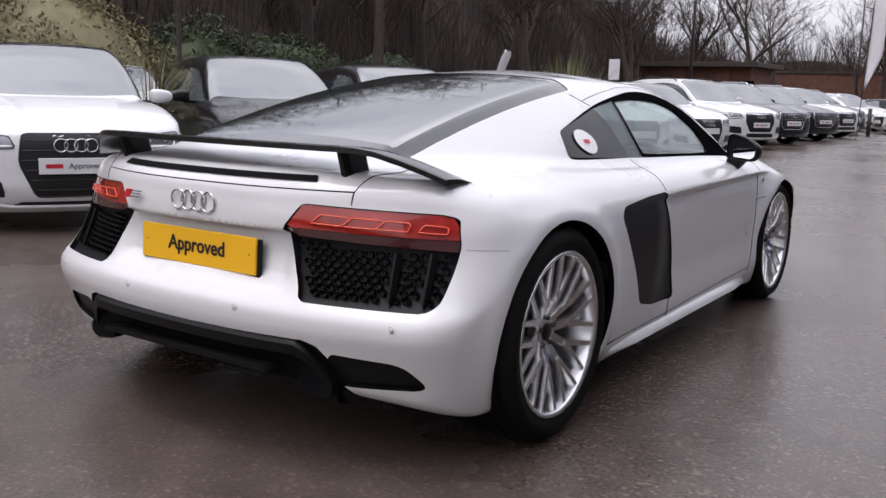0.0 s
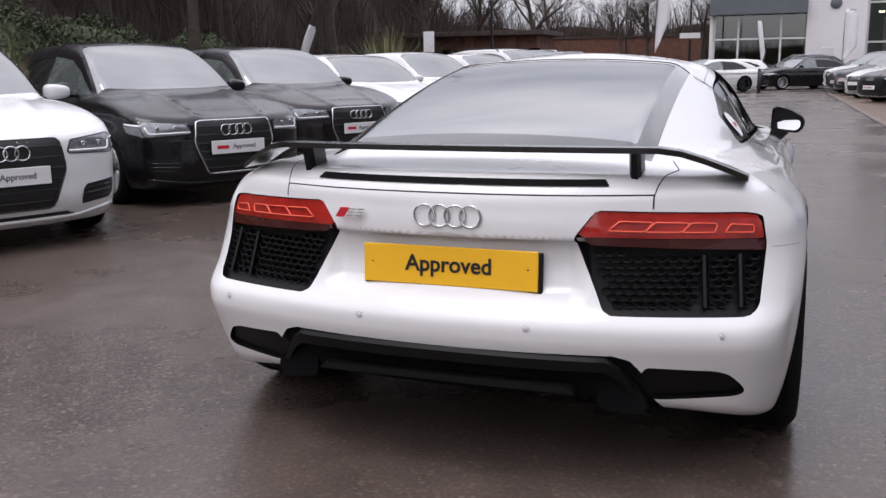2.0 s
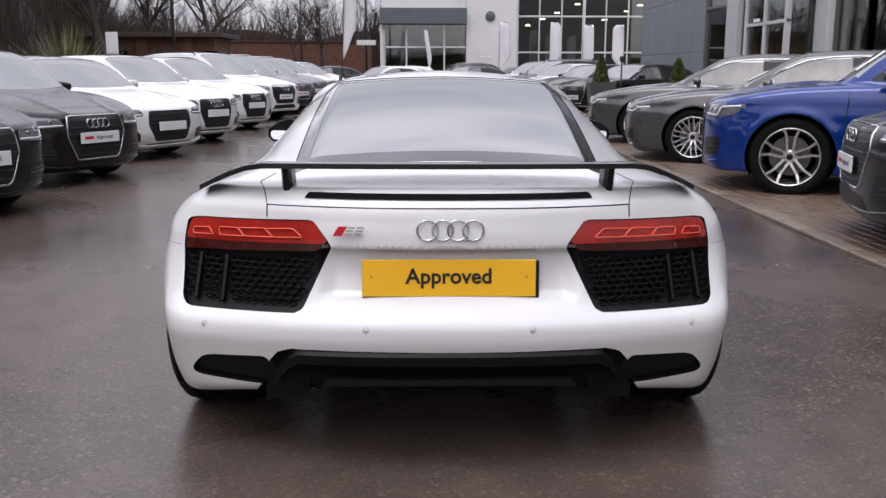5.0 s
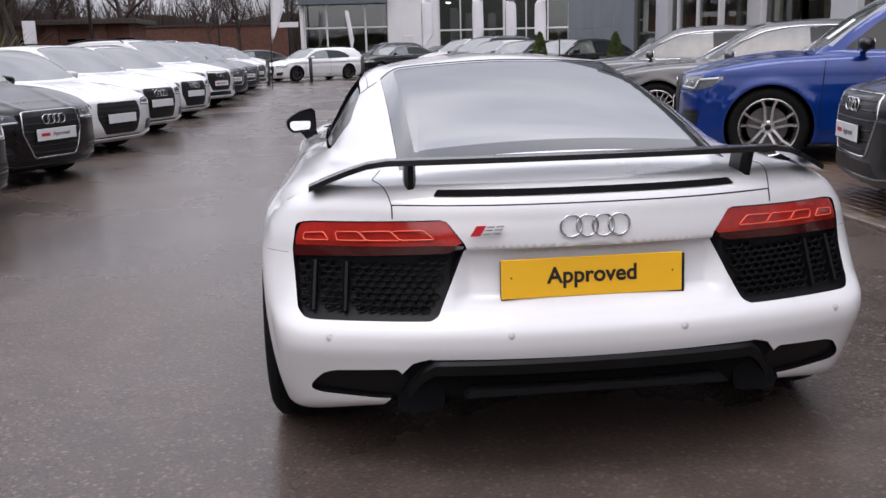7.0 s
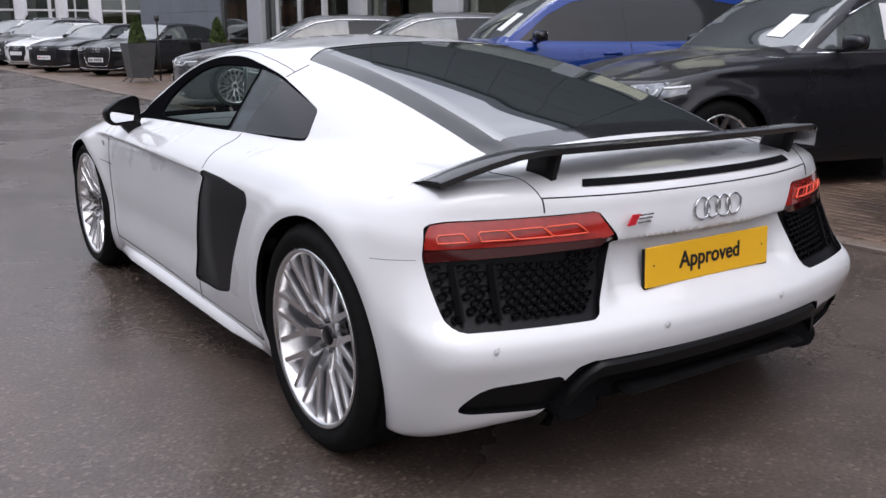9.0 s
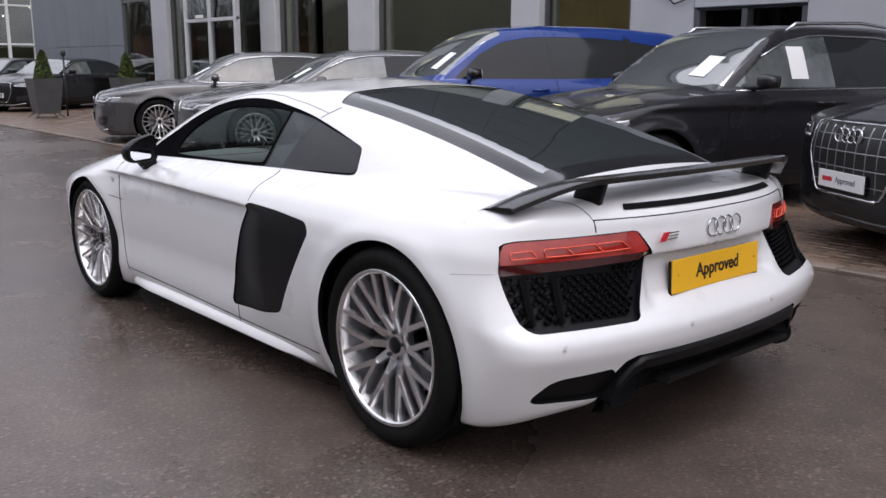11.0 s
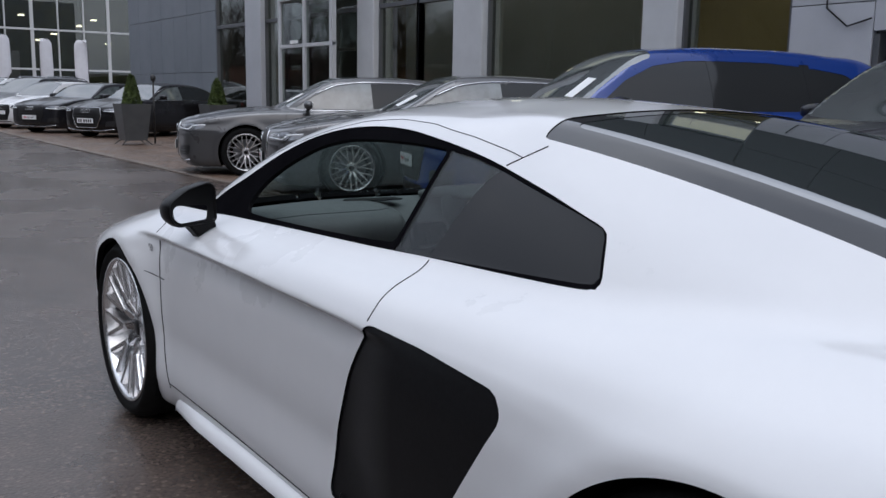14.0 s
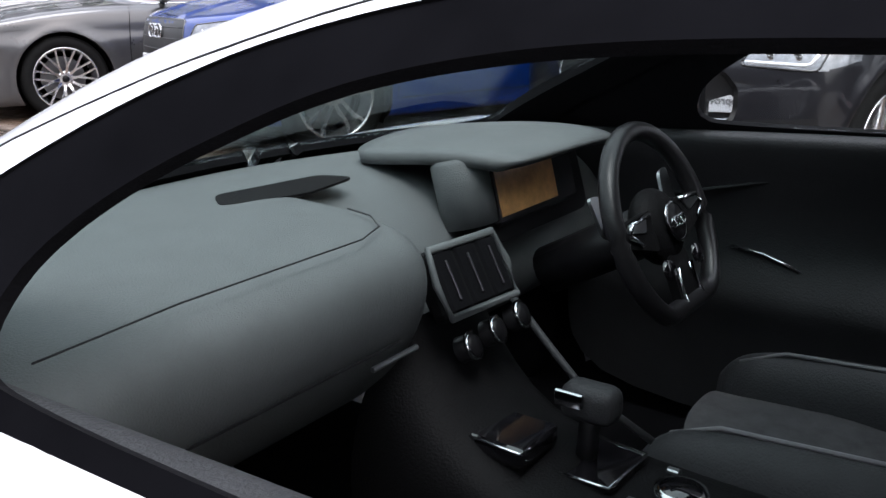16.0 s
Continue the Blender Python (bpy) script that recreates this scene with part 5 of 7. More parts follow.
SUV = dict(HATCH, round=0.28, w=1.90, h=1.64, wb=2.80, fo=0.88, ro=0.95, belt=1.06, hood_c=1.07, hood_f=0.86, cowl=2.42, tail_z=1.08, floor=0.22, rt=0.365, rr=0.262, tw=0.25, green=0.36, rails=True,
           roof=([-1.05, -0.90, -0.62, -0.1, 0.7, 1.3, 1.65, 2.1, 2.45, 2.75], [1.04, 1.24, 1.47, 1.60, 1.64, 1.63, 1.585, 1.32, 1.07, 0.92]),
           side_win=[[(2.20, 1.085), (1.88, 1.33), (1.6, 1.46), (1.3, 1.51), (1.04, 1.52), (1.02, 1.075)], [(0.96, 1.075), (0.98, 1.52), (0.4, 1.51), (0.10, 1.48), (0.06, 1.085)], [(0.0, 1.09), (0.04, 1.47), (-0.30, 1.41), (-0.62, 1.23), (-0.58, 1.13)]],
           ws=(1.62, 2.44), rs=(-0.62, -0.95), doors=(2.34, 1.0, -0.02), grille=(0.46, 0, 0.42, 0.85), plate_z=0.575, lamp=(0.52, 0.87, 0.70, 0.86), fog=(0.55, 0.84, 0.38, 0.55))
BIGSUV = dict(SUV, w=1.97, h=1.71, wb=2.99, fo=0.90, ro=1.10, belt=1.09, hood_c=1.11, hood_f=0.92, cowl=2.58, tail_z=1.10, rt=0.385, rr=0.285, tw=0.275, plate_z=0.60,
              roof=([-1.20, -1.05, -0.75, -0.2, 0.7, 1.4, 1.8, 2.25, 2.6, 2.9], [1.10, 1.42, 1.61, 1.69, 1.73, 1.715, 1.66, 1.38, 1.12, 0.98]),
              side_win=[[(2.34, 1.115), (2.02, 1.38), (1.72, 1.52), (1.4, 1.57), (1.16, 1.58), (1.14, 1.105)], [(1.07, 1.105), (1.09, 1.58), (0.5, 1.575), (0.12, 1.545), (0.08, 1.115)], [(0.02, 1.115), (0.06, 1.54), (-0.35, 1.48), (-0.74, 1.27), (-0.70, 1.16)]],
              ws=(1.76, 2.60), rs=(-0.74, -1.10), doors=(2.50, 1.10, -0.02), grille=(0.50, 0, 0.42, 0.90), lamp=(0.56, 0.90, 0.74, 0.90), fog=(0.58, 0.88, 0.36, 0.56))
SEDAN = dict(COUPE, lip_mat=M_CHROME, w=1.94, h=1.48, wb=3.00, fo=0.98, ro=1.18, belt=0.97, hood_c=1.0, hood_f=0.80, round=0.24, cowl=2.52, tail_z=0.99, floor=0.15, rt=0.36, rr=0.268, tw=0.26, green=0.40,
             roof=([-1.20, -0.9, -0.45, 0.1, 0.8, 1.35, 1.75, 2.2, 2.55, 2.85], [0.88, 1.00, 1.23, 1.415, 1.48, 1.475, 1.43, 1.19, 1.01, 0.86]),
             side_win=[[(2.30, 0.995), (1.98, 1.19), (1.68, 1.32), (1.4, 1.365), (1.16, 1.375), (1.14, 0.99)], [(1.07, 0.99), (1.09, 1.375), (0.6, 1.37), (0.2, 1.33), (0.14, 0.99)], [(0.08, 0.995), (0.13, 1.32), (-0.2, 1.22), (-0.52, 1.08), (-0.46, 1.01)]],
             ws=(1.72, 2.54), rs=(0.0, -0.72), doors=(2.42, 1.10, 0.02), grille=(0.47, 0, 0.28, 0.775), plate_z=0.45, lamp=(0.52, 0.92, 0.65, 0.775), fog=(0.58, 0.86, 0.30, 0.46))
SALOON = dict(SEDAN, w=1.84, h=1.42, wb=2.82, fo=0.88, ro=1.03, cowl=2.38, rt=0.335, rr=0.245, ws=(1.60, 2.40), doors=(2.28, 1.0, 0.0),
              roof=([-1.05, -0.8, -0.4, 0.1, 0.7, 1.25, 1.62, 2.05, 2.40, 2.7], [0.86, 0.98, 1.20, 1.36, 1.42, 1.415, 1.37, 1.14, 0.98, 0.83]),
              side_win=[[(2.16, 0.99), (1.85, 1.16), (1.55, 1.28), (1.28, 1.32), (1.06, 1.325), (1.04, 0.985)], [(0.98, 0.985), (1.0, 1.325), (0.5, 1.32), (0.12, 1.28), (0.06, 0.985)], [(0.0, 0.99), (0.05, 1.27), (-0.2, 1.18), (-0.42, 1.06), (-0.38, 1.0)]])


def nose_at(x, y, s, facing):
    """The pose of a car whose nose is at (x, y) and that faces a heading in degrees (0 is +y)."""
    a = radians(facing)
    d = Vector((-math.sin(a), math.cos(a), 0))
    o = Vector((x, y, 0)) - d * (s["wb"] + s["fo"])
    return pose(o.x, o.y, 0, 0, 0, facing)


def wheel_at(x, y, s, facing):
    """The pose of a car whose left front wheel's outer face stands at (x, y)."""
    m = Matrix.Rotation(radians(facing), 4, "Z")
    o = Vector((x, y, 0)) - m @ Vector((-(s["w"] / 2 - 0.03), s["wb"], 0))
    return pose(o.x, o.y, 0, 0, 0, facing)


LH, RH, FH = -117, 68, 120
ROW_L, ROW_R = "cars in the row facing the aisle", "cars parked in front of the showroom"
A_HATCH = dict(HATCH, sill_mat=M_WHITE)
c = parked_car("hatchback", A_HATCH, M_WHITE, "white small hatchback with black roof and black grille", ROW_L, "five", M_ALLOYD, roof_paint=M_ROOFBLK, detail=1.15)
c.matrix_world = nose_at(-3.72, 1.42, HATCH, LH)
c = parked_car("hatchback", dict(HATCH, gframe=True), M_BLACKP, "black small hatchback with chrome-framed grille", ROW_L, "v10", M_ALLOY, detail=1.15)
c.matrix_world = nose_at(-3.60, 3.88, HATCH, LH)
c = parked_car("hatchback", dict(HATCH, gframe=True, w=1.79, h=1.44), M_BROWNP, "dark brown hatchback with chrome-framed grille", ROW_L, "five", M_ALLOY)
c.matrix_world = nose_at(-3.58, 6.42, HATCH, LH)
wc = parked_car("coupe", COUPE, M_WHITE, "white low coupe with black grille", ROW_L, "five", M_ALLOYD, rings=False, plate="plain")
wc.matrix_world = nose_at(-3.58, 9.19, COUPE, LH)
wh = parked_car("hatchback", dict(HATCH, w=1.79), M_WHITE, "white hatchback with black grille", ROW_L, "five", M_ALLOYD, plate="plain")
wh.matrix_world = nose_at(-3.58, 11.92, HATCH, LH)
copy_thing(wh, nose_at(-3.58, 15.34, HATCH, LH))
ws_ = parked_car("suv", dict(SUV, w=1.84, rail_mat=M_TRIM), M_WHITE, "white compact suv with black grille", ROW_L, "five", M_ALLOYD)
ws_.matrix_world = nose_at(-3.55, 18.97, SUV, LH)
copy_thing(ws_, nose_at(-3.55, 29.2, SUV, LH))
gs = parked_car("suv", SUV, M_DGREYP, "dark grey suv with bright grille", ROW_L, "five", M_ALLOY, chrome=True, grille="upright")
gs.matrix_world = nose_at(-3.55, 22.03, SUV, LH)
copy_thing(gs, nose_at(-3.55, 25.84, SUV, LH))
tagged(copy_thing(wh, nose_at(-9.6, 6.3, HATCH, LH)), "white hatchback in the row behind", "car", "cars in the second row")
tagged(copy_thing(wc, nose_at(-9.6, 9.6, COUPE, LH)), "white coupe in the row behind", "car", "cars in the second row")
tagged(copy_thing(ws_, nose_at(-9.8, 3.0, SUV, LH)), "white suv in the row behind", "car", "cars in the second row")

suv_blue = parked_car("suv", dict(BIGSUV, rails=False, mirror_mat=M_BLACKP, privacy=True), M_BLUEP, "bright blue large suv with dark windows", ROW_R, "star5", M_ALLOY, paper=1, detail=1.2)
suv_blue.matrix_world = wheel_at(3.45, 5.42, BIGSUV, RH)
back = 0.27
LONGSUV = dict(SUV, rail_mat=M_CHROME, fo=0.72, ro=1.15, sheet=True, lamp=(0.55, 0.86, 0.73, 0.86), cowl=SUV["cowl"] - back, roof=([y - back for y in SUV["roof"][0]], SUV["roof"][1]), side_win=[[(y - back, z) for y, z in w] for w in SUV["side_win"]],
               ws=tuple(y - back for y in SUV["ws"]), rs=tuple(y - back for y in SUV["rs"]), doors=tuple(y - back for y in SUV["doors"]))
suv_grey = parked_car("suv", LONGSUV, M_DGREYP, "dark grey suv with bright window trim", ROW_R, "star5", M_ALLOY, chrome=True, paper=1, detail=1.2)
suv_grey.matrix_world = wheel_at(3.40, 2.03, LONGSUV, 75)
bk = parked_car("suv", dict(BIGSUV, plate_z=0.52, privacy=True), M_BLACKP, "black large suv with upright bright grille bars", ROW_R, "star5", M_ALLOY, chrome=True, grille="upright", paper=1)
bk.matrix_world = nose_at(3.23, 0.42, BIGSUV, 57)
saloon_large = parked_car("saloon", SEDAN, M_GREYP, "grey large saloon with chrome window trim", ROW_R, "y10", M_ALLOY, chrome=True, detail=1.2, paper=1)
saloon_large.matrix_world = wheel_at(3.37, 8.43, SEDAN, RH)
copy_thing(saloon_large, wheel_at(3.40, 11.52, SEDAN, RH))
saloon_black = parked_car("saloon", SALOON, M_BLACKP, "black saloon with bright grille", ROW_R, "v10", M_ALLOY, chrome=True, plate="bars")
saloon_black.matrix_world = nose_at(4.1, 23.0, SALOON, FH)
ag = parked_car("saloon", SALOON, M_DGREYP, "dark grey saloon with black grille", ROW_R, "five", M_ALLOY)
ag.matrix_world = nose_at(3.4, 26.0, SALOON, FH)
copy_thing(wh, nose_at(3.2, 29.2, HATCH, FH))
copy_thing(gs, nose_at(3.1, 32.4, SUV, FH))
copy_thing(ag, nose_at(3.0, 35.4, SALOON, FH))
copy_thing(ws_, nose_at(3.0, 38.4, SUV, FH))
wfar = parked_car("coupe", dict(COUPE, sill_mat=M_WHITE), M_WHITE, "white coupe parked across the aisle's end", ROW_L, "five", M_ALLOYD, detail=0.9)
FAR = "cars at the far end of the aisle"
wfar.matrix_world = pose(-0.9, 39.0, 0, 0, 0, 124)
tagged(wfar, group=FAR)
tagged(copy_thing(saloon_black, pose(3.0, 43.5, 0, 0, 0, 124)), group=FAR)
tagged(copy_thing(ag, pose(7.6, 46.0, 0, 0, 0, 124)), group=FAR)
for k, (o, x, y, r) in enumerate(((ag, -4.5, 47, 110), (wh, -0.5, 50, 110), (gs, 3.2, 52, 110), (saloon_black, 6.6, 54, 110), (ws_, -8.0, 46, -117), (wh, -7.0, 41, -117), (gs, -7.5, 36.0, -117))):
    tagged(copy_thing(o, pose(x, y, 0, 0, 0, r)), group=FAR)

# ---- the coupe's cabin ----
M_DASH = mat("dash_leather", (0.105, 0.116, 0.117), rough=0.55, noise_scale=14, noise_amt=0.08, bump=0.25, bump_scale=420, spec=0.5)
M_SOFT = mat("black_leather", (0.032, 0.033, 0.035), rough=0.5, spec=0.25, noise_scale=10, noise_amt=0.12, bump=0.2, bump_scale=260)
M_ALCAN = mat("alcantara", (0.060, 0.060, 0.062), rough=0.95, spec=0.2, noise_scale=30, noise_amt=0.2, bump=0.2, bump_scale=500)
# Black trim; on the console this darker leather has footwell shade in its colour.
M_CONS = mat("black_trim_and_console_shade", (0.0065, 0.0065, 0.007), rough=0.55, spec=0.10, noise_scale=10, noise_amt=0.15, bump=0.2, bump_scale=260)
M_SATIN = mat("satin_metal", (0.45, 0.47, 0.48), rough=0.28, metal=1.0)
M_SCREEN = mat("display", (0.02, 0.02, 0.022), rough=0.12, coat=1.0)
M_AMBER = mat("display_picture", (0.80, 0.42, 0.17), rough=0.25, coat=1.0, noise_scale=30, noise_amt=0.25)
M_STITCH = mat("grey_piping", (0.16, 0.16, 0.165), rough=0.6)
M_RIMLEA = mat("wheel_leather", (0.012, 0.012, 0.013), rough=0.28, spec=0.45, noise_scale=40, noise_amt=0.1, bump=0.1, bump_scale=300)


def swell(rows, name, mt, parent, label="", level=2, smooth=True):
    """A moulded sheet through rows of points, rounded off by subdivision, with thickness."""
    bm = bmesh.new()
    vs = [[bm.verts.new(p) for p in r] for r in rows]
    for a, b in zip(vs, vs[1:]):
        for k in range(len(a) - 1):
            bm.faces.new((a[k], a[k + 1], b[k + 1], b[k]))
    bmesh.ops.recalc_face_normals(bm, faces=bm.faces[:])
    ob = part(name, bm, mt, parent, label, True)
    sb = ob.modifiers.new("round", "SUBSURF")
    sb.levels = sb.render_levels = level
    return ob


cabin = hero
# dashboard: sections across the car, from the screen's foot over the top and down the face
rows = []
for x in (-0.74, -0.66, -0.5, -0.3, -0.16, -0.10):
    k = max(0.0, (abs(x) - 0.55) / 0.2)
    rows.append([(x, 2.62 - 0.5 * x * x, 0.775), (x, 2.40 - 0.25 * x * x, 0.805 - 0.01 * k), (x, 2.14, 0.812 - 0.012 * k), (x, 2.02 - 0.01 * (x + 0.4), 0.800 - 0.015 * k), (x, 1.975, 0.765 - 0.015 * k), (x, 1.975, 0.70), (x, 2.02, 0.61), (x, 2.10, 0.53), (x, 2.20, 0.47), (x, 2.36, 0.40)])
for x in (-0.06, 0.05, 0.2, 0.4, 0.6, 0.74):
    rows.append([(x, 2.62 - 0.5 * x * x, 0.775), (x, 2.42, 0.80), (x, 2.30, 0.79), (x, 2.22, 0.75), (x, 2.16, 0.70), (x, 2.14, 0.64), (x, 2.14, 0.58), (x, 2.16, 0.52), (x, 2.22, 0.47), (x, 2.36, 0.40)])
dash = swell(rows, "dashboard", M_DASH, cabin, "dark grey leather dashboard")
part("dash_joint", tube([(x, 2.012, 0.8065 - 0.01 * max(0.0, (abs(x) - 0.5) / 0.2)) for x in (-0.66, -0.60, -0.5, -0.3, -0.22)] + [(-0.165, 2.03, 0.8085), (-0.135, 2.07, 0.811), (-0.125, 2.12, 0.812)], 0.0012, 6), M_SOFT, dash, "", True)
part("speaker_grille", prism(rounded([(-0.20, 2.30), (-0.07, 2.25), (0.06, 2.27), (0.04, 2.33), (-0.16, 2.36)], 0.02, 3), 0.004, "xy", 0.8035), M_CONS, dash)
part("glovebox_joint", tube([(x, 1.972, 0.672) for x in (-0.64, -0.2)], 0.002, 6), M_TRIM, dash)
part("glovebox_badge", tube([(-0.26, 1.968, 0.655), (-0.17, 1.968, 0.655)], 0.004, 6), M_SATIN, dash)
vent = part("side_vent", revolve([(0, 0.012), (0.030, 0.012), (0.042, 0.016), (0.048, 0.008), (0.050, -0.03)], 28, "z"), M_CONS, dash, "round black side vent", True, pose(-0.665, 1.985, 0.705, 78, 0, -14))
for k in range(3):
    part("vent_slat", box((0, -0.018 + 0.018 * k, 0.012), (0.058 - 0.012 * abs(k - 1), 0.004, 0.006), 0.001), M_TRIM, vent)
for k in range(5):
    part("screen_vent_slat", tube([(-0.735, 2.15 + 0.022 * k, 0.822), (-0.675, 2.16 + 0.022 * k, 0.824)], 0.004, 6), M_TRIM, dash)
# instrument hood and display
hood = swell([[(0.17, 2.40, 0.81), (0.18, 2.22, 0.835), (0.20, 2.09, 0.834), (0.21, 2.07, 0.817)], [(0.30, 2.42, 0.83), (0.32, 2.2, 0.858), (0.33, 2.03, 0.852), (0.33, 2.02, 0.835)],
              [(0.50, 2.42, 0.83), (0.50, 2.2, 0.858), (0.49, 2.03, 0.852), (0.49, 2.02, 0.835)], [(0.68, 2.40, 0.80), (0.67, 2.22, 0.825), (0.64, 2.08, 0.822), (0.63, 2.07, 0.80)]], "instrument_hood", M_DASH, cabin, "leather instrument hood")
solidify(hood, 0.02)
disp = part("instrument_display", box((0, 0, 0), (0.30, 0.02, 0.125), 0.01), M_SCREEN, cabin, "", False, pose(0.40, 2.13, 0.757, -14))
part("display_picture", box((-0.035, -0.011, 0.005), (0.20, 0.002, 0.100), 0.0008), M_AMBER, disp, "amber picture on the display")
part("display_surround", prism(rounded([(-0.20, -0.09), (0.20, -0.09), (0.19, 0.08), (-0.17, 0.08)], 0.03), 0.03, "xz", 0.004), M_TRIM, disp)
# centre vents with three blades in a satin frame
cv = part("centre_vent", box((0, 0, 0), (0.155, 0.04, 0.104), 0.012, None, 2), M_CONS, cabin, "grey framed air vents", False, pose(-0.008, 2.004, 0.700, -30, 0, -6))
part("vent_frame", tube([(-0.076, -0.022, -0.050), (-0.080, -0.022, 0.0), (-0.070, -0.022, 0.050), (0.070, -0.022, 0.050), (0.078, -0.022, 0.0), (0.070, -0.022, -0.050)], 0.006, 8, True), M_DASH, cv, "", True)
for k in range(3):
    part("vent_opening", box((-0.048 + k * 0.048, -0.019, 0), (0.043, 0.010, 0.090), 0.004), M_LINER, cv)
    part("vent_blade", box((-0.048 + k * 0.048, -0.025, 0), (0.004, 0.005, 0.060), 0.001), M_ALLOYD, cv)
# climate knobs
for k in range(3):
    kn = part("climate_knob", revolve([(0, 0.03), (0.015, 0.029), (0.019, 0.024), (0.020, 0.0)], 24, "z"), M_TRIM, cabin, "black knob with bright ring", True, pose(-0.045 + k * 0.047, 1.985 - 0.012 * k, 0.602 + 0.012 * k, 62, 0, 14))
    part("knob_ring", revolve([(0.019, 0.026), (0.0225, 0.026), (0.0225, 0.020), (0.0195, 0.020)], 24, "z"), M_CHROME, kn, "", True)
# console with gear lever, gate, dial
con = swell([[(-0.16, 2.12, 0.30), (-0.16, 2.10, 0.50), (-0.13, 2.05, 0.66), (0.10, 2.02, 0.66), (0.14, 2.05, 0.50), (0.15, 2.10, 0.30)],
             [(-0.17, 1.95, 0.25), (-0.17, 1.93, 0.42), (-0.14, 1.92, 0.475), (0.10, 1.92, 0.475), (0.13, 1.93, 0.42), (0.14, 1.95, 0.25)],
             [(-0.17, 1.70, 0.22), (-0.17, 1.70, 0.40), (-0.14, 1.70, 0.435), (0.12, 1.70, 0.435), (0.15, 1.70, 0.40), (0.15, 1.70, 0.22)],
             [(-0.17, 1.25, 0.22), (-0.17, 1.25, 0.40), (-0.14, 1.25, 0.435), (0.12, 1.25, 0.435), (0.15, 1.25, 0.40), (0.15, 1.25, 0.22)]], "centre_console", M_CONS, cabin, "black leather centre console with footwell shade in its colour")
part("console_edge", tube([(0.105, 2.0, 0.65), (0.09, 1.92, 0.585), (0.075, 1.84, 0.525), (0.09, 1.74, 0.47)], 0.006, 8), M_SOFT, con, "", True)
sp_tray = part("switch_panel", box((-0.05, 1.895, 0.492), (0.105, 0.10, 0.030), 0.008, None, 2), M_GLOSSBLK, con)
part("panel_trim", tube([(-0.10, 1.95, 0.505), (-0.102, 1.85, 0.503), (-0.06, 1.842, 0.503)], 0.0025, 6), M_CHROME, sp_tray, "", True)
gate = part("gear_gate", prism(rounded([(-0.045, 1.74), (0.075, 1.74), (0.075, 1.87), (-0.045, 1.87)], 0.012), 0.006, "xy", 0.452), M_GLOSSBLK, con)
part("gate_trim", tube([(-0.045, 1.83, 0.458), (-0.045, 1.745, 0.458), (0.07, 1.74, 0.458), (0.075, 1.79, 0.458)], 0.003, 6), M_CHROME, gate, "", True)
gl = part("gear_lever", box((0.018, 1.805, 0.545), (0.052, 0.085, 0.055), 0.018, None, 3), M_SOFT, con, "black leather gear lever with bright trim", True)
part("lever_trim", box((-0.012, 1.825, 0.555), (0.006, 0.045, 0.024), 0.002), M_CHROME, gl)
part("lever_stalk", tube([(0.018, 1.81, 0.45), (0.018, 1.805, 0.54)], 0.016, 10), M_TRIM, gl, "", True)
dial = part("control_dial", revolve([(0, 0.018), (0.028, 0.018), (0.031, 0.014), (0.032, 0.0)], 32, "z"), M_GLOSSBLK, con, "round control dial with chrome ring", True, pose(0.012, 1.665, 0.440))
part("dial_ring", revolve([(0.029, 0.019), (0.036, 0.017), (0.038, 0.010), (0.037, 0.0), (0.031, 0.006)], 32, "z"), M_CHROME, dial, "", True)
for dx, dy in ((-0.03, 1.715), (0.075, 1.70)):
    part("console_button", box((dx, dy, 0.442), (0.012, 0.02, 0.008), 0.002), M_SATIN, con)
# steering wheel, flat at the bottom, with three spokes
ring = []
for i in range(48):
    a = 2 * math.pi * i / 48
    r = 0.168
    z = r * math.sin(a)
    ring.append((r * math.cos(a), 0, max(z, -0.140)))
sw = part("steering_wheel", tube(ring, 0.0170, 14, True), M_RIMLEA, cabin, "black leather steering wheel with flat bottom", True, pose(0.385, 1.862, 0.712, -24))
hb = bmesh.new()
bmesh.ops.create_uvsphere(hb, u_segments=24, v_segments=14, radius=1)
for v in hb.verts:
    v.co = Vector((v.co.x * 0.075, v.co.y * 0.035 + 0.012, v.co.z * 0.068))
part("airbag_cover", hb, M_CONS, sw, "", True)
part("emblem_ring", revolve([(0.031, 0.001), (0.0335, 0.003), (0.0355, 0.0)], 28, "z"), M_CHROME, sw, "", True, pose(0, -0.0245, 0, 90))
part("emblem_disc", revolve([(0, 0.003), (0.030, 0.002), (0.032, -0.004)], 28, "z"), M_TRIM, sw, "", True, pose(0, -0.0255, 0, 90))
rings_mark(sw, pose(0, -0.030, 0), 0.0085, 0.0016, M_CHROME)
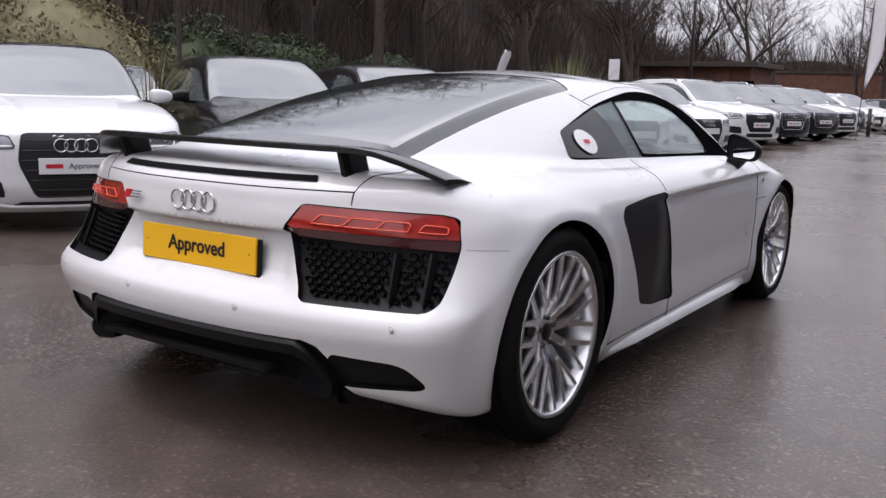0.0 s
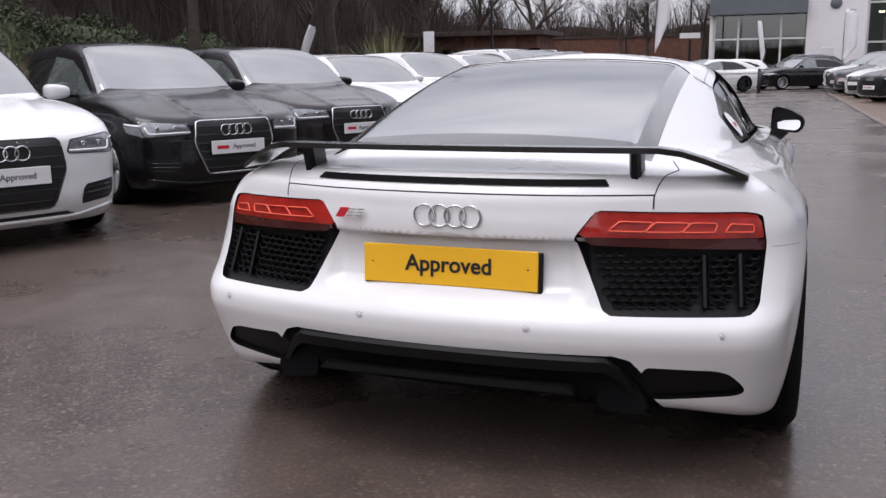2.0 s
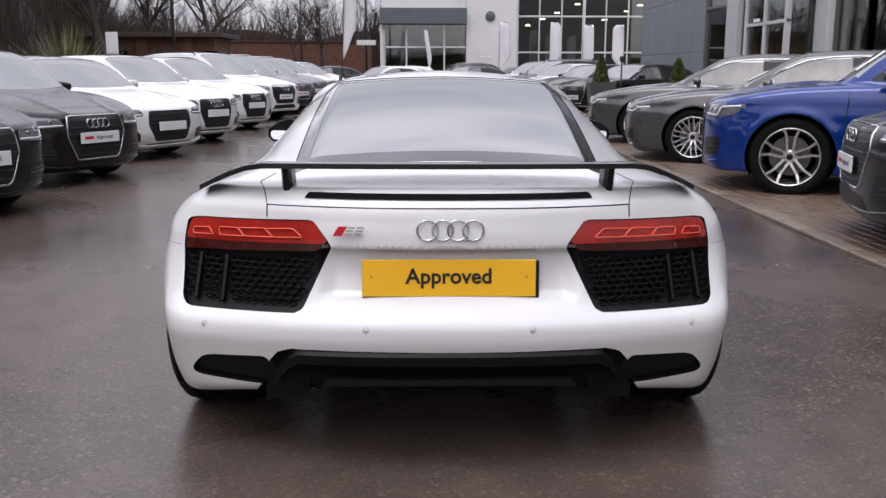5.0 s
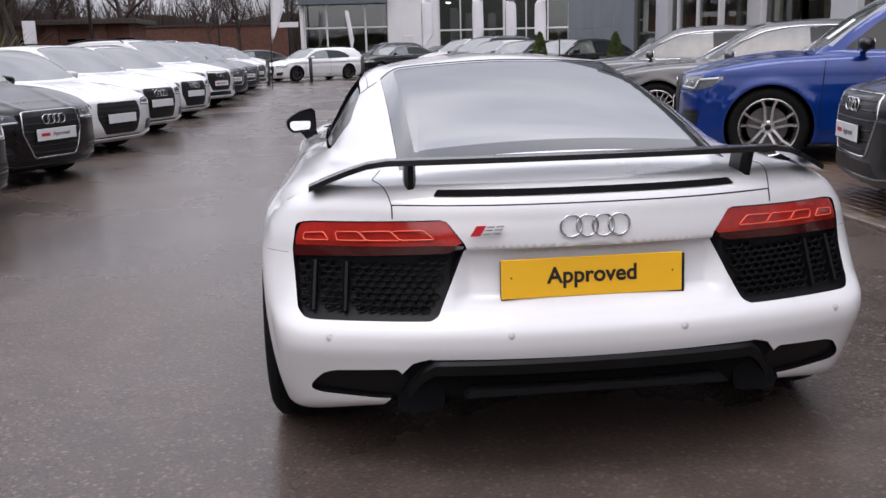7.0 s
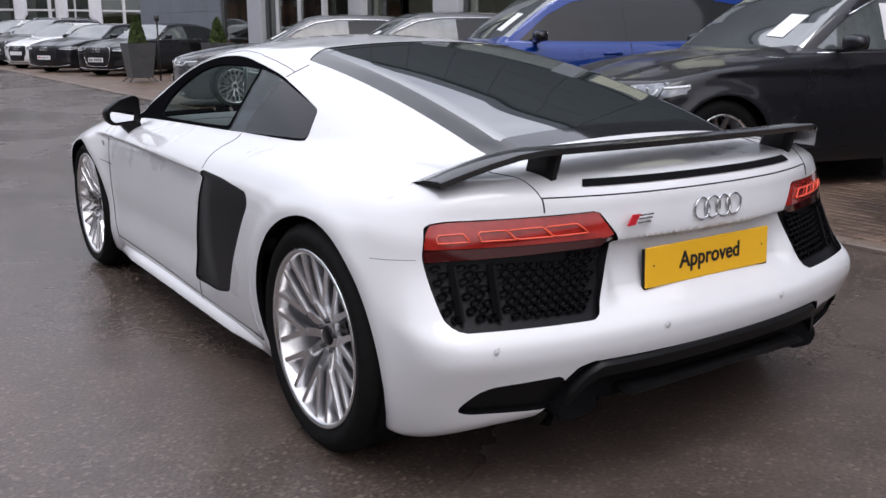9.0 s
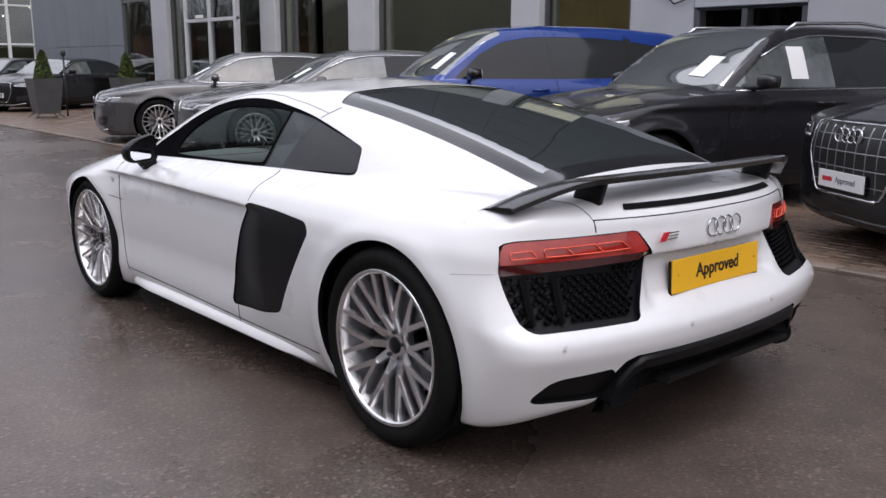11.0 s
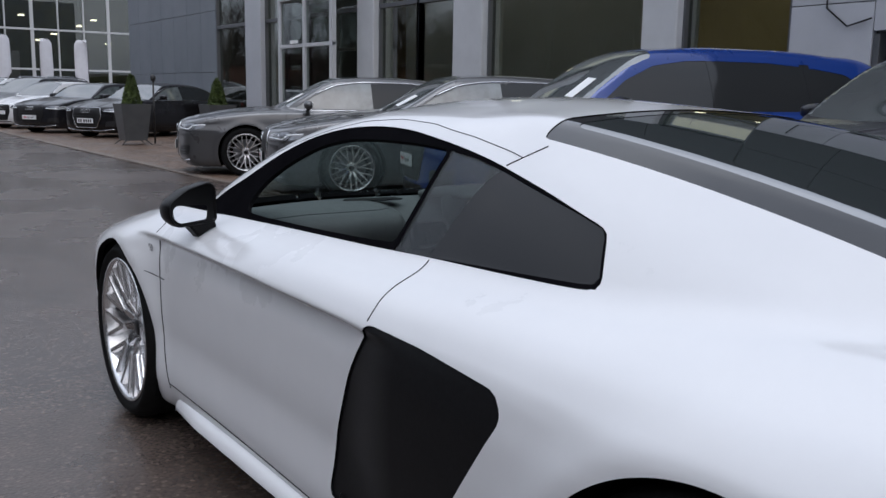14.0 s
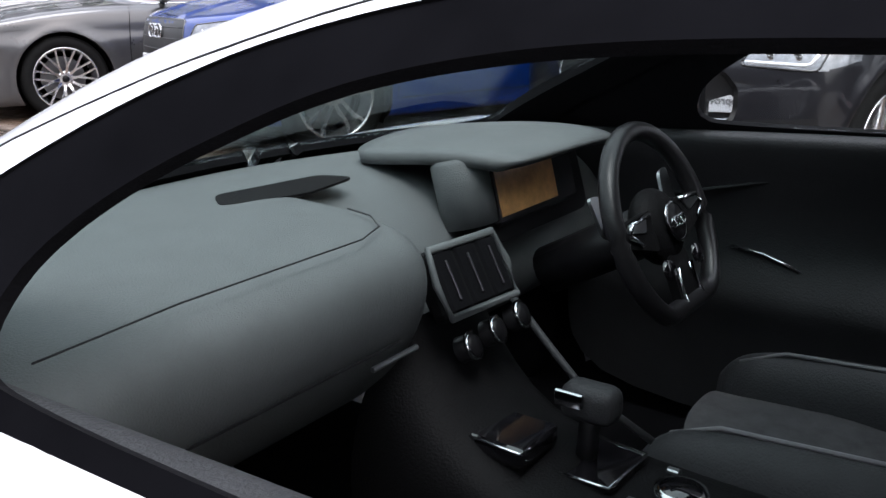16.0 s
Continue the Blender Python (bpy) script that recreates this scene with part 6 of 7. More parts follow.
for sx in (-1, 1):
    sp = part("spoke", prism(rounded([(sx * 0.05, 0.035), (sx * 0.165, 0.030), (sx * 0.17, -0.005), (sx * 0.06, -0.035)], 0.01), 0.018, "xz", -0.010), M_CONS, sw)
    part("spoke_face", prism(rounded([(sx * 0.078, 0.026), (sx * 0.142, 0.028), (sx * 0.150, 0.016), (sx * 0.092, 0.004)], 0.005), 0.004, "xz", -0.0135), M_SATIN, sp)
    part("spoke_trim", tube([(sx * 0.065, -0.014, 0.030), (sx * 0.135, -0.014, 0.026), (sx * 0.150, -0.014, 0.010), (sx * 0.120, -0.014, -0.012)], 0.0045, 6), M_MIRROR, sp, "", True)
    part("shift_paddle", prism(rounded([(sx * 0.09, 0.00), (sx * 0.15, 0.02), (sx * 0.155, 0.09), (sx * 0.12, 0.085)], 0.012), 0.006, "xz", 0.03), M_SATIN, sw)
    part("satellite_button", revolve([(0, 0.004), (0.017, 0.003), (0.019, -0.004)], 20, "z"), M_GLOSSBLK, sw, "", True, pose(sx * 0.062, -0.016, -0.070, 90))
lo = part("lower_spoke", prism(rounded([(-0.035, -0.05), (0.035, -0.05), (0.045, -0.148), (-0.045, -0.148)], 0.01), 0.016, "xz", -0.008), M_CONS, sw)
part("spoke_trim", tube([(-0.028, -0.011, -0.075), (-0.036, -0.011, -0.140), (0.036, -0.011, -0.140), (0.028, -0.011, -0.075)], 0.0055, 6), M_MIRROR, lo, "", True)
part("steering_column", tube([(0, 0.02, 0), (0, 0.25, -0.02)], 0.045, 16), M_TRIM, sw, "", True)
# door cards
for sx in (-1, 1):
    dc = swell([[(sx * 0.748, 2.25, 0.806), (sx * 0.750, 1.7, 0.832), (sx * 0.745, 1.1, 0.850)], [(sx * 0.715, 2.25, 0.806), (sx * 0.712, 1.7, 0.834), (sx * 0.708, 1.1, 0.852)], [(sx * 0.70, 2.25, 0.79), (sx * 0.698, 1.7, 0.815), (sx * 0.70, 1.1, 0.835)], [(sx * 0.735, 2.25, 0.75), (sx * 0.72, 1.7, 0.765), (sx * 0.73, 1.1, 0.78)], [(sx * 0.79, 2.25, 0.66), (sx * 0.80, 1.7, 0.64), (sx * 0.79, 1.1, 0.66)],
                [(sx * 0.80, 2.25, 0.55), (sx * 0.79, 1.7, 0.55), (sx * 0.78, 1.1, 0.58)], [(sx * 0.77, 2.25, 0.46), (sx * 0.71, 1.7, 0.475), (sx * 0.69, 1.1, 0.50)], [(sx * 0.79, 2.25, 0.40), (sx * 0.77, 1.7, 0.42), (sx * 0.76, 1.1, 0.43)],
                [(sx * 0.80, 2.25, 0.18), (sx * 0.79, 1.7, 0.18), (sx * 0.78, 1.1, 0.18)]], "door_card", M_SOFT, cabin, "black leather door card")
    part("door_lever", tube([(sx * 0.785, 1.87, 0.575), (sx * 0.775, 1.80, 0.572), (sx * 0.77, 1.74, 0.555), (sx * 0.775, 1.70, 0.530), (sx * 0.78, 1.76, 0.525)], 0.005, 8), M_CHROME, dc, "", True)
    part("card_crease", tube([(sx * 0.757, 2.05, 0.665), (sx * 0.748, 1.73, 0.745)], 0.004, 6), M_SOFT, dc, "", True)
# bucket seats: side bolsters round a softer middle, piping along the bolsters
for sx in (-1, 1):
    x0 = sx * 0.38
    st = swell([[(x0 - 0.11, 1.74, 0.30), (x0 - 0.11, 1.77, 0.405), (x0, 1.78, 0.41), (x0 + 0.11, 1.77, 0.405), (x0 + 0.11, 1.74, 0.30)],
                [(x0 - 0.15, 1.6, 0.385), (x0 - 0.12, 1.6, 0.40), (x0, 1.6, 0.395), (x0 + 0.12, 1.6, 0.40), (x0 + 0.15, 1.6, 0.385)],
                [(x0 - 0.16, 1.4, 0.36), (x0 - 0.12, 1.4, 0.37), (x0, 1.4, 0.365), (x0 + 0.12, 1.4, 0.37), (x0 + 0.16, 1.4, 0.36)],
                [(x0 - 0.16, 1.2, 0.36), (x0 - 0.12, 1.2, 0.36), (x0, 1.2, 0.36), (x0 + 0.12, 1.2, 0.36), (x0 + 0.16, 1.2, 0.36)]], "seat", M_ALCAN, cabin, "dark alcantara bucket seat")
    for sb in (-1, 1):
        prof = ((0.115, 0.34), (0.125, 0.425), (0.165, 0.462), (0.215, 0.455), (0.250, 0.40), (0.262, 0.28))
        swell([[(x0 + sb * (0.19 + (u - 0.19) * k), y, 0.30 + (v - 0.30) * h) for u, v in prof] for y, k, h in ((1.80, 0.35, 0.55), (1.77, 0.75, 0.86), (1.68, 1.0, 1.0), (1.5, 1.0, 1.06), (1.32, 1.0, 1.12), (1.18, 0.95, 1.3))],
              "seat_bolster", M_SOFT, st, "black leather side bolster")
        part("seat_piping", tube([(x0 + sb * 0.168, 1.76, 0.425), (x0 + sb * 0.172, 1.68, 0.458), (x0 + sb * 0.172, 1.5, 0.468), (x0 + sb * 0.172, 1.32, 0.478)], 0.004, 6), M_STITCH, st, "", True)
    swell([[(x0 - 0.26, 1.22, 0.36), (x0 - 0.15, 1.20, 0.36), (x0 + 0.15, 1.20, 0.36), (x0 + 0.26, 1.22, 0.36)], [(x0 - 0.28, 1.22, 0.60), (x0 - 0.15, 1.12, 0.60), (x0 + 0.15, 1.12, 0.60), (x0 + 0.28, 1.22, 0.60)],
           [(x0 - 0.25, 1.10, 0.84), (x0 - 0.15, 1.03, 0.84), (x0 + 0.15, 1.03, 0.84), (x0 + 0.25, 1.10, 0.84)], [(x0 - 0.12, 1.0, 1.0), (x0 - 0.1, 0.98, 1.02), (x0 + 0.1, 0.98, 1.02), (x0 + 0.12, 1.0, 1.0)]], "backrest", M_ALCAN, st)
part("bulkhead", box((0, 0.80, 0.58), (1.16, 0.04, 0.74), 0.01), M_LINER, cabin)
part("cabin_floor", box((0, 1.7, 0.16), (1.5, 1.7, 0.02)), M_LINER, cabin)
part("rear_view_mirror", box((0.02, 1.78, 1.09), (0.20, 0.02, 0.055), 0.012, None, 2), M_TRIM, cabin)
part("engine_cover", box((0, 0.25, 0.80), (0.7, 0.8, 0.10), 0.04, None, 2), M_TRIM, cabin)
part("display_shroud", revolve([(0.0, 0.062), (0.044, 0.060), (0.050, 0.052), (0.050, -0.06), (0.0, -0.06)], 28, "z"), M_DASH, cabin, "rounded grey end of the instrument hood", True, pose(0.228, 2.165, 0.762, -14))

# ---- ground ----
def asphalt():
    """Wet asphalt: worn and soaked patches, stone chips, a bumpy film of water."""
    m = mat("wet_asphalt", (0.062, 0.052, 0.048), rough=0.38, spec=0.5)
    n, l = m.node_tree.nodes, m.node_tree.links
    b = n["Principled BSDF"]
    tc = n.new("ShaderNodeTexCoord")

    def tex(kind, scale, detail=4):
        t = n.new(kind)
        t.inputs["Scale"].default_value = scale
        if kind == "ShaderNodeTexNoise":
            t.inputs["Detail"].default_value = detail
        l.new(tc.outputs["Object"], t.inputs["Vector"])
        return t

    def ramp(src, a, b_, lo, hi):
        r = n.new("ShaderNodeMapRange")
        r.inputs["From Min"].default_value, r.inputs["From Max"].default_value = a, b_
        r.inputs["To Min"].default_value, r.inputs["To Max"].default_value = lo, hi
        l.new(src, r.inputs["Value"])
        return r.outputs["Result"]

    def math_(op, a, b_):
        k = n.new("ShaderNodeMath")
        k.operation = op
        for i, v in enumerate((a, b_)):
            if isinstance(v, float):
                k.inputs[i].default_value = v
            else:
                l.new(v, k.inputs[i])
        return k.outputs[0]
    big, mid, fine = tex("ShaderNodeTexNoise", 0.45, 3), tex("ShaderNodeTexNoise", 5.0, 6), tex("ShaderNodeTexNoise", 75.0, 3)
    chips = tex("ShaderNodeTexVoronoi", 80.0)
    chip_lum = n.new("ShaderNodeSeparateColor")
    l.new(chips.outputs["Color"], chip_lum.inputs["Color"])
    bright = math_("POWER", chip_lum.outputs[0], 10.0)
    v = math_("MULTIPLY", ramp(big.outputs["Fac"], 0.3, 0.7, 0.75, 1.25), ramp(mid.outputs["Fac"], 0.3, 0.7, 0.8, 1.2))
    v = math_("MULTIPLY", v, ramp(fine.outputs["Fac"], 0.3, 0.7, 0.7, 1.3))
    v = math_("ADD", v, math_("MULTIPLY", bright, 1.1))
    hsv = n.new("ShaderNodeHueSaturation")
    hsv.inputs["Color"].default_value = (0.074, 0.057, 0.048, 1)
    l.new(v, hsv.inputs["Value"])
    l.new(hsv.outputs["Color"], b.inputs["Base Color"])
    l.new(math_("ADD", ramp(big.outputs["Fac"], 0.35, 0.65, 0.18, 0.34), ramp(mid.outputs["Fac"], 0.3, 0.7, -0.01, 0.02)), b.inputs["Roughness"])
    hgt = math_("ADD", math_("MULTIPLY", fine.outputs["Fac"], 0.7), math_("MULTIPLY", chips.outputs["Distance"], 0.5))
    bp = n.new("ShaderNodeBump")
    bp.inputs["Strength"].default_value, bp.inputs["Distance"].default_value = 0.21, 0.006
    l.new(hgt, bp.inputs["Height"])
    l.new(bp.outputs["Normal"], b.inputs["Normal"])
    return m


M_ASPH = asphalt()
gb = bmesh.new()
bmesh.ops.create_grid(gb, x_segments=60, y_segments=60, size=400)
tagged(part("ground", gb, M_ASPH), "wet dark asphalt of a car park", "ground", "", "structure")

# ---- block paving along the showroom, and its edging ----
M_BLOCK = mat("paving_block", (0.135, 0.092, 0.066), rough=0.42, noise_scale=3.0, noise_amt=0.35, rough_var=0.15, objrand=0.22, bump=0.3, bump_scale=120)
M_BLOCKS = mat("paving_blocks", (0.135, 0.092, 0.066), rough=0.42, noise_scale=1.5, noise_amt=0.35, rough_var=0.15, island=0.22, bump=0.3, bump_scale=120)
M_EDGE = mat("edging_block", (0.16, 0.125, 0.10), rough=0.45, noise_scale=3, noise_amt=0.3, objrand=0.2, bump=0.3, bump_scale=120)
PX0, PX1, PY0, PY1 = 2.88, 8.45, -9.0, 34.0
pav = tagged(part("pavement", box(((PX0 + 14) / 2, 12.5, 0.006), (14 - PX0, 60, 0.012)), mat("bedding_sand", (0.03, 0.026, 0.022), rough=0.9, noise_scale=6, noise_amt=0.3)), "wet brown block paving beside the asphalt", "pavement", "", "structure")


def block_mesh(name, lx, ly, h, ch):
    V = [(sx * lx / 2, sy * ly / 2, 0) for sx, sy in ((-1, -1), (1, -1), (1, 1), (-1, 1))] + [(sx * lx / 2, sy * ly / 2, h - ch) for sx, sy in ((-1, -1), (1, -1), (1, 1), (-1, 1))] + \
        [(sx * (lx / 2 - ch), sy * (ly / 2 - ch), h) for sx, sy in ((-1, -1), (1, -1), (1, 1), (-1, 1))]
    F = [(8, 9, 10, 11)] + [(k, (k + 1) % 4, 4 + (k + 1) % 4, 4 + k) for k in range(4)] + [(4 + k, 4 + (k + 1) % 4, 8 + (k + 1) % 4, 8 + k) for k in range(4)]
    me = bpy.data.meshes.new(name)
    me.from_pydata(V, [], F)
    return me, np.array(V), F


bme, BV, BF = block_mesh("paving_block", 0.094, 0.194, 0.016, 0.006)
bme.materials.append(M_BLOCK)
rng = random.Random(4)
sv, sf = [], []
nx = int((PX1 - PX0) / 0.1)
for i in range(nx):
    x = PX0 + 0.05 + 0.1 * i
    off = 0.1 * (i % 2)
    for j in range(int((PY1 - PY0) / 0.2)):
        y = PY0 + 0.1 + off + 0.2 * j
        z = 0.006 + rng.uniform(-0.002, 0.003)
        if x < 4.10 and 2.0 < y < 7.0:
            ob = new("paving_block", bme)
            ob.parent = pav
            ob.location = (x, y, z)
            ob.rotation_euler = (rng.uniform(-0.012, 0.012), rng.uniform(-0.012, 0.012), rng.uniform(-0.02, 0.02))
        else:
            n = len(sv) * 12
            sv.append(BV + (x, y, z))
            sf += [[q + n for q in f] for f in BF]
me = bpy.data.meshes.new("paving_blocks")
me.from_pydata(np.concatenate(sv).tolist(), [], sf)
tagged(link("paving_blocks", me, M_BLOCKS, pav, "", False), "", "", "", "stuff")
eme, _, _ = block_mesh("edging_block", 0.118, 0.392, 0.030, 0.01)
eme.materials.append(M_EDGE)
for j in range(112):
    ob = new("edging_block", eme)
    ob.parent = pav
    ob.location = (PX0 - 0.065, PY0 + 0.2 + 0.4 * j, 0.002)
    ob.rotation_euler = (rng.uniform(-0.006, 0.006), rng.uniform(-0.006, 0.006), rng.uniform(-0.01, 0.01))

# ---- the showroom ----
M_CLAD = mat("grey_cladding", (0.16, 0.175, 0.20), rough=0.45, noise_scale=1.2, noise_amt=0.08, objrand=0.06)
M_CLADL = mat("pale_cladding", (0.42, 0.43, 0.46), rough=0.45, noise_scale=1.2, noise_amt=0.06, objrand=0.05)
M_COLUMN = mat("pale_column", (0.50, 0.51, 0.53), rough=0.5, noise_scale=2, noise_amt=0.06)
M_FRAME = mat("grey_frame", (0.12, 0.125, 0.135), rough=0.35, metal=0.4)
M_FRAMEW = mat("white_frame", (0.6, 0.6, 0.6), rough=0.4)
M_SHOP = glass_mat("showroom_glass", (0.62, 0.66, 0.63), mixed=2.1)
# Olive brown puts the panes' tree reflections into the inner wall's colour.
M_INWALL = mat("wall_mirrored_olive", (0.30, 0.25, 0.14), rough=0.8, noise_scale=0.5, noise_amt=0.35)
M_INFLOOR = mat("showroom_floor", (0.25, 0.25, 0.24), rough=0.2)
M_LAMPW = mat("warm_lamp", (0.9, 0.85, 0.7), rough=0.5, emit=(1.0, 0.82, 0.55), emit_s=6.0)
FX = 8.6


def block(name, lo, hi, mt, label="", bevel=0.0, kind="structure", parent=None, cat="wall"):
    c = [(a + b) / 2 for a, b in zip(lo, hi)]
    ob = part(name, box(c, [b - a for a, b in zip(lo, hi)], bevel), mt, parent)
    if parent is None:
        tagged(ob, label, cat, "", kind)
    elif label:
        tagged(ob, label)
    return ob


bld = tagged(new("showroom_building"), "long grey showroom with glass front and pale columns", "building")
HT = 9.0
panels = lambda y0, y1, z0, z1, ny, nz, mt, x=FX: [block("cladding_panel", (x, y0 + (y1 - y0) * i / ny + 0.006, z0 + (z1 - z0) * k / nz + 0.006), (x + 0.10, y0 + (y1 - y0) * (i + 1) / ny - 0.006, z0 + (z1 - z0) * (k + 1) / nz - 0.006), mt, "", 0.004, "", bld) for i in range(ny) for k in range(nz)]
# solid end with dark blue-grey panels
block("wall", (FX + 0.1, 25.6, 0), (FX + 0.5, 34.1, HT), M_FRAME, "", 0, "", bld)
panels(25.6, 34.1, 0, HT, 7, 5, M_CLAD)
block("wall", (FX + 0.1, 33.7, 0), (20, 34.1, HT), M_CLAD, "", 0, "", bld)
# near end with pale panels and two windows
for y0, y1, z0, z1 in ((-25, 3.56, 0, HT), (3.56, 5.24, 0, 1.05), (3.56, 5.24, 2.02, HT), (5.24, 6.35, 0, HT)):
    block("wall", (FX + 0.1, y0, z0), (FX + 0.5, y1, z1), M_FRAME, "", 0, "", bld)
# Upper panels are out of view, dark only to darken the coupe's rear window reflection.
M_CLADD = mat("unseen_dark_cladding", (0.035, 0.036, 0.040), rough=0.4, noise_scale=1.2, noise_amt=0.08, objrand=0.06)
panels(-25, 3.56, 0, 3.6, 11, 3, M_CLADL)
panels(-25, 3.56, 3.6, HT, 11, 4, M_CLADD)
panels(3.56, 5.24, 2.05, 3.6, 1, 1, M_CLADL)
panels(3.56, 6.35, 3.6, HT, 2, 4, M_CLADD)
panels(3.56, 5.24, 0, 1.05, 1, 1, M_CLADL)
panels(5.24, 6.35, 0, 3.6, 1, 3, M_CLADL)
w = block("window", (FX + 0.2, 3.6, 1.05), (FX + 0.21, 5.2, 2.02), M_GLASSD, "dark office window", 0, "", bld)
for y in (3.56, 4.42, 5.16):
    block("window_bar", (FX + 0.02, y, 1.05), (FX + 0.2, y + 0.08, 2.02), M_FRAME, "", 0.005, "", w)
part("cable", tube([(FX - 0.03, 5.85, 3.4), (FX - 0.03, 5.84, 2.35), (FX - 0.04, 5.55, 2.12), (FX - 0.04, 5.25, 2.20)], 0.012, 6), M_TRIM, bld, "", True)
# glazed front: mullions, transoms, panes
edges = [25.6, 23.2, 22.2, 21.0, 19.8, 17.1, 16.4, 14.9, 13.5, 12.6, 8.76, 8.1, 6.35]
solid = {(23.2, 22.2): M_CLADL, (17.1, 16.4): M_COLUMN, (13.5, 12.6): M_COLUMN, (8.76, 8.1): M_COLUMN}
for a, b in zip(edges, edges[1:]):
    if (a, b) in solid:
        block("column", (FX - 0.12, b, 0), (FX + 0.4, a, 4.7), solid[(a, b)], "", 0.02, "", bld)
        continue
    for z0, z1 in ((0.12, 3.06), (3.14, 4.7)):
        pn = block("glass_pane", (FX + 0.10, b + 0.03, z0), (FX + 0.112, a - 0.03, z1), M_SHOP, "", 0, "", bld)
        pn.visible_shadow = False
    for y in (a, b):
        block("mullion", (FX + 0.02, y - 0.035, 0), (FX + 0.18, y + 0.035, 4.7), M_FRAME, "", 0.004, "", bld)
    for z in (0.06, 3.10):
        block("transom", (FX + 0.03, b, z - 0.045), (FX + 0.17, a, z + 0.045), M_FRAME, "", 0.004, "", bld)
# Added storey above the view, mirrored dark in the coupe's rear window.
block("unseen_upper_wall", (FX + 0.1, 6.35, 4.7), (FX + 0.5, 25.6, HT - 0.3), M_FRAME, "", 0, "", bld)
panels(6.35, 25.6, 4.72, HT - 0.3, 10, 3, M_CLADD, FX - 0.02)
block("parapet", (FX - 0.15, 6.35, HT - 0.3), (FX + 0.5, 25.6, HT + 0.2), M_CLAD, "", 0.01, "", bld)
# lobby standing out of the front
lob = block("lobby_frame", (FX - 0.75, 17.1, 3.36), (FX - 0.02, 19.8, 3.50), M_COLUMN, "", 0.01, "", bld)
for y in (17.16, 18.45, 19.74):
    block("lobby_post", (FX - 0.75, y - 0.06, 0), (FX - 0.63, y + 0.06, 4.7), M_COLUMN, "", 0.008, "", lob)
for z in (2.31, 4.6):
    block("lobby_rail", (FX - 0.74, 17.1, z - 0.04), (FX - 0.64, 19.8, z + 0.04), M_COLUMN, "", 0.006, "", lob)
for y in (17.22, 18.51):
    block("lobby_pane", (FX - 0.70, y, 0.1), (FX - 0.69, y + 1.17, 3.3), M_SHOP, "", 0, "", lob).visible_shadow = False
block("lobby_notice", (FX - 0.77, 18.7, 2.36), (FX - 0.76, 19.1, 2.44), M_PAPER, "", 0, "", lob)
# inside
# Added area lamp without a fixture, brightens the hall on behalf of the pendants.
hall = bpy.data.lights.new("hall_fill", "AREA")
hall.shape, hall.size, hall.size_y, hall.energy, hall.color = "RECTANGLE", 7.0, 16.0, 420.0, (1.0, 0.86, 0.64)
new("hall_fill", hall).matrix_world = pose(14.0, 15.0, 6.4)
block("showroom_floor", (FX + 0.2, 6.4, -0.02), (20, 33.6, 0.02), M_INFLOOR, "pale polished showroom floor", cat="floor")
block("wall_inner_back", (19.6, -5, 0), (20, 33.7, HT), M_INWALL, "inner showroom wall coloured like the olive tree reflections in the panes")
block("wall_inner_side", (FX + 0.5, 6.1, 0), (20, 6.4, HT), M_INWALL, "inner showroom wall coloured like the olive tree reflections in the panes")
block("wall_inner_mid", (13.0, 12.9, 0), (13.3, 22.0, HT), M_CLADL, "pale inner partition wall")
block("ceiling", (FX + 0.1, -25, HT - 0.3), (20, 34.1, HT - 0.1), M_CLADL, "pale showroom ceiling", cat="ceiling")
for x, y, z in ((11.5, 15.4, 3.9), (11.5, 10.9, 3.9), (12.5, 8.9, 3.8), (11.0, 21.5, 4.0), (13.5, 7.4, 3.6), (14.5, 12.0, 4.2)):
    lamp = thing("pendant_lamp", "small warm pendant lamp hanging in the showroom", "lamp", "pendant lamps in the showroom", pose(x, y, z))
    part("shade", revolve([(0.05, 0.12), (0.09, 0.1), (0.16, -0.1), (0.15, -0.1), (0.08, 0.09)], 20, "z"), M_LAMPW, lamp, "", True)
    part("cord", tube([(0, 0, 0.1), (0, 0, HT - 0.3 - z)], 0.008, 6), M_TRIM, lamp)

# ---- trees, hedges, woods ----
M_BARK = mat("bark", (0.055, 0.042, 0.036), rough=0.9, noise_scale=6, noise_amt=0.35, bump=0.5, bump_scale=40)
M_TWIG = mat("brown_twigs", (0.044, 0.030, 0.024), rough=0.9, noise_scale=0.8, noise_amt=0.4, island=0.35)
M_LEAFO = mat("olive_leaves", (0.150, 0.130, 0.062), rough=0.6, noise_scale=1.2, noise_amt=0.35, island=0.45)
M_LEAFD = mat("dark_leaves", (0.045, 0.060, 0.024), rough=0.6, noise_scale=1.2, noise_amt=0.35, island=0.5)
M_SPIKE = mat("sword_leaves", (0.13, 0.14, 0.055), rough=0.5, noise_scale=2, noise_amt=0.3, island=0.4)
M_STRAW = mat("dry_stems", (0.25, 0.20, 0.13), rough=0.8, island=0.3, noise_scale=3, noise_amt=0.2)
M_EARTH = mat("leaf_litter", (0.034, 0.024, 0.020), rough=1.0, noise_scale=0.7, noise_amt=0.5, bump=0.8, bump_scale=6)


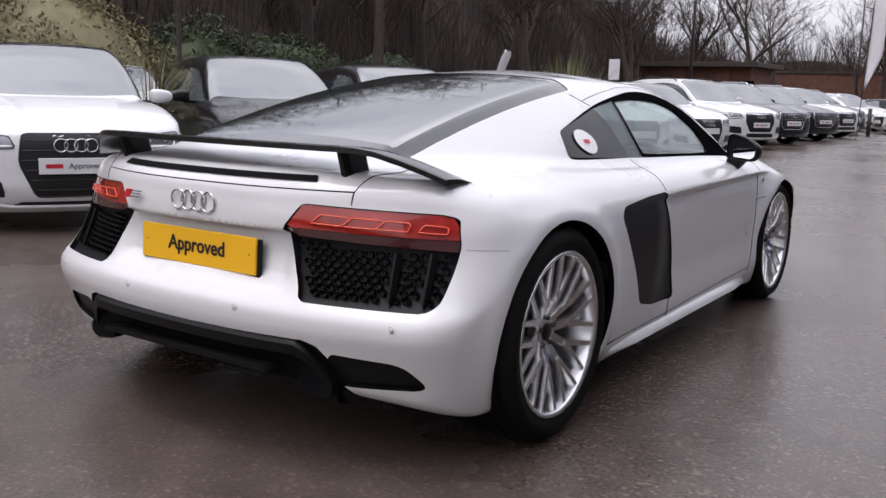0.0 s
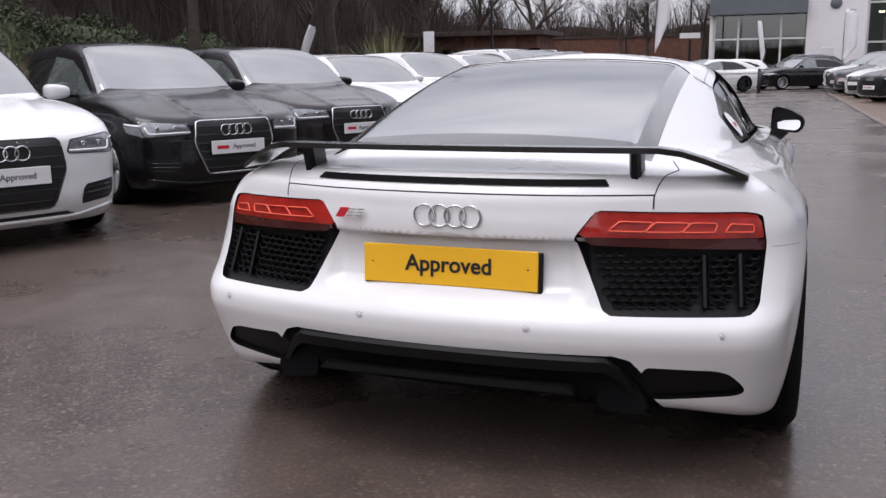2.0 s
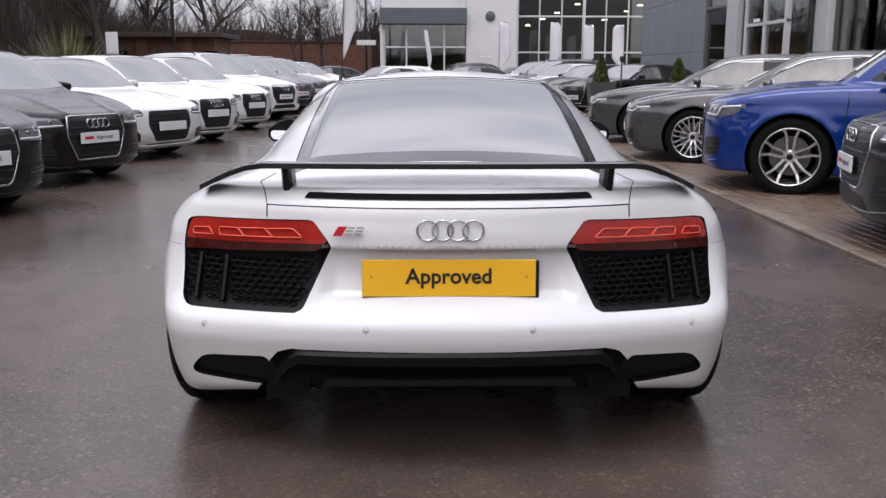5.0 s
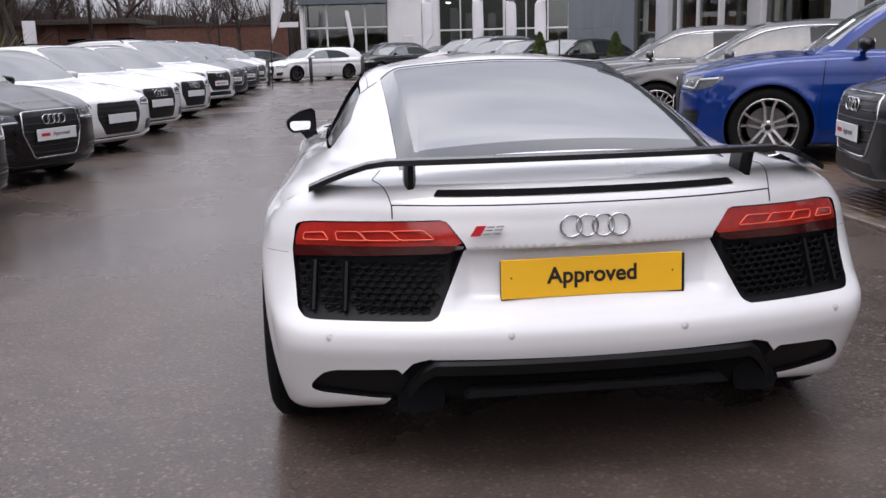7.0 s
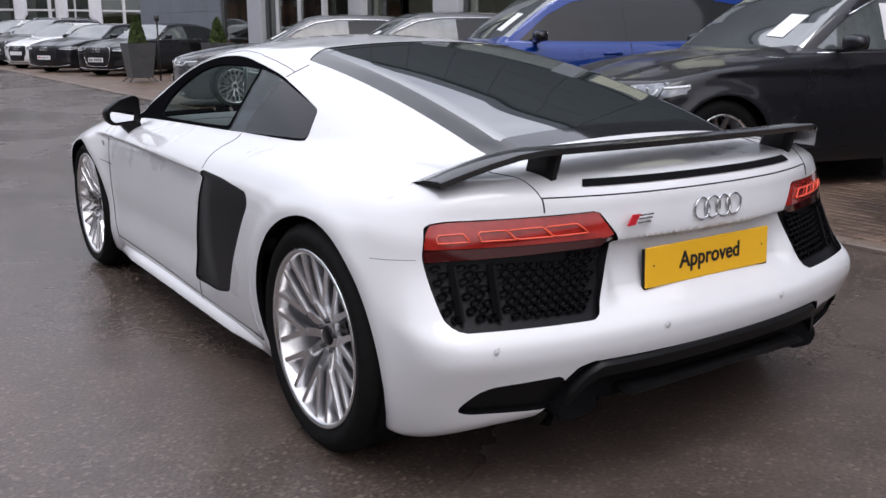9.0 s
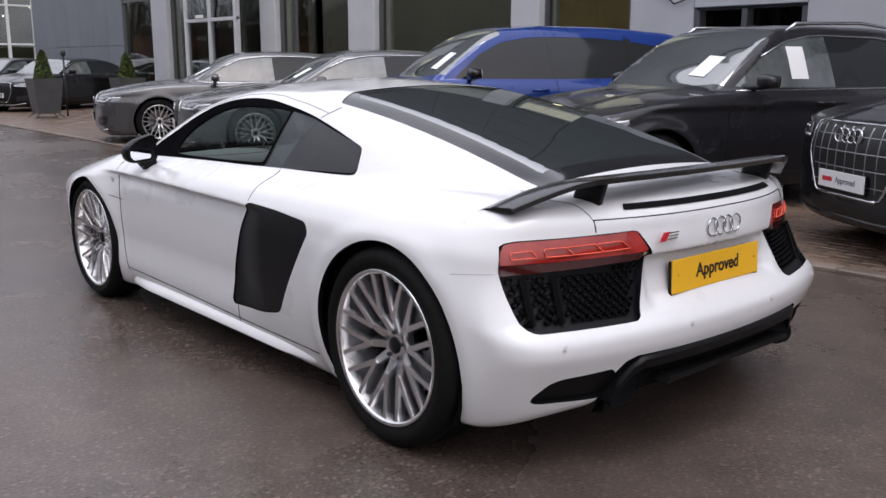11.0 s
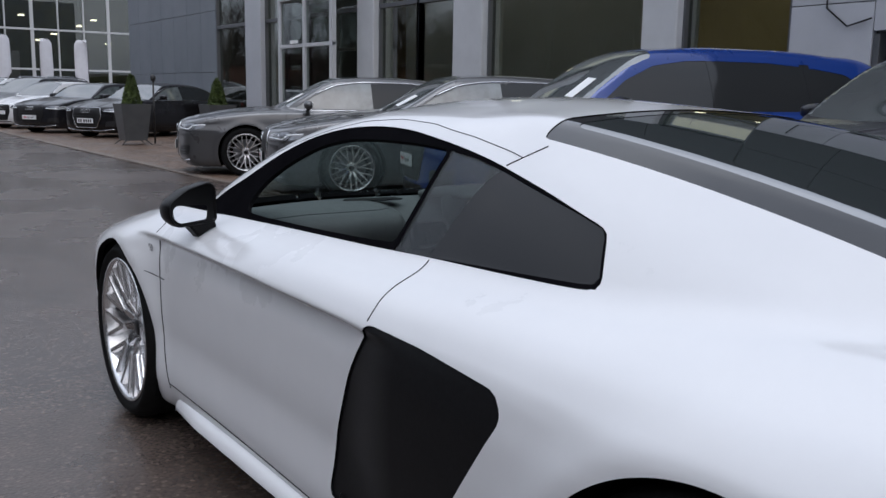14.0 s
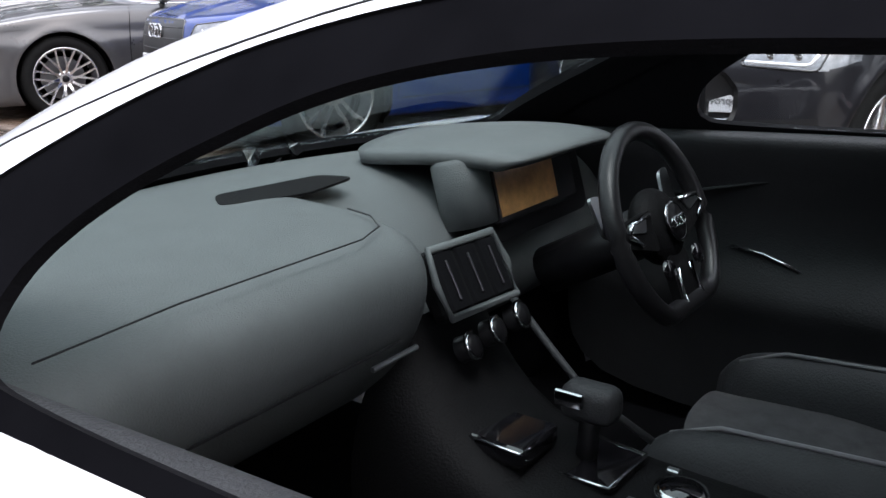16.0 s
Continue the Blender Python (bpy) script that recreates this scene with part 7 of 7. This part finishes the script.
def limb_mesh(seed, height, spread, levels=4):
    """Trunk, and all the limbs and twigs of a leafless tree."""
    r = random.Random(seed)
    V, F = [], []

    def limb(p, d, length, rad, lev):
        n = 3 if lev > 1 else 5
        sides = 6 if lev == 0 else (4 if lev < 3 else 3)
        pts = [p]
        q = Vector(d)
        for _ in range(n):
            q = (q + Vector((r.uniform(-1, 1), r.uniform(-1, 1), r.uniform(-0.4, 0.7))) * (0.10 if lev == 0 else 0.2)).normalized()
            pts.append(pts[-1] + q * length / n)
        base = len(V)
        for k, s in enumerate(pts):
            rr = rad * (1 - 0.72 * k / n)
            a = q.orthogonal().normalized()
            b = q.cross(a)
            for t in range(sides):
                ang = 2 * math.pi * t / sides
                V.append(tuple(s + rr * (math.cos(ang) * a + math.sin(ang) * b)))
        for k in range(n):
            for t in range(sides):
                F.append((base + k * sides + t, base + k * sides + (t + 1) % sides, base + (k + 1) * sides + (t + 1) % sides, base + (k + 1) * sides + t))
        if lev < levels:
            for _ in range((8, 7, 6, 4, 3)[lev]):
                t = r.uniform(0.35 if lev == 0 else 0.2, 1.0)
                k = min(int(t * n), n - 1)
                s = pts[k].lerp(pts[k + 1], t * n - k)
                o = Vector((r.uniform(-1, 1), r.uniform(-1, 1), r.uniform(-0.1, 0.8))).normalized()
                limb(s, (q * 0.55 + o * spread).normalized(), length * r.uniform(0.42, 0.68), max(rad * (1 - 0.72 * t) * 0.6, 0.008), lev + 1)
    limb(Vector((0, 0, -0.1)), Vector((0, 0, 1)), height * 0.55, height * 0.020, 0)
    return V, F


TREES = "leafless trees behind the car park"
rt_ = random.Random(11)
kinds = []
for k in range(4):
    tr = thing("bare_tree", "leafless brown tree with fine spreading twigs", "tree", TREES)
    V, F = limb_mesh(20 + k, 9.5 + k, 0.72)
    vf("trunk", V[:36], F[:30], M_BARK, tr)
    vf("crown", V, F[30:], M_TWIG, tr, "bare twigs")
    kinds.append(tr)
# Trees at negative y stand out of view, added for reflections.
spots = [(-13.5, 9.2), (-12.5, 15.8), (-15.0, 21.5), (-13.6, 26.0), (-12.2, 32.0), (-15.5, 12.0), (-17.0, 3.5), (-16.0, 17.5), (-18.0, 24.0), (-14.5, 37.0), (-17.5, 30.5), (-19.0, 8.0), (-16.0, -2.0), (-18.0, -8.0),
         (-20.0, 14.0), (-20.5, 20.0), (-20.0, 35.0), (-16.5, 43.0), (-12.0, 50.0), (-21.0, 27.0), (-19.0, 50.0), (-8.0, 66.0), (-14.0, 62.0), (-22, 1.0), (-14, -14), (-4.5, 70.0), (-24, 42), (-18, 57), (-11, 74), (-20, 68)]
for i, (x, y) in enumerate(spots):
    m = pose(x, y, 0, 0, 0, rt_.uniform(0, 360)) @ Matrix.Scale(1, 4)
    if i < 4:
        kinds[i].matrix_world = m
    else:
        copy_thing(kinds[i % 4], m)
sap = thing("sapling", "thin leafless sapling behind the parked cars", "tree", "", pose(-10.05, 7.6, 0))
part("trunk", tube([(0, 0, 0), (0.02, 0, 1.5), (-0.03, 0.02, 3.2), (0, 0, 5.5)], 0.055, 8, False, 0.02), M_BARK, sap, "", True)


def leaf_ball(name, mt, parent, radii, n, seed, leaf=0.09):
    """A crown of many small leaf blades with an uneven outline."""
    r = np.random.RandomState(seed)
    d = r.normal(size=(n, 3))
    d /= np.linalg.norm(d, axis=1)[:, None]
    d[:, 2] = np.abs(d[:, 2]) * 1.0 - 0.15
    lump = np.array([1 + 0.22 * noise.noise(Vector(v) * 2.3 + Vector((seed, 0, 0))) + 0.12 * noise.noise(Vector(v) * 6 + Vector((0, seed, 0))) for v in d])
    c = d * np.array(radii) * (lump * (0.80 + 0.22 * r.rand(n)))[:, None]
    a = r.normal(size=(n, 3))
    a /= np.linalg.norm(a, axis=1)[:, None]
    b = np.cross(a, d + 0.4 * r.normal(size=(n, 3)))
    b /= np.linalg.norm(b, axis=1)[:, None]
    s = leaf * (0.6 + 0.8 * r.rand(n))[:, None]
    V = np.stack([c - a * s, c + b * s * 0.42, c + a * s, c - b * s * 0.42], 1).reshape(-1, 3)
    F = np.arange(4 * n).reshape(-1, 4)
    me = bpy.data.meshes.new(name)
    me.from_pydata(V.tolist(), [], F.tolist())
    link(name, me, mt, parent, "", False)
    k = bmesh.new()
    bmesh.ops.create_icosphere(k, subdivisions=3, radius=1)
    for v in k.verts:
        v.co = Vector((v.co.x * radii[0] * 0.8, v.co.y * radii[1] * 0.8, max(v.co.z, -0.15) * radii[2] * 0.8))
    part("inner_branches", k, mt, parent)


for x, y, rad, mt, seed, lab in ((-13.0, 7.2, (2.4, 2.7, 3.3), M_LEAFO, 1, "large rounded evergreen bush, olive green"), (-14.2, 14.2, (2.0, 2.6, 2.8), M_LEAFD, 2, "dark green evergreen hedge bush"), (-13.6, 17.8, (1.8, 2.6, 2.5), M_LEAFD, 9, "dark green evergreen hedge bush"), (-14.0, 11.3, (1.8, 2.4, 2.9), M_LEAFD, 3, "dark green evergreen hedge bush"),
                                (-11.2, 16.8, (1.1, 1.4, 1.4), M_LEAFD, 4, "low dark green shrub"), (-15.5, -0.8, (2.6, 3.0, 3.4), M_LEAFO, 5, "large rounded evergreen bush, olive green"), (-9.5, 27.0, (1.5, 2.2, 1.3), M_LEAFD, 6, "low dark green shrub"),
                                (-5.2, 47.0, (1.5, 2.2, 1.5), M_LEAFD, 7, "low dark green shrub"), (-1.5, 57.0, (1.6, 1.8, 1.8), M_LEAFD, 8, "low dark green shrub")):
    b = thing("evergreen_bush", lab, "bush", "evergreen bushes", pose(x, y, 0))
    leaf_ball("leaves", mt, b, rad, 26000 if rad[2] > 2 else 6000, seed, 0.052 if mt is M_LEAFO else 0.056)

for x, y, h, n, mt, seed in ((-7.0, 4.65, 1.75, 90, M_SPIKE, 1), (-9.9, 13.5, 1.9, 80, M_SPIKE, 2), (-9.6, 21.0, 2.6, 300, M_SPIKE, 3), (-8.6, 16.5, 1.6, 50, M_STRAW, 4), (-9.3, 23.5, 1.6, 60, M_SPIKE, 5)):
    yu = thing("sword_leaved_plant", "clump of long pointed green leaves with dry stems", "plant", "spiky plants behind the cars", pose(x, y, 0))
    r = random.Random(seed)
    V, F, V2, F2 = [], [], [], []
    for k in range(n):
        a, lean, L = r.uniform(0, 6.283), r.uniform(0.05, 0.75), h * r.uniform(0.55, 1.0)
        dv, sd = Vector((math.cos(a), math.sin(a), 0)), Vector((-math.sin(a), math.cos(a), 0))
        dst, fst = (V, F) if r.random() < 0.8 else (V2, F2)
        i0 = len(dst)
        for t in (0, 0.35, 0.7, 1.0):
            p = dv * (0.08 + lean * L * t * (0.6 + 0.5 * t)) + Vector((0, 0, L * (t - 0.35 * lean * t * t)))
            wd = (0.022 if h < 2.4 else 0.038) * (1 - t) + 0.003
            dst += [tuple(p - sd * wd), tuple(p + sd * wd)]
        fst += [(i0 + 2 * q, i0 + 2 * q + 1, i0 + 2 * q + 3, i0 + 2 * q + 2) for q in range(3)]
    vf("leaf_clump", V, F, mt, yu, "", False)
    if V2:
        vf("dry_stem_clump", V2, F2, M_STRAW, yu, "", False)

# wooded bank that closes the view, and a low far tree line; the rear ones are unseen
bk_ = bmesh.new()
gx = [(-17, 0.0), (-18.5, 0.8), (-22, 5.0), (-26, 9.0), (-34, 13.5), (-44, 15)]
prev = None
for j in range(40):
    y = -40 + j * 3.2
    row = [bk_.verts.new((x + noise.noise(Vector((y * 0.13, z, 3))) * 1.5, y, max(z * (1.0 if y < 46 else max(0.3, 1 - (y - 46) / 40)) + noise.noise(Vector((y * 0.21, x * 0.3, 1))) * (0.9 if z > 0.4 else 0), -0.05))) for x, z in gx]
    if prev:
        for k in range(len(gx) - 1):
            bk_.faces.new((prev[k], prev[k + 1], row[k + 1], row[k]))
    prev = row
bmesh.ops.recalc_face_normals(bk_, faces=bk_.faces[:])
tagged(part("wooded_bank", bk_, M_EARTH, None, "", True), "brown bank of earth and dead leaves", "bank", "", "structure")


def brush(n, x0, x1, y0, y1, hlo, hhi, base, wid, seed):
    """Many upright thin twigs."""
    r = np.random.RandomState(seed)
    x, y = r.uniform(x0, x1, n), r.uniform(y0, y1, n)
    z = base(x, y)
    h = r.uniform(hlo, hhi, n)
    lx, ly = r.normal(0, 0.22, n) * h, r.normal(0, 0.22, n) * h
    a = r.uniform(0, 6.28, n)
    w = wid * r.uniform(0.4, 1.4, n)
    P = np.stack([np.stack([x - w * np.cos(a), y - w * np.sin(a), z], 1), np.stack([x + w * np.cos(a), y + w * np.sin(a), z], 1),
                  np.stack([x + lx * 0.5 + w * 0.6 * np.cos(a), y + ly * 0.5 + w * 0.6 * np.sin(a), z + h * 0.55], 1), np.stack([x + lx, y + ly, z + h], 1), np.stack([x + lx * 0.5 - w * 0.6 * np.cos(a), y + ly * 0.5 - w * 0.6 * np.sin(a), z + h * 0.55], 1)], 1)
    return P.reshape(-1, 3), np.arange(5 * n).reshape(-1, 5)


bank_z = lambda x, y: np.interp(-x, [17, 18.5, 22, 26, 34, 44], [0, 0.7, 4.8, 8.7, 13.2, 15]) * np.where(y < 46, 1, np.maximum(0.3, 1 - (y - 46) / 40)) - 0.1
# The rear brushwood is never in view, added to be mirrored in the coupe.
for nm, args in (("woodland_brush", (42000, -30, -16.5, -38, 84, 0.8, 4.0, bank_z, 0.016, 1)), ("far_woodland", (16000, -45, 60, 84, 104, 2.5, 8.5, lambda x, y: 0 * x, 0.05, 2)), ("unseen_rear_woodland", (6000, -40, 40, -60, -44, 2.0, 7.0, lambda x, y: 0 * x, 0.05, 3))):
    V, F = brush(*args)
    me = bpy.data.meshes.new(nm)
    me.from_pydata(V.tolist(), [], F.tolist())
    tagged(link(nm, me, M_TWIG, None, "", False), "dense brown winter brushwood", "brushwood", "", "stuff")
# The rear rise is out of view too, a dark edge for reflections.
for nm, y0, y1 in (("far_bank", 100, 101), ("unseen_rear_bank", -62, -61)):
    fb = bmesh.new()
    pr = None
    for i in range(70):
        x = -70 + 2 * i
        z = (5.4 if y0 > 0 else 4.2) + 1.4 * noise.noise(Vector((x * 0.11, y0, 0))) + 0.8 * noise.noise(Vector((x * 0.5, y0, 2)))
        q = [fb.verts.new((x, y0, -0.1)), fb.verts.new((x, y1, z)), fb.verts.new((x, y1 + 8, z * 0.9))]
        if pr:
            fb.faces.new((pr[0], q[0], q[1], pr[1]))
            fb.faces.new((pr[1], q[1], q[2], pr[2]))
        pr = q
    tagged(part(nm, fb, M_EARTH, None, "", True), "distant brown wooded rise", "bank", "", "structure")

# ---- the far buildings, flags, posts, planters ----
M_WALLW = mat("white_render", (0.66, 0.65, 0.66), rough=0.6, noise_scale=0.5, noise_amt=0.06)
M_FASCIA = mat("dark_fascia", (0.10, 0.115, 0.13), rough=0.5, noise_scale=0.7, noise_amt=0.08)
M_BRICK = mat("red_brick", (0.12, 0.055, 0.038), rough=0.85, noise_scale=2.5, noise_amt=0.3)
M_FLAG = mat("white_banner", (0.72, 0.71, 0.74), rough=0.7, noise_scale=2, noise_amt=0.08)
M_POST = mat("dark_post", (0.03, 0.028, 0.028), rough=0.5)
M_PLANTER = mat("planter_grey", (0.075, 0.077, 0.08), rough=0.45, noise_scale=4, noise_amt=0.15)
M_TOPIARY = mat("topiary_green", (0.060, 0.085, 0.020), rough=0.7, noise_scale=6, noise_amt=0.4, island=0.4)
M_OLIVE = mat("far_interior", (0.13, 0.12, 0.07), rough=0.8, noise_scale=0.4, noise_amt=0.5)
FY = 60.0
far = tagged(new("far_showroom"), "white far showroom with glass hall and dark fascia", "building")
block("wall", (2.5, FY, 0), (6.0, FY + 8, 13), M_WALLW, "", 0.03, "", far)
block("wall", (-3.3, FY + 0.5, 5.35), (2.5, FY + 8, 9.5), M_WALLW, "", 0.03, "", far)
fa = block("fascia", (-3.4, FY - 0.6, 4.30), (2.52, FY + 2, 5.36), M_FASCIA, "dark grey fascia", 0.02, "", far)
block("inner_wall", (-3.2, FY + 5.5, 0), (2.5, FY + 6, 5), M_OLIVE, "", 0, "", far)
block("side_wall", (-3.4, FY, 0), (-3.1, FY + 6, 4.3), M_WALLW, "", 0.02, "", far)
for x0, x1 in ((-3.1, -1.6), (-1.6, 1.0), (1.0, 2.5)):
    for z0, z1 in ((0.3, 2.75), (2.8, 4.28)):
        block("glass_pane", (x0 + 0.05, FY + 0.1, z0), (x1 - 0.05, FY + 0.12, z1), M_SHOP, "", 0, "", far)
    block("mullion", (x0 - 0.06, FY, 0), (x0 + 0.06, FY + 0.18, 4.3), M_FRAMEW, "", 0.01, "", far)
block("transom", (-3.2, FY, 2.72), (2.5, FY + 0.16, 2.83), M_FRAMEW, "", 0.01, "", far)
part("round_sign", revolve([(0, 0.10), (0.30, 0.10), (0.34, 0.06), (0.34, 0)], 28, "z"), M_FASCIA, far, "round dark sign", True, pose(4.15, FY, 4.85, 90))
block("notice_board", (3.5, FY - 0.05, 1.35), (4.2, FY, 2.15), M_FRAMEW, "", 0.01, "", far)
# glass hall with white grid, olive inside
for k in range(9):
    x = 6.1 + k * 1.55
    block("mullion", (x - (0.10 if k % 3 == 0 else 0.04), FY + 1, 0), (x + (0.10 if k % 3 == 0 else 0.04), FY + 1.25, 12), M_FRAMEW, "", 0.01, "", far)
for z in (0.9, 2.45, 4.9, 7.3, 9.8):
    block("transom", (6.0, FY + 0.98, z - 0.06), (19, FY + 1.22, z + 0.06), M_FRAMEW, "", 0.01, "", far)
for k in range(8):
    for z0, z1 in ((0.1, 2.4), (2.5, 4.85), (4.95, 7.25), (7.35, 9.75)):
        block("glass_pane", (6.15 + k * 1.55, FY + 1.1, z0), (7.6 + k * 1.55, FY + 1.12, z1), M_SHOP, "", 0, "", far)
block("inner_wall", (6.0, FY + 8, 0), (26, FY + 8.4, 12), M_OLIVE, "", 0, "", far)
block("roof", (2.4, FY, 12), (26, FY + 9, 12.6), M_WALLW, "", 0.02, "", far)
for k in range(10):
    block("ceiling_light", (7 + k * 1.2, FY + 4 + (k % 3), 4.4 + 0.5 * (k % 4)), (7.35 + k * 1.2, FY + 4.3 + (k % 3), 4.5 + 0.5 * (k % 4)), M_LAMPW, "", 0, "", far)
# low brick building among the trees
br = tagged(new("brick_building"), "low red brick building among bare trees", "building")
block("wall", (-24, 46, 0), (-11.5, 50, 2.9), M_BRICK, "", 0.02, "", br)
for k in range(5):
    block("pier", (-22.8 + k * 2.4, 45.8, 0), (-22.2 + k * 2.4, 46.05, 3.0), M_BRICK, "", 0.01, "", br)
    block("window", (-21.8 + k * 2.4, 45.96, 0.9), (-20.9 + k * 2.4, 46.0, 2.2), M_GLASSD, "", 0, "", br)
block("roof", (-24.5, 45.4, 2.9), (-11, 50.5, 3.15), M_BARK, "", 0.02, "", br)
lw = tagged(new("boundary_wall"), "long low brick wall before the far trees", "wall")
block("wall", (-60, 78, 0), (-5, 78.5, 3.6), M_BRICK, "", 0.02, "", lw)
block("coping", (-60, 77.9, 3.6), (-5, 78.6, 3.75), M_BARK, "", 0.01, "", lw)


def feather_flag(x, y, h, wd, turn, lean=0.0):
    fl = thing("feather_flag", "tall white feather flag on a thin pole", "flag", "white feather flags", pose(x, y, 0, 0, lean, turn))
    part("pole", tube([(0, 0, 0), (0, 0, h * 0.8), (0.03, 0, h * 0.95), (wd * 0.45, 0, h), (wd * 0.8, 0, h - 0.06)], 0.014, 6), M_POST, fl, "", True)
    bm = bmesh.new()
    rows = []
    for i in range(15):
        t = i / 14
        z = h * 0.30 + (h * 0.70) * t
        w0 = wd * (min(1.0, 0.10 + 3.2 * t) if t < 0.85 else 1 - 0.3 * ((t - 0.85) / 0.15) ** 2)
        rows.append([bm.verts.new((w0 * u + (0.03 if t > 0.9 else 0), 0.03 * math.sin(3 * u + 5 * t), z)) for u in (0.02, 0.35, 0.7, 1.0)])
    for a, b in zip(rows, rows[1:]):
        for k in range(3):
            bm.faces.new((a[k], a[k + 1], b[k + 1], b[k]))
    solidify(part("banner", bm, M_FLAG, fl, "", True), 0.004)
    return fl


for x, y, h, wd, tn, ln in ((-3.05, 28.0, 5.2, 0.42, 0, 2), (-16.3, 26.8, 3.0, 0.32, 20, 20), (4.4, 55, 4.2, 0.75, 10, 0), (7.6, 55, 4.2, 0.75, 10, 0), (9.2, 52, 3.9, 0.7, 10, 0), (11.7, 52, 3.9, 0.7, 170, 0), (0.1, 57, 3.8, 0.3, 10, -8)):
    feather_flag(x, y, h, wd, tn, ln)

for x, y, h in ((-3.35, 45.3, 8.0), (-9.5, 31.0, 7.5), (-8.8, 60, 8.0)):
    lp = thing("lamp_post", "dark street lamp post with small head", "lamp post", "lamp posts of the car park", pose(x, y, 0))
    part("pole", tube([(0, 0, 0), (0, 0, h)], 0.07, 8, False, 0.045), M_POST, lp, "", True)
    part("lamp_head", box((0.25, 0, h), (0.6, 0.2, 0.09), 0.03), M_POST, lp)
    if y == 45.3:
        part("sign_board", box((0, -0.09, 2.63), (1.0, 0.03, 0.26), 0.005), M_FRAMEW, lp, "pale direction sign")
sg = thing("small_sign", "small white sign on a post behind the cars", "sign", "", pose(-9.0, 22.9, 0))
part("post", tube([(0, 0, 0), (0, 0, 1.6)], 0.03, 8), M_POST, sg)
part("board", box((0, -0.03, 1.95), (0.34, 0.02, 0.6), 0.004), M_FLAG, sg)

for x, y, h in ((4.3, 19.8, 1.55), (6.2, 19.6, 1.50)):
    pl = thing("planter", "tapered dark grey planter with clipped green cone", "planter", "planters before the showroom", pose(x, y, 0))
    pb = bmesh.new()
    lo = [pb.verts.new((a * 0.24, b * 0.24, 0.12)) for a, b in ((-1, -1), (1, -1), (1, 1), (-1, 1))]
    hi = [pb.verts.new((a * 0.33, b * 0.33, 0.92)) for a, b in ((-1, -1), (1, -1), (1, 1), (-1, 1))]
    ih = [pb.verts.new((a * 0.29, b * 0.29, 0.92)) for a, b in ((-1, -1), (1, -1), (1, 1), (-1, 1))]
    il = [pb.verts.new((a * 0.27, b * 0.27, 0.84)) for a, b in ((-1, -1), (1, -1), (1, 1), (-1, 1))]
    for k in range(4):
        n = (k + 1) % 4
        for p, q in ((lo, hi), (hi, ih), (ih, il)):
            pb.faces.new((p[k], p[n], q[n], q[k]))
    pb.faces.new(lo[::-1])
    pb.faces.new(il)
    bmesh.ops.recalc_face_normals(pb, faces=pb.faces[:])
    part("pot", pb, M_PLANTER, pl)
    for sx in (-1, 1):
        part("stand", tube([(sx * 0.2, -0.2, 0.14), (sx * 0.36, -0.3, 0.0)], 0.012, 6), M_POST, pl)
        part("stand", tube([(sx * 0.2, 0.2, 0.14), (sx * 0.36, 0.3, 0.0)], 0.012, 6), M_POST, pl)
    n = 2600
    r = np.random.RandomState(int(x * 10))
    t, a = r.rand(n) ** 0.8, r.rand(n) * 6.283
    z = 0.86 + (h - 0.86) * t
    rad = 0.20 * (1 - t) ** 0.7 * (0.85 + 0.25 * r.rand(n)) + 0.01
    c = np.stack([rad * np.cos(a), rad * np.sin(a), z], 1)
    u, v = r.normal(size=(n, 3)) * 0.022, r.normal(size=(n, 3)) * 0.012
    V = np.stack([c - u, c + v, c + u, c - v], 1).reshape(-1, 3)
    me = bpy.data.meshes.new("topiary")
    me.from_pydata(V.tolist(), [], np.arange(4 * n).reshape(-1, 4).tolist())
    link("topiary", me, M_TOPIARY, pl, "clipped green cone", False)
    part("topiary_stem", tube([(0, 0, 0.8), (0, 0, h - 0.1)], 0.12, 8, False, 0.01), M_LEAFD, pl, "", True)
bo = thing("bollard_post", "thin dark post with round head on the paving", "post", "", pose(4.85, 20.0, 0))
part("post", tube([(0, 0, 0), (0, 0, 1.45)], 0.022, 8), M_POST, bo, "", True)
part("head", revolve([(0, 0.08), (0.05, 0.06), (0.06, 0), (0.05, -0.06), (0, -0.08)], 16, "z"), M_POST, bo, "", True, pose(0, 0, 1.5))
# thin short posts at the aisle's end
for x, y in ((-2.0, 35.5), (-3.6, 33.5), (0.2, 37.2)):
    q = thing("bollard", "short dark bollard on the asphalt", "bollard", "bollards at the aisle's end", pose(x, y, 0))
    part("post", tube([(0, 0, 0), (0, 0, 0.95)], 0.07, 10), M_POST, q, "", True)
    part("cap", revolve([(0, 0.05), (0.06, 0.03), (0.08, 0)], 14, "z"), M_POST, q, "", True, pose(0, 0, 0.94))
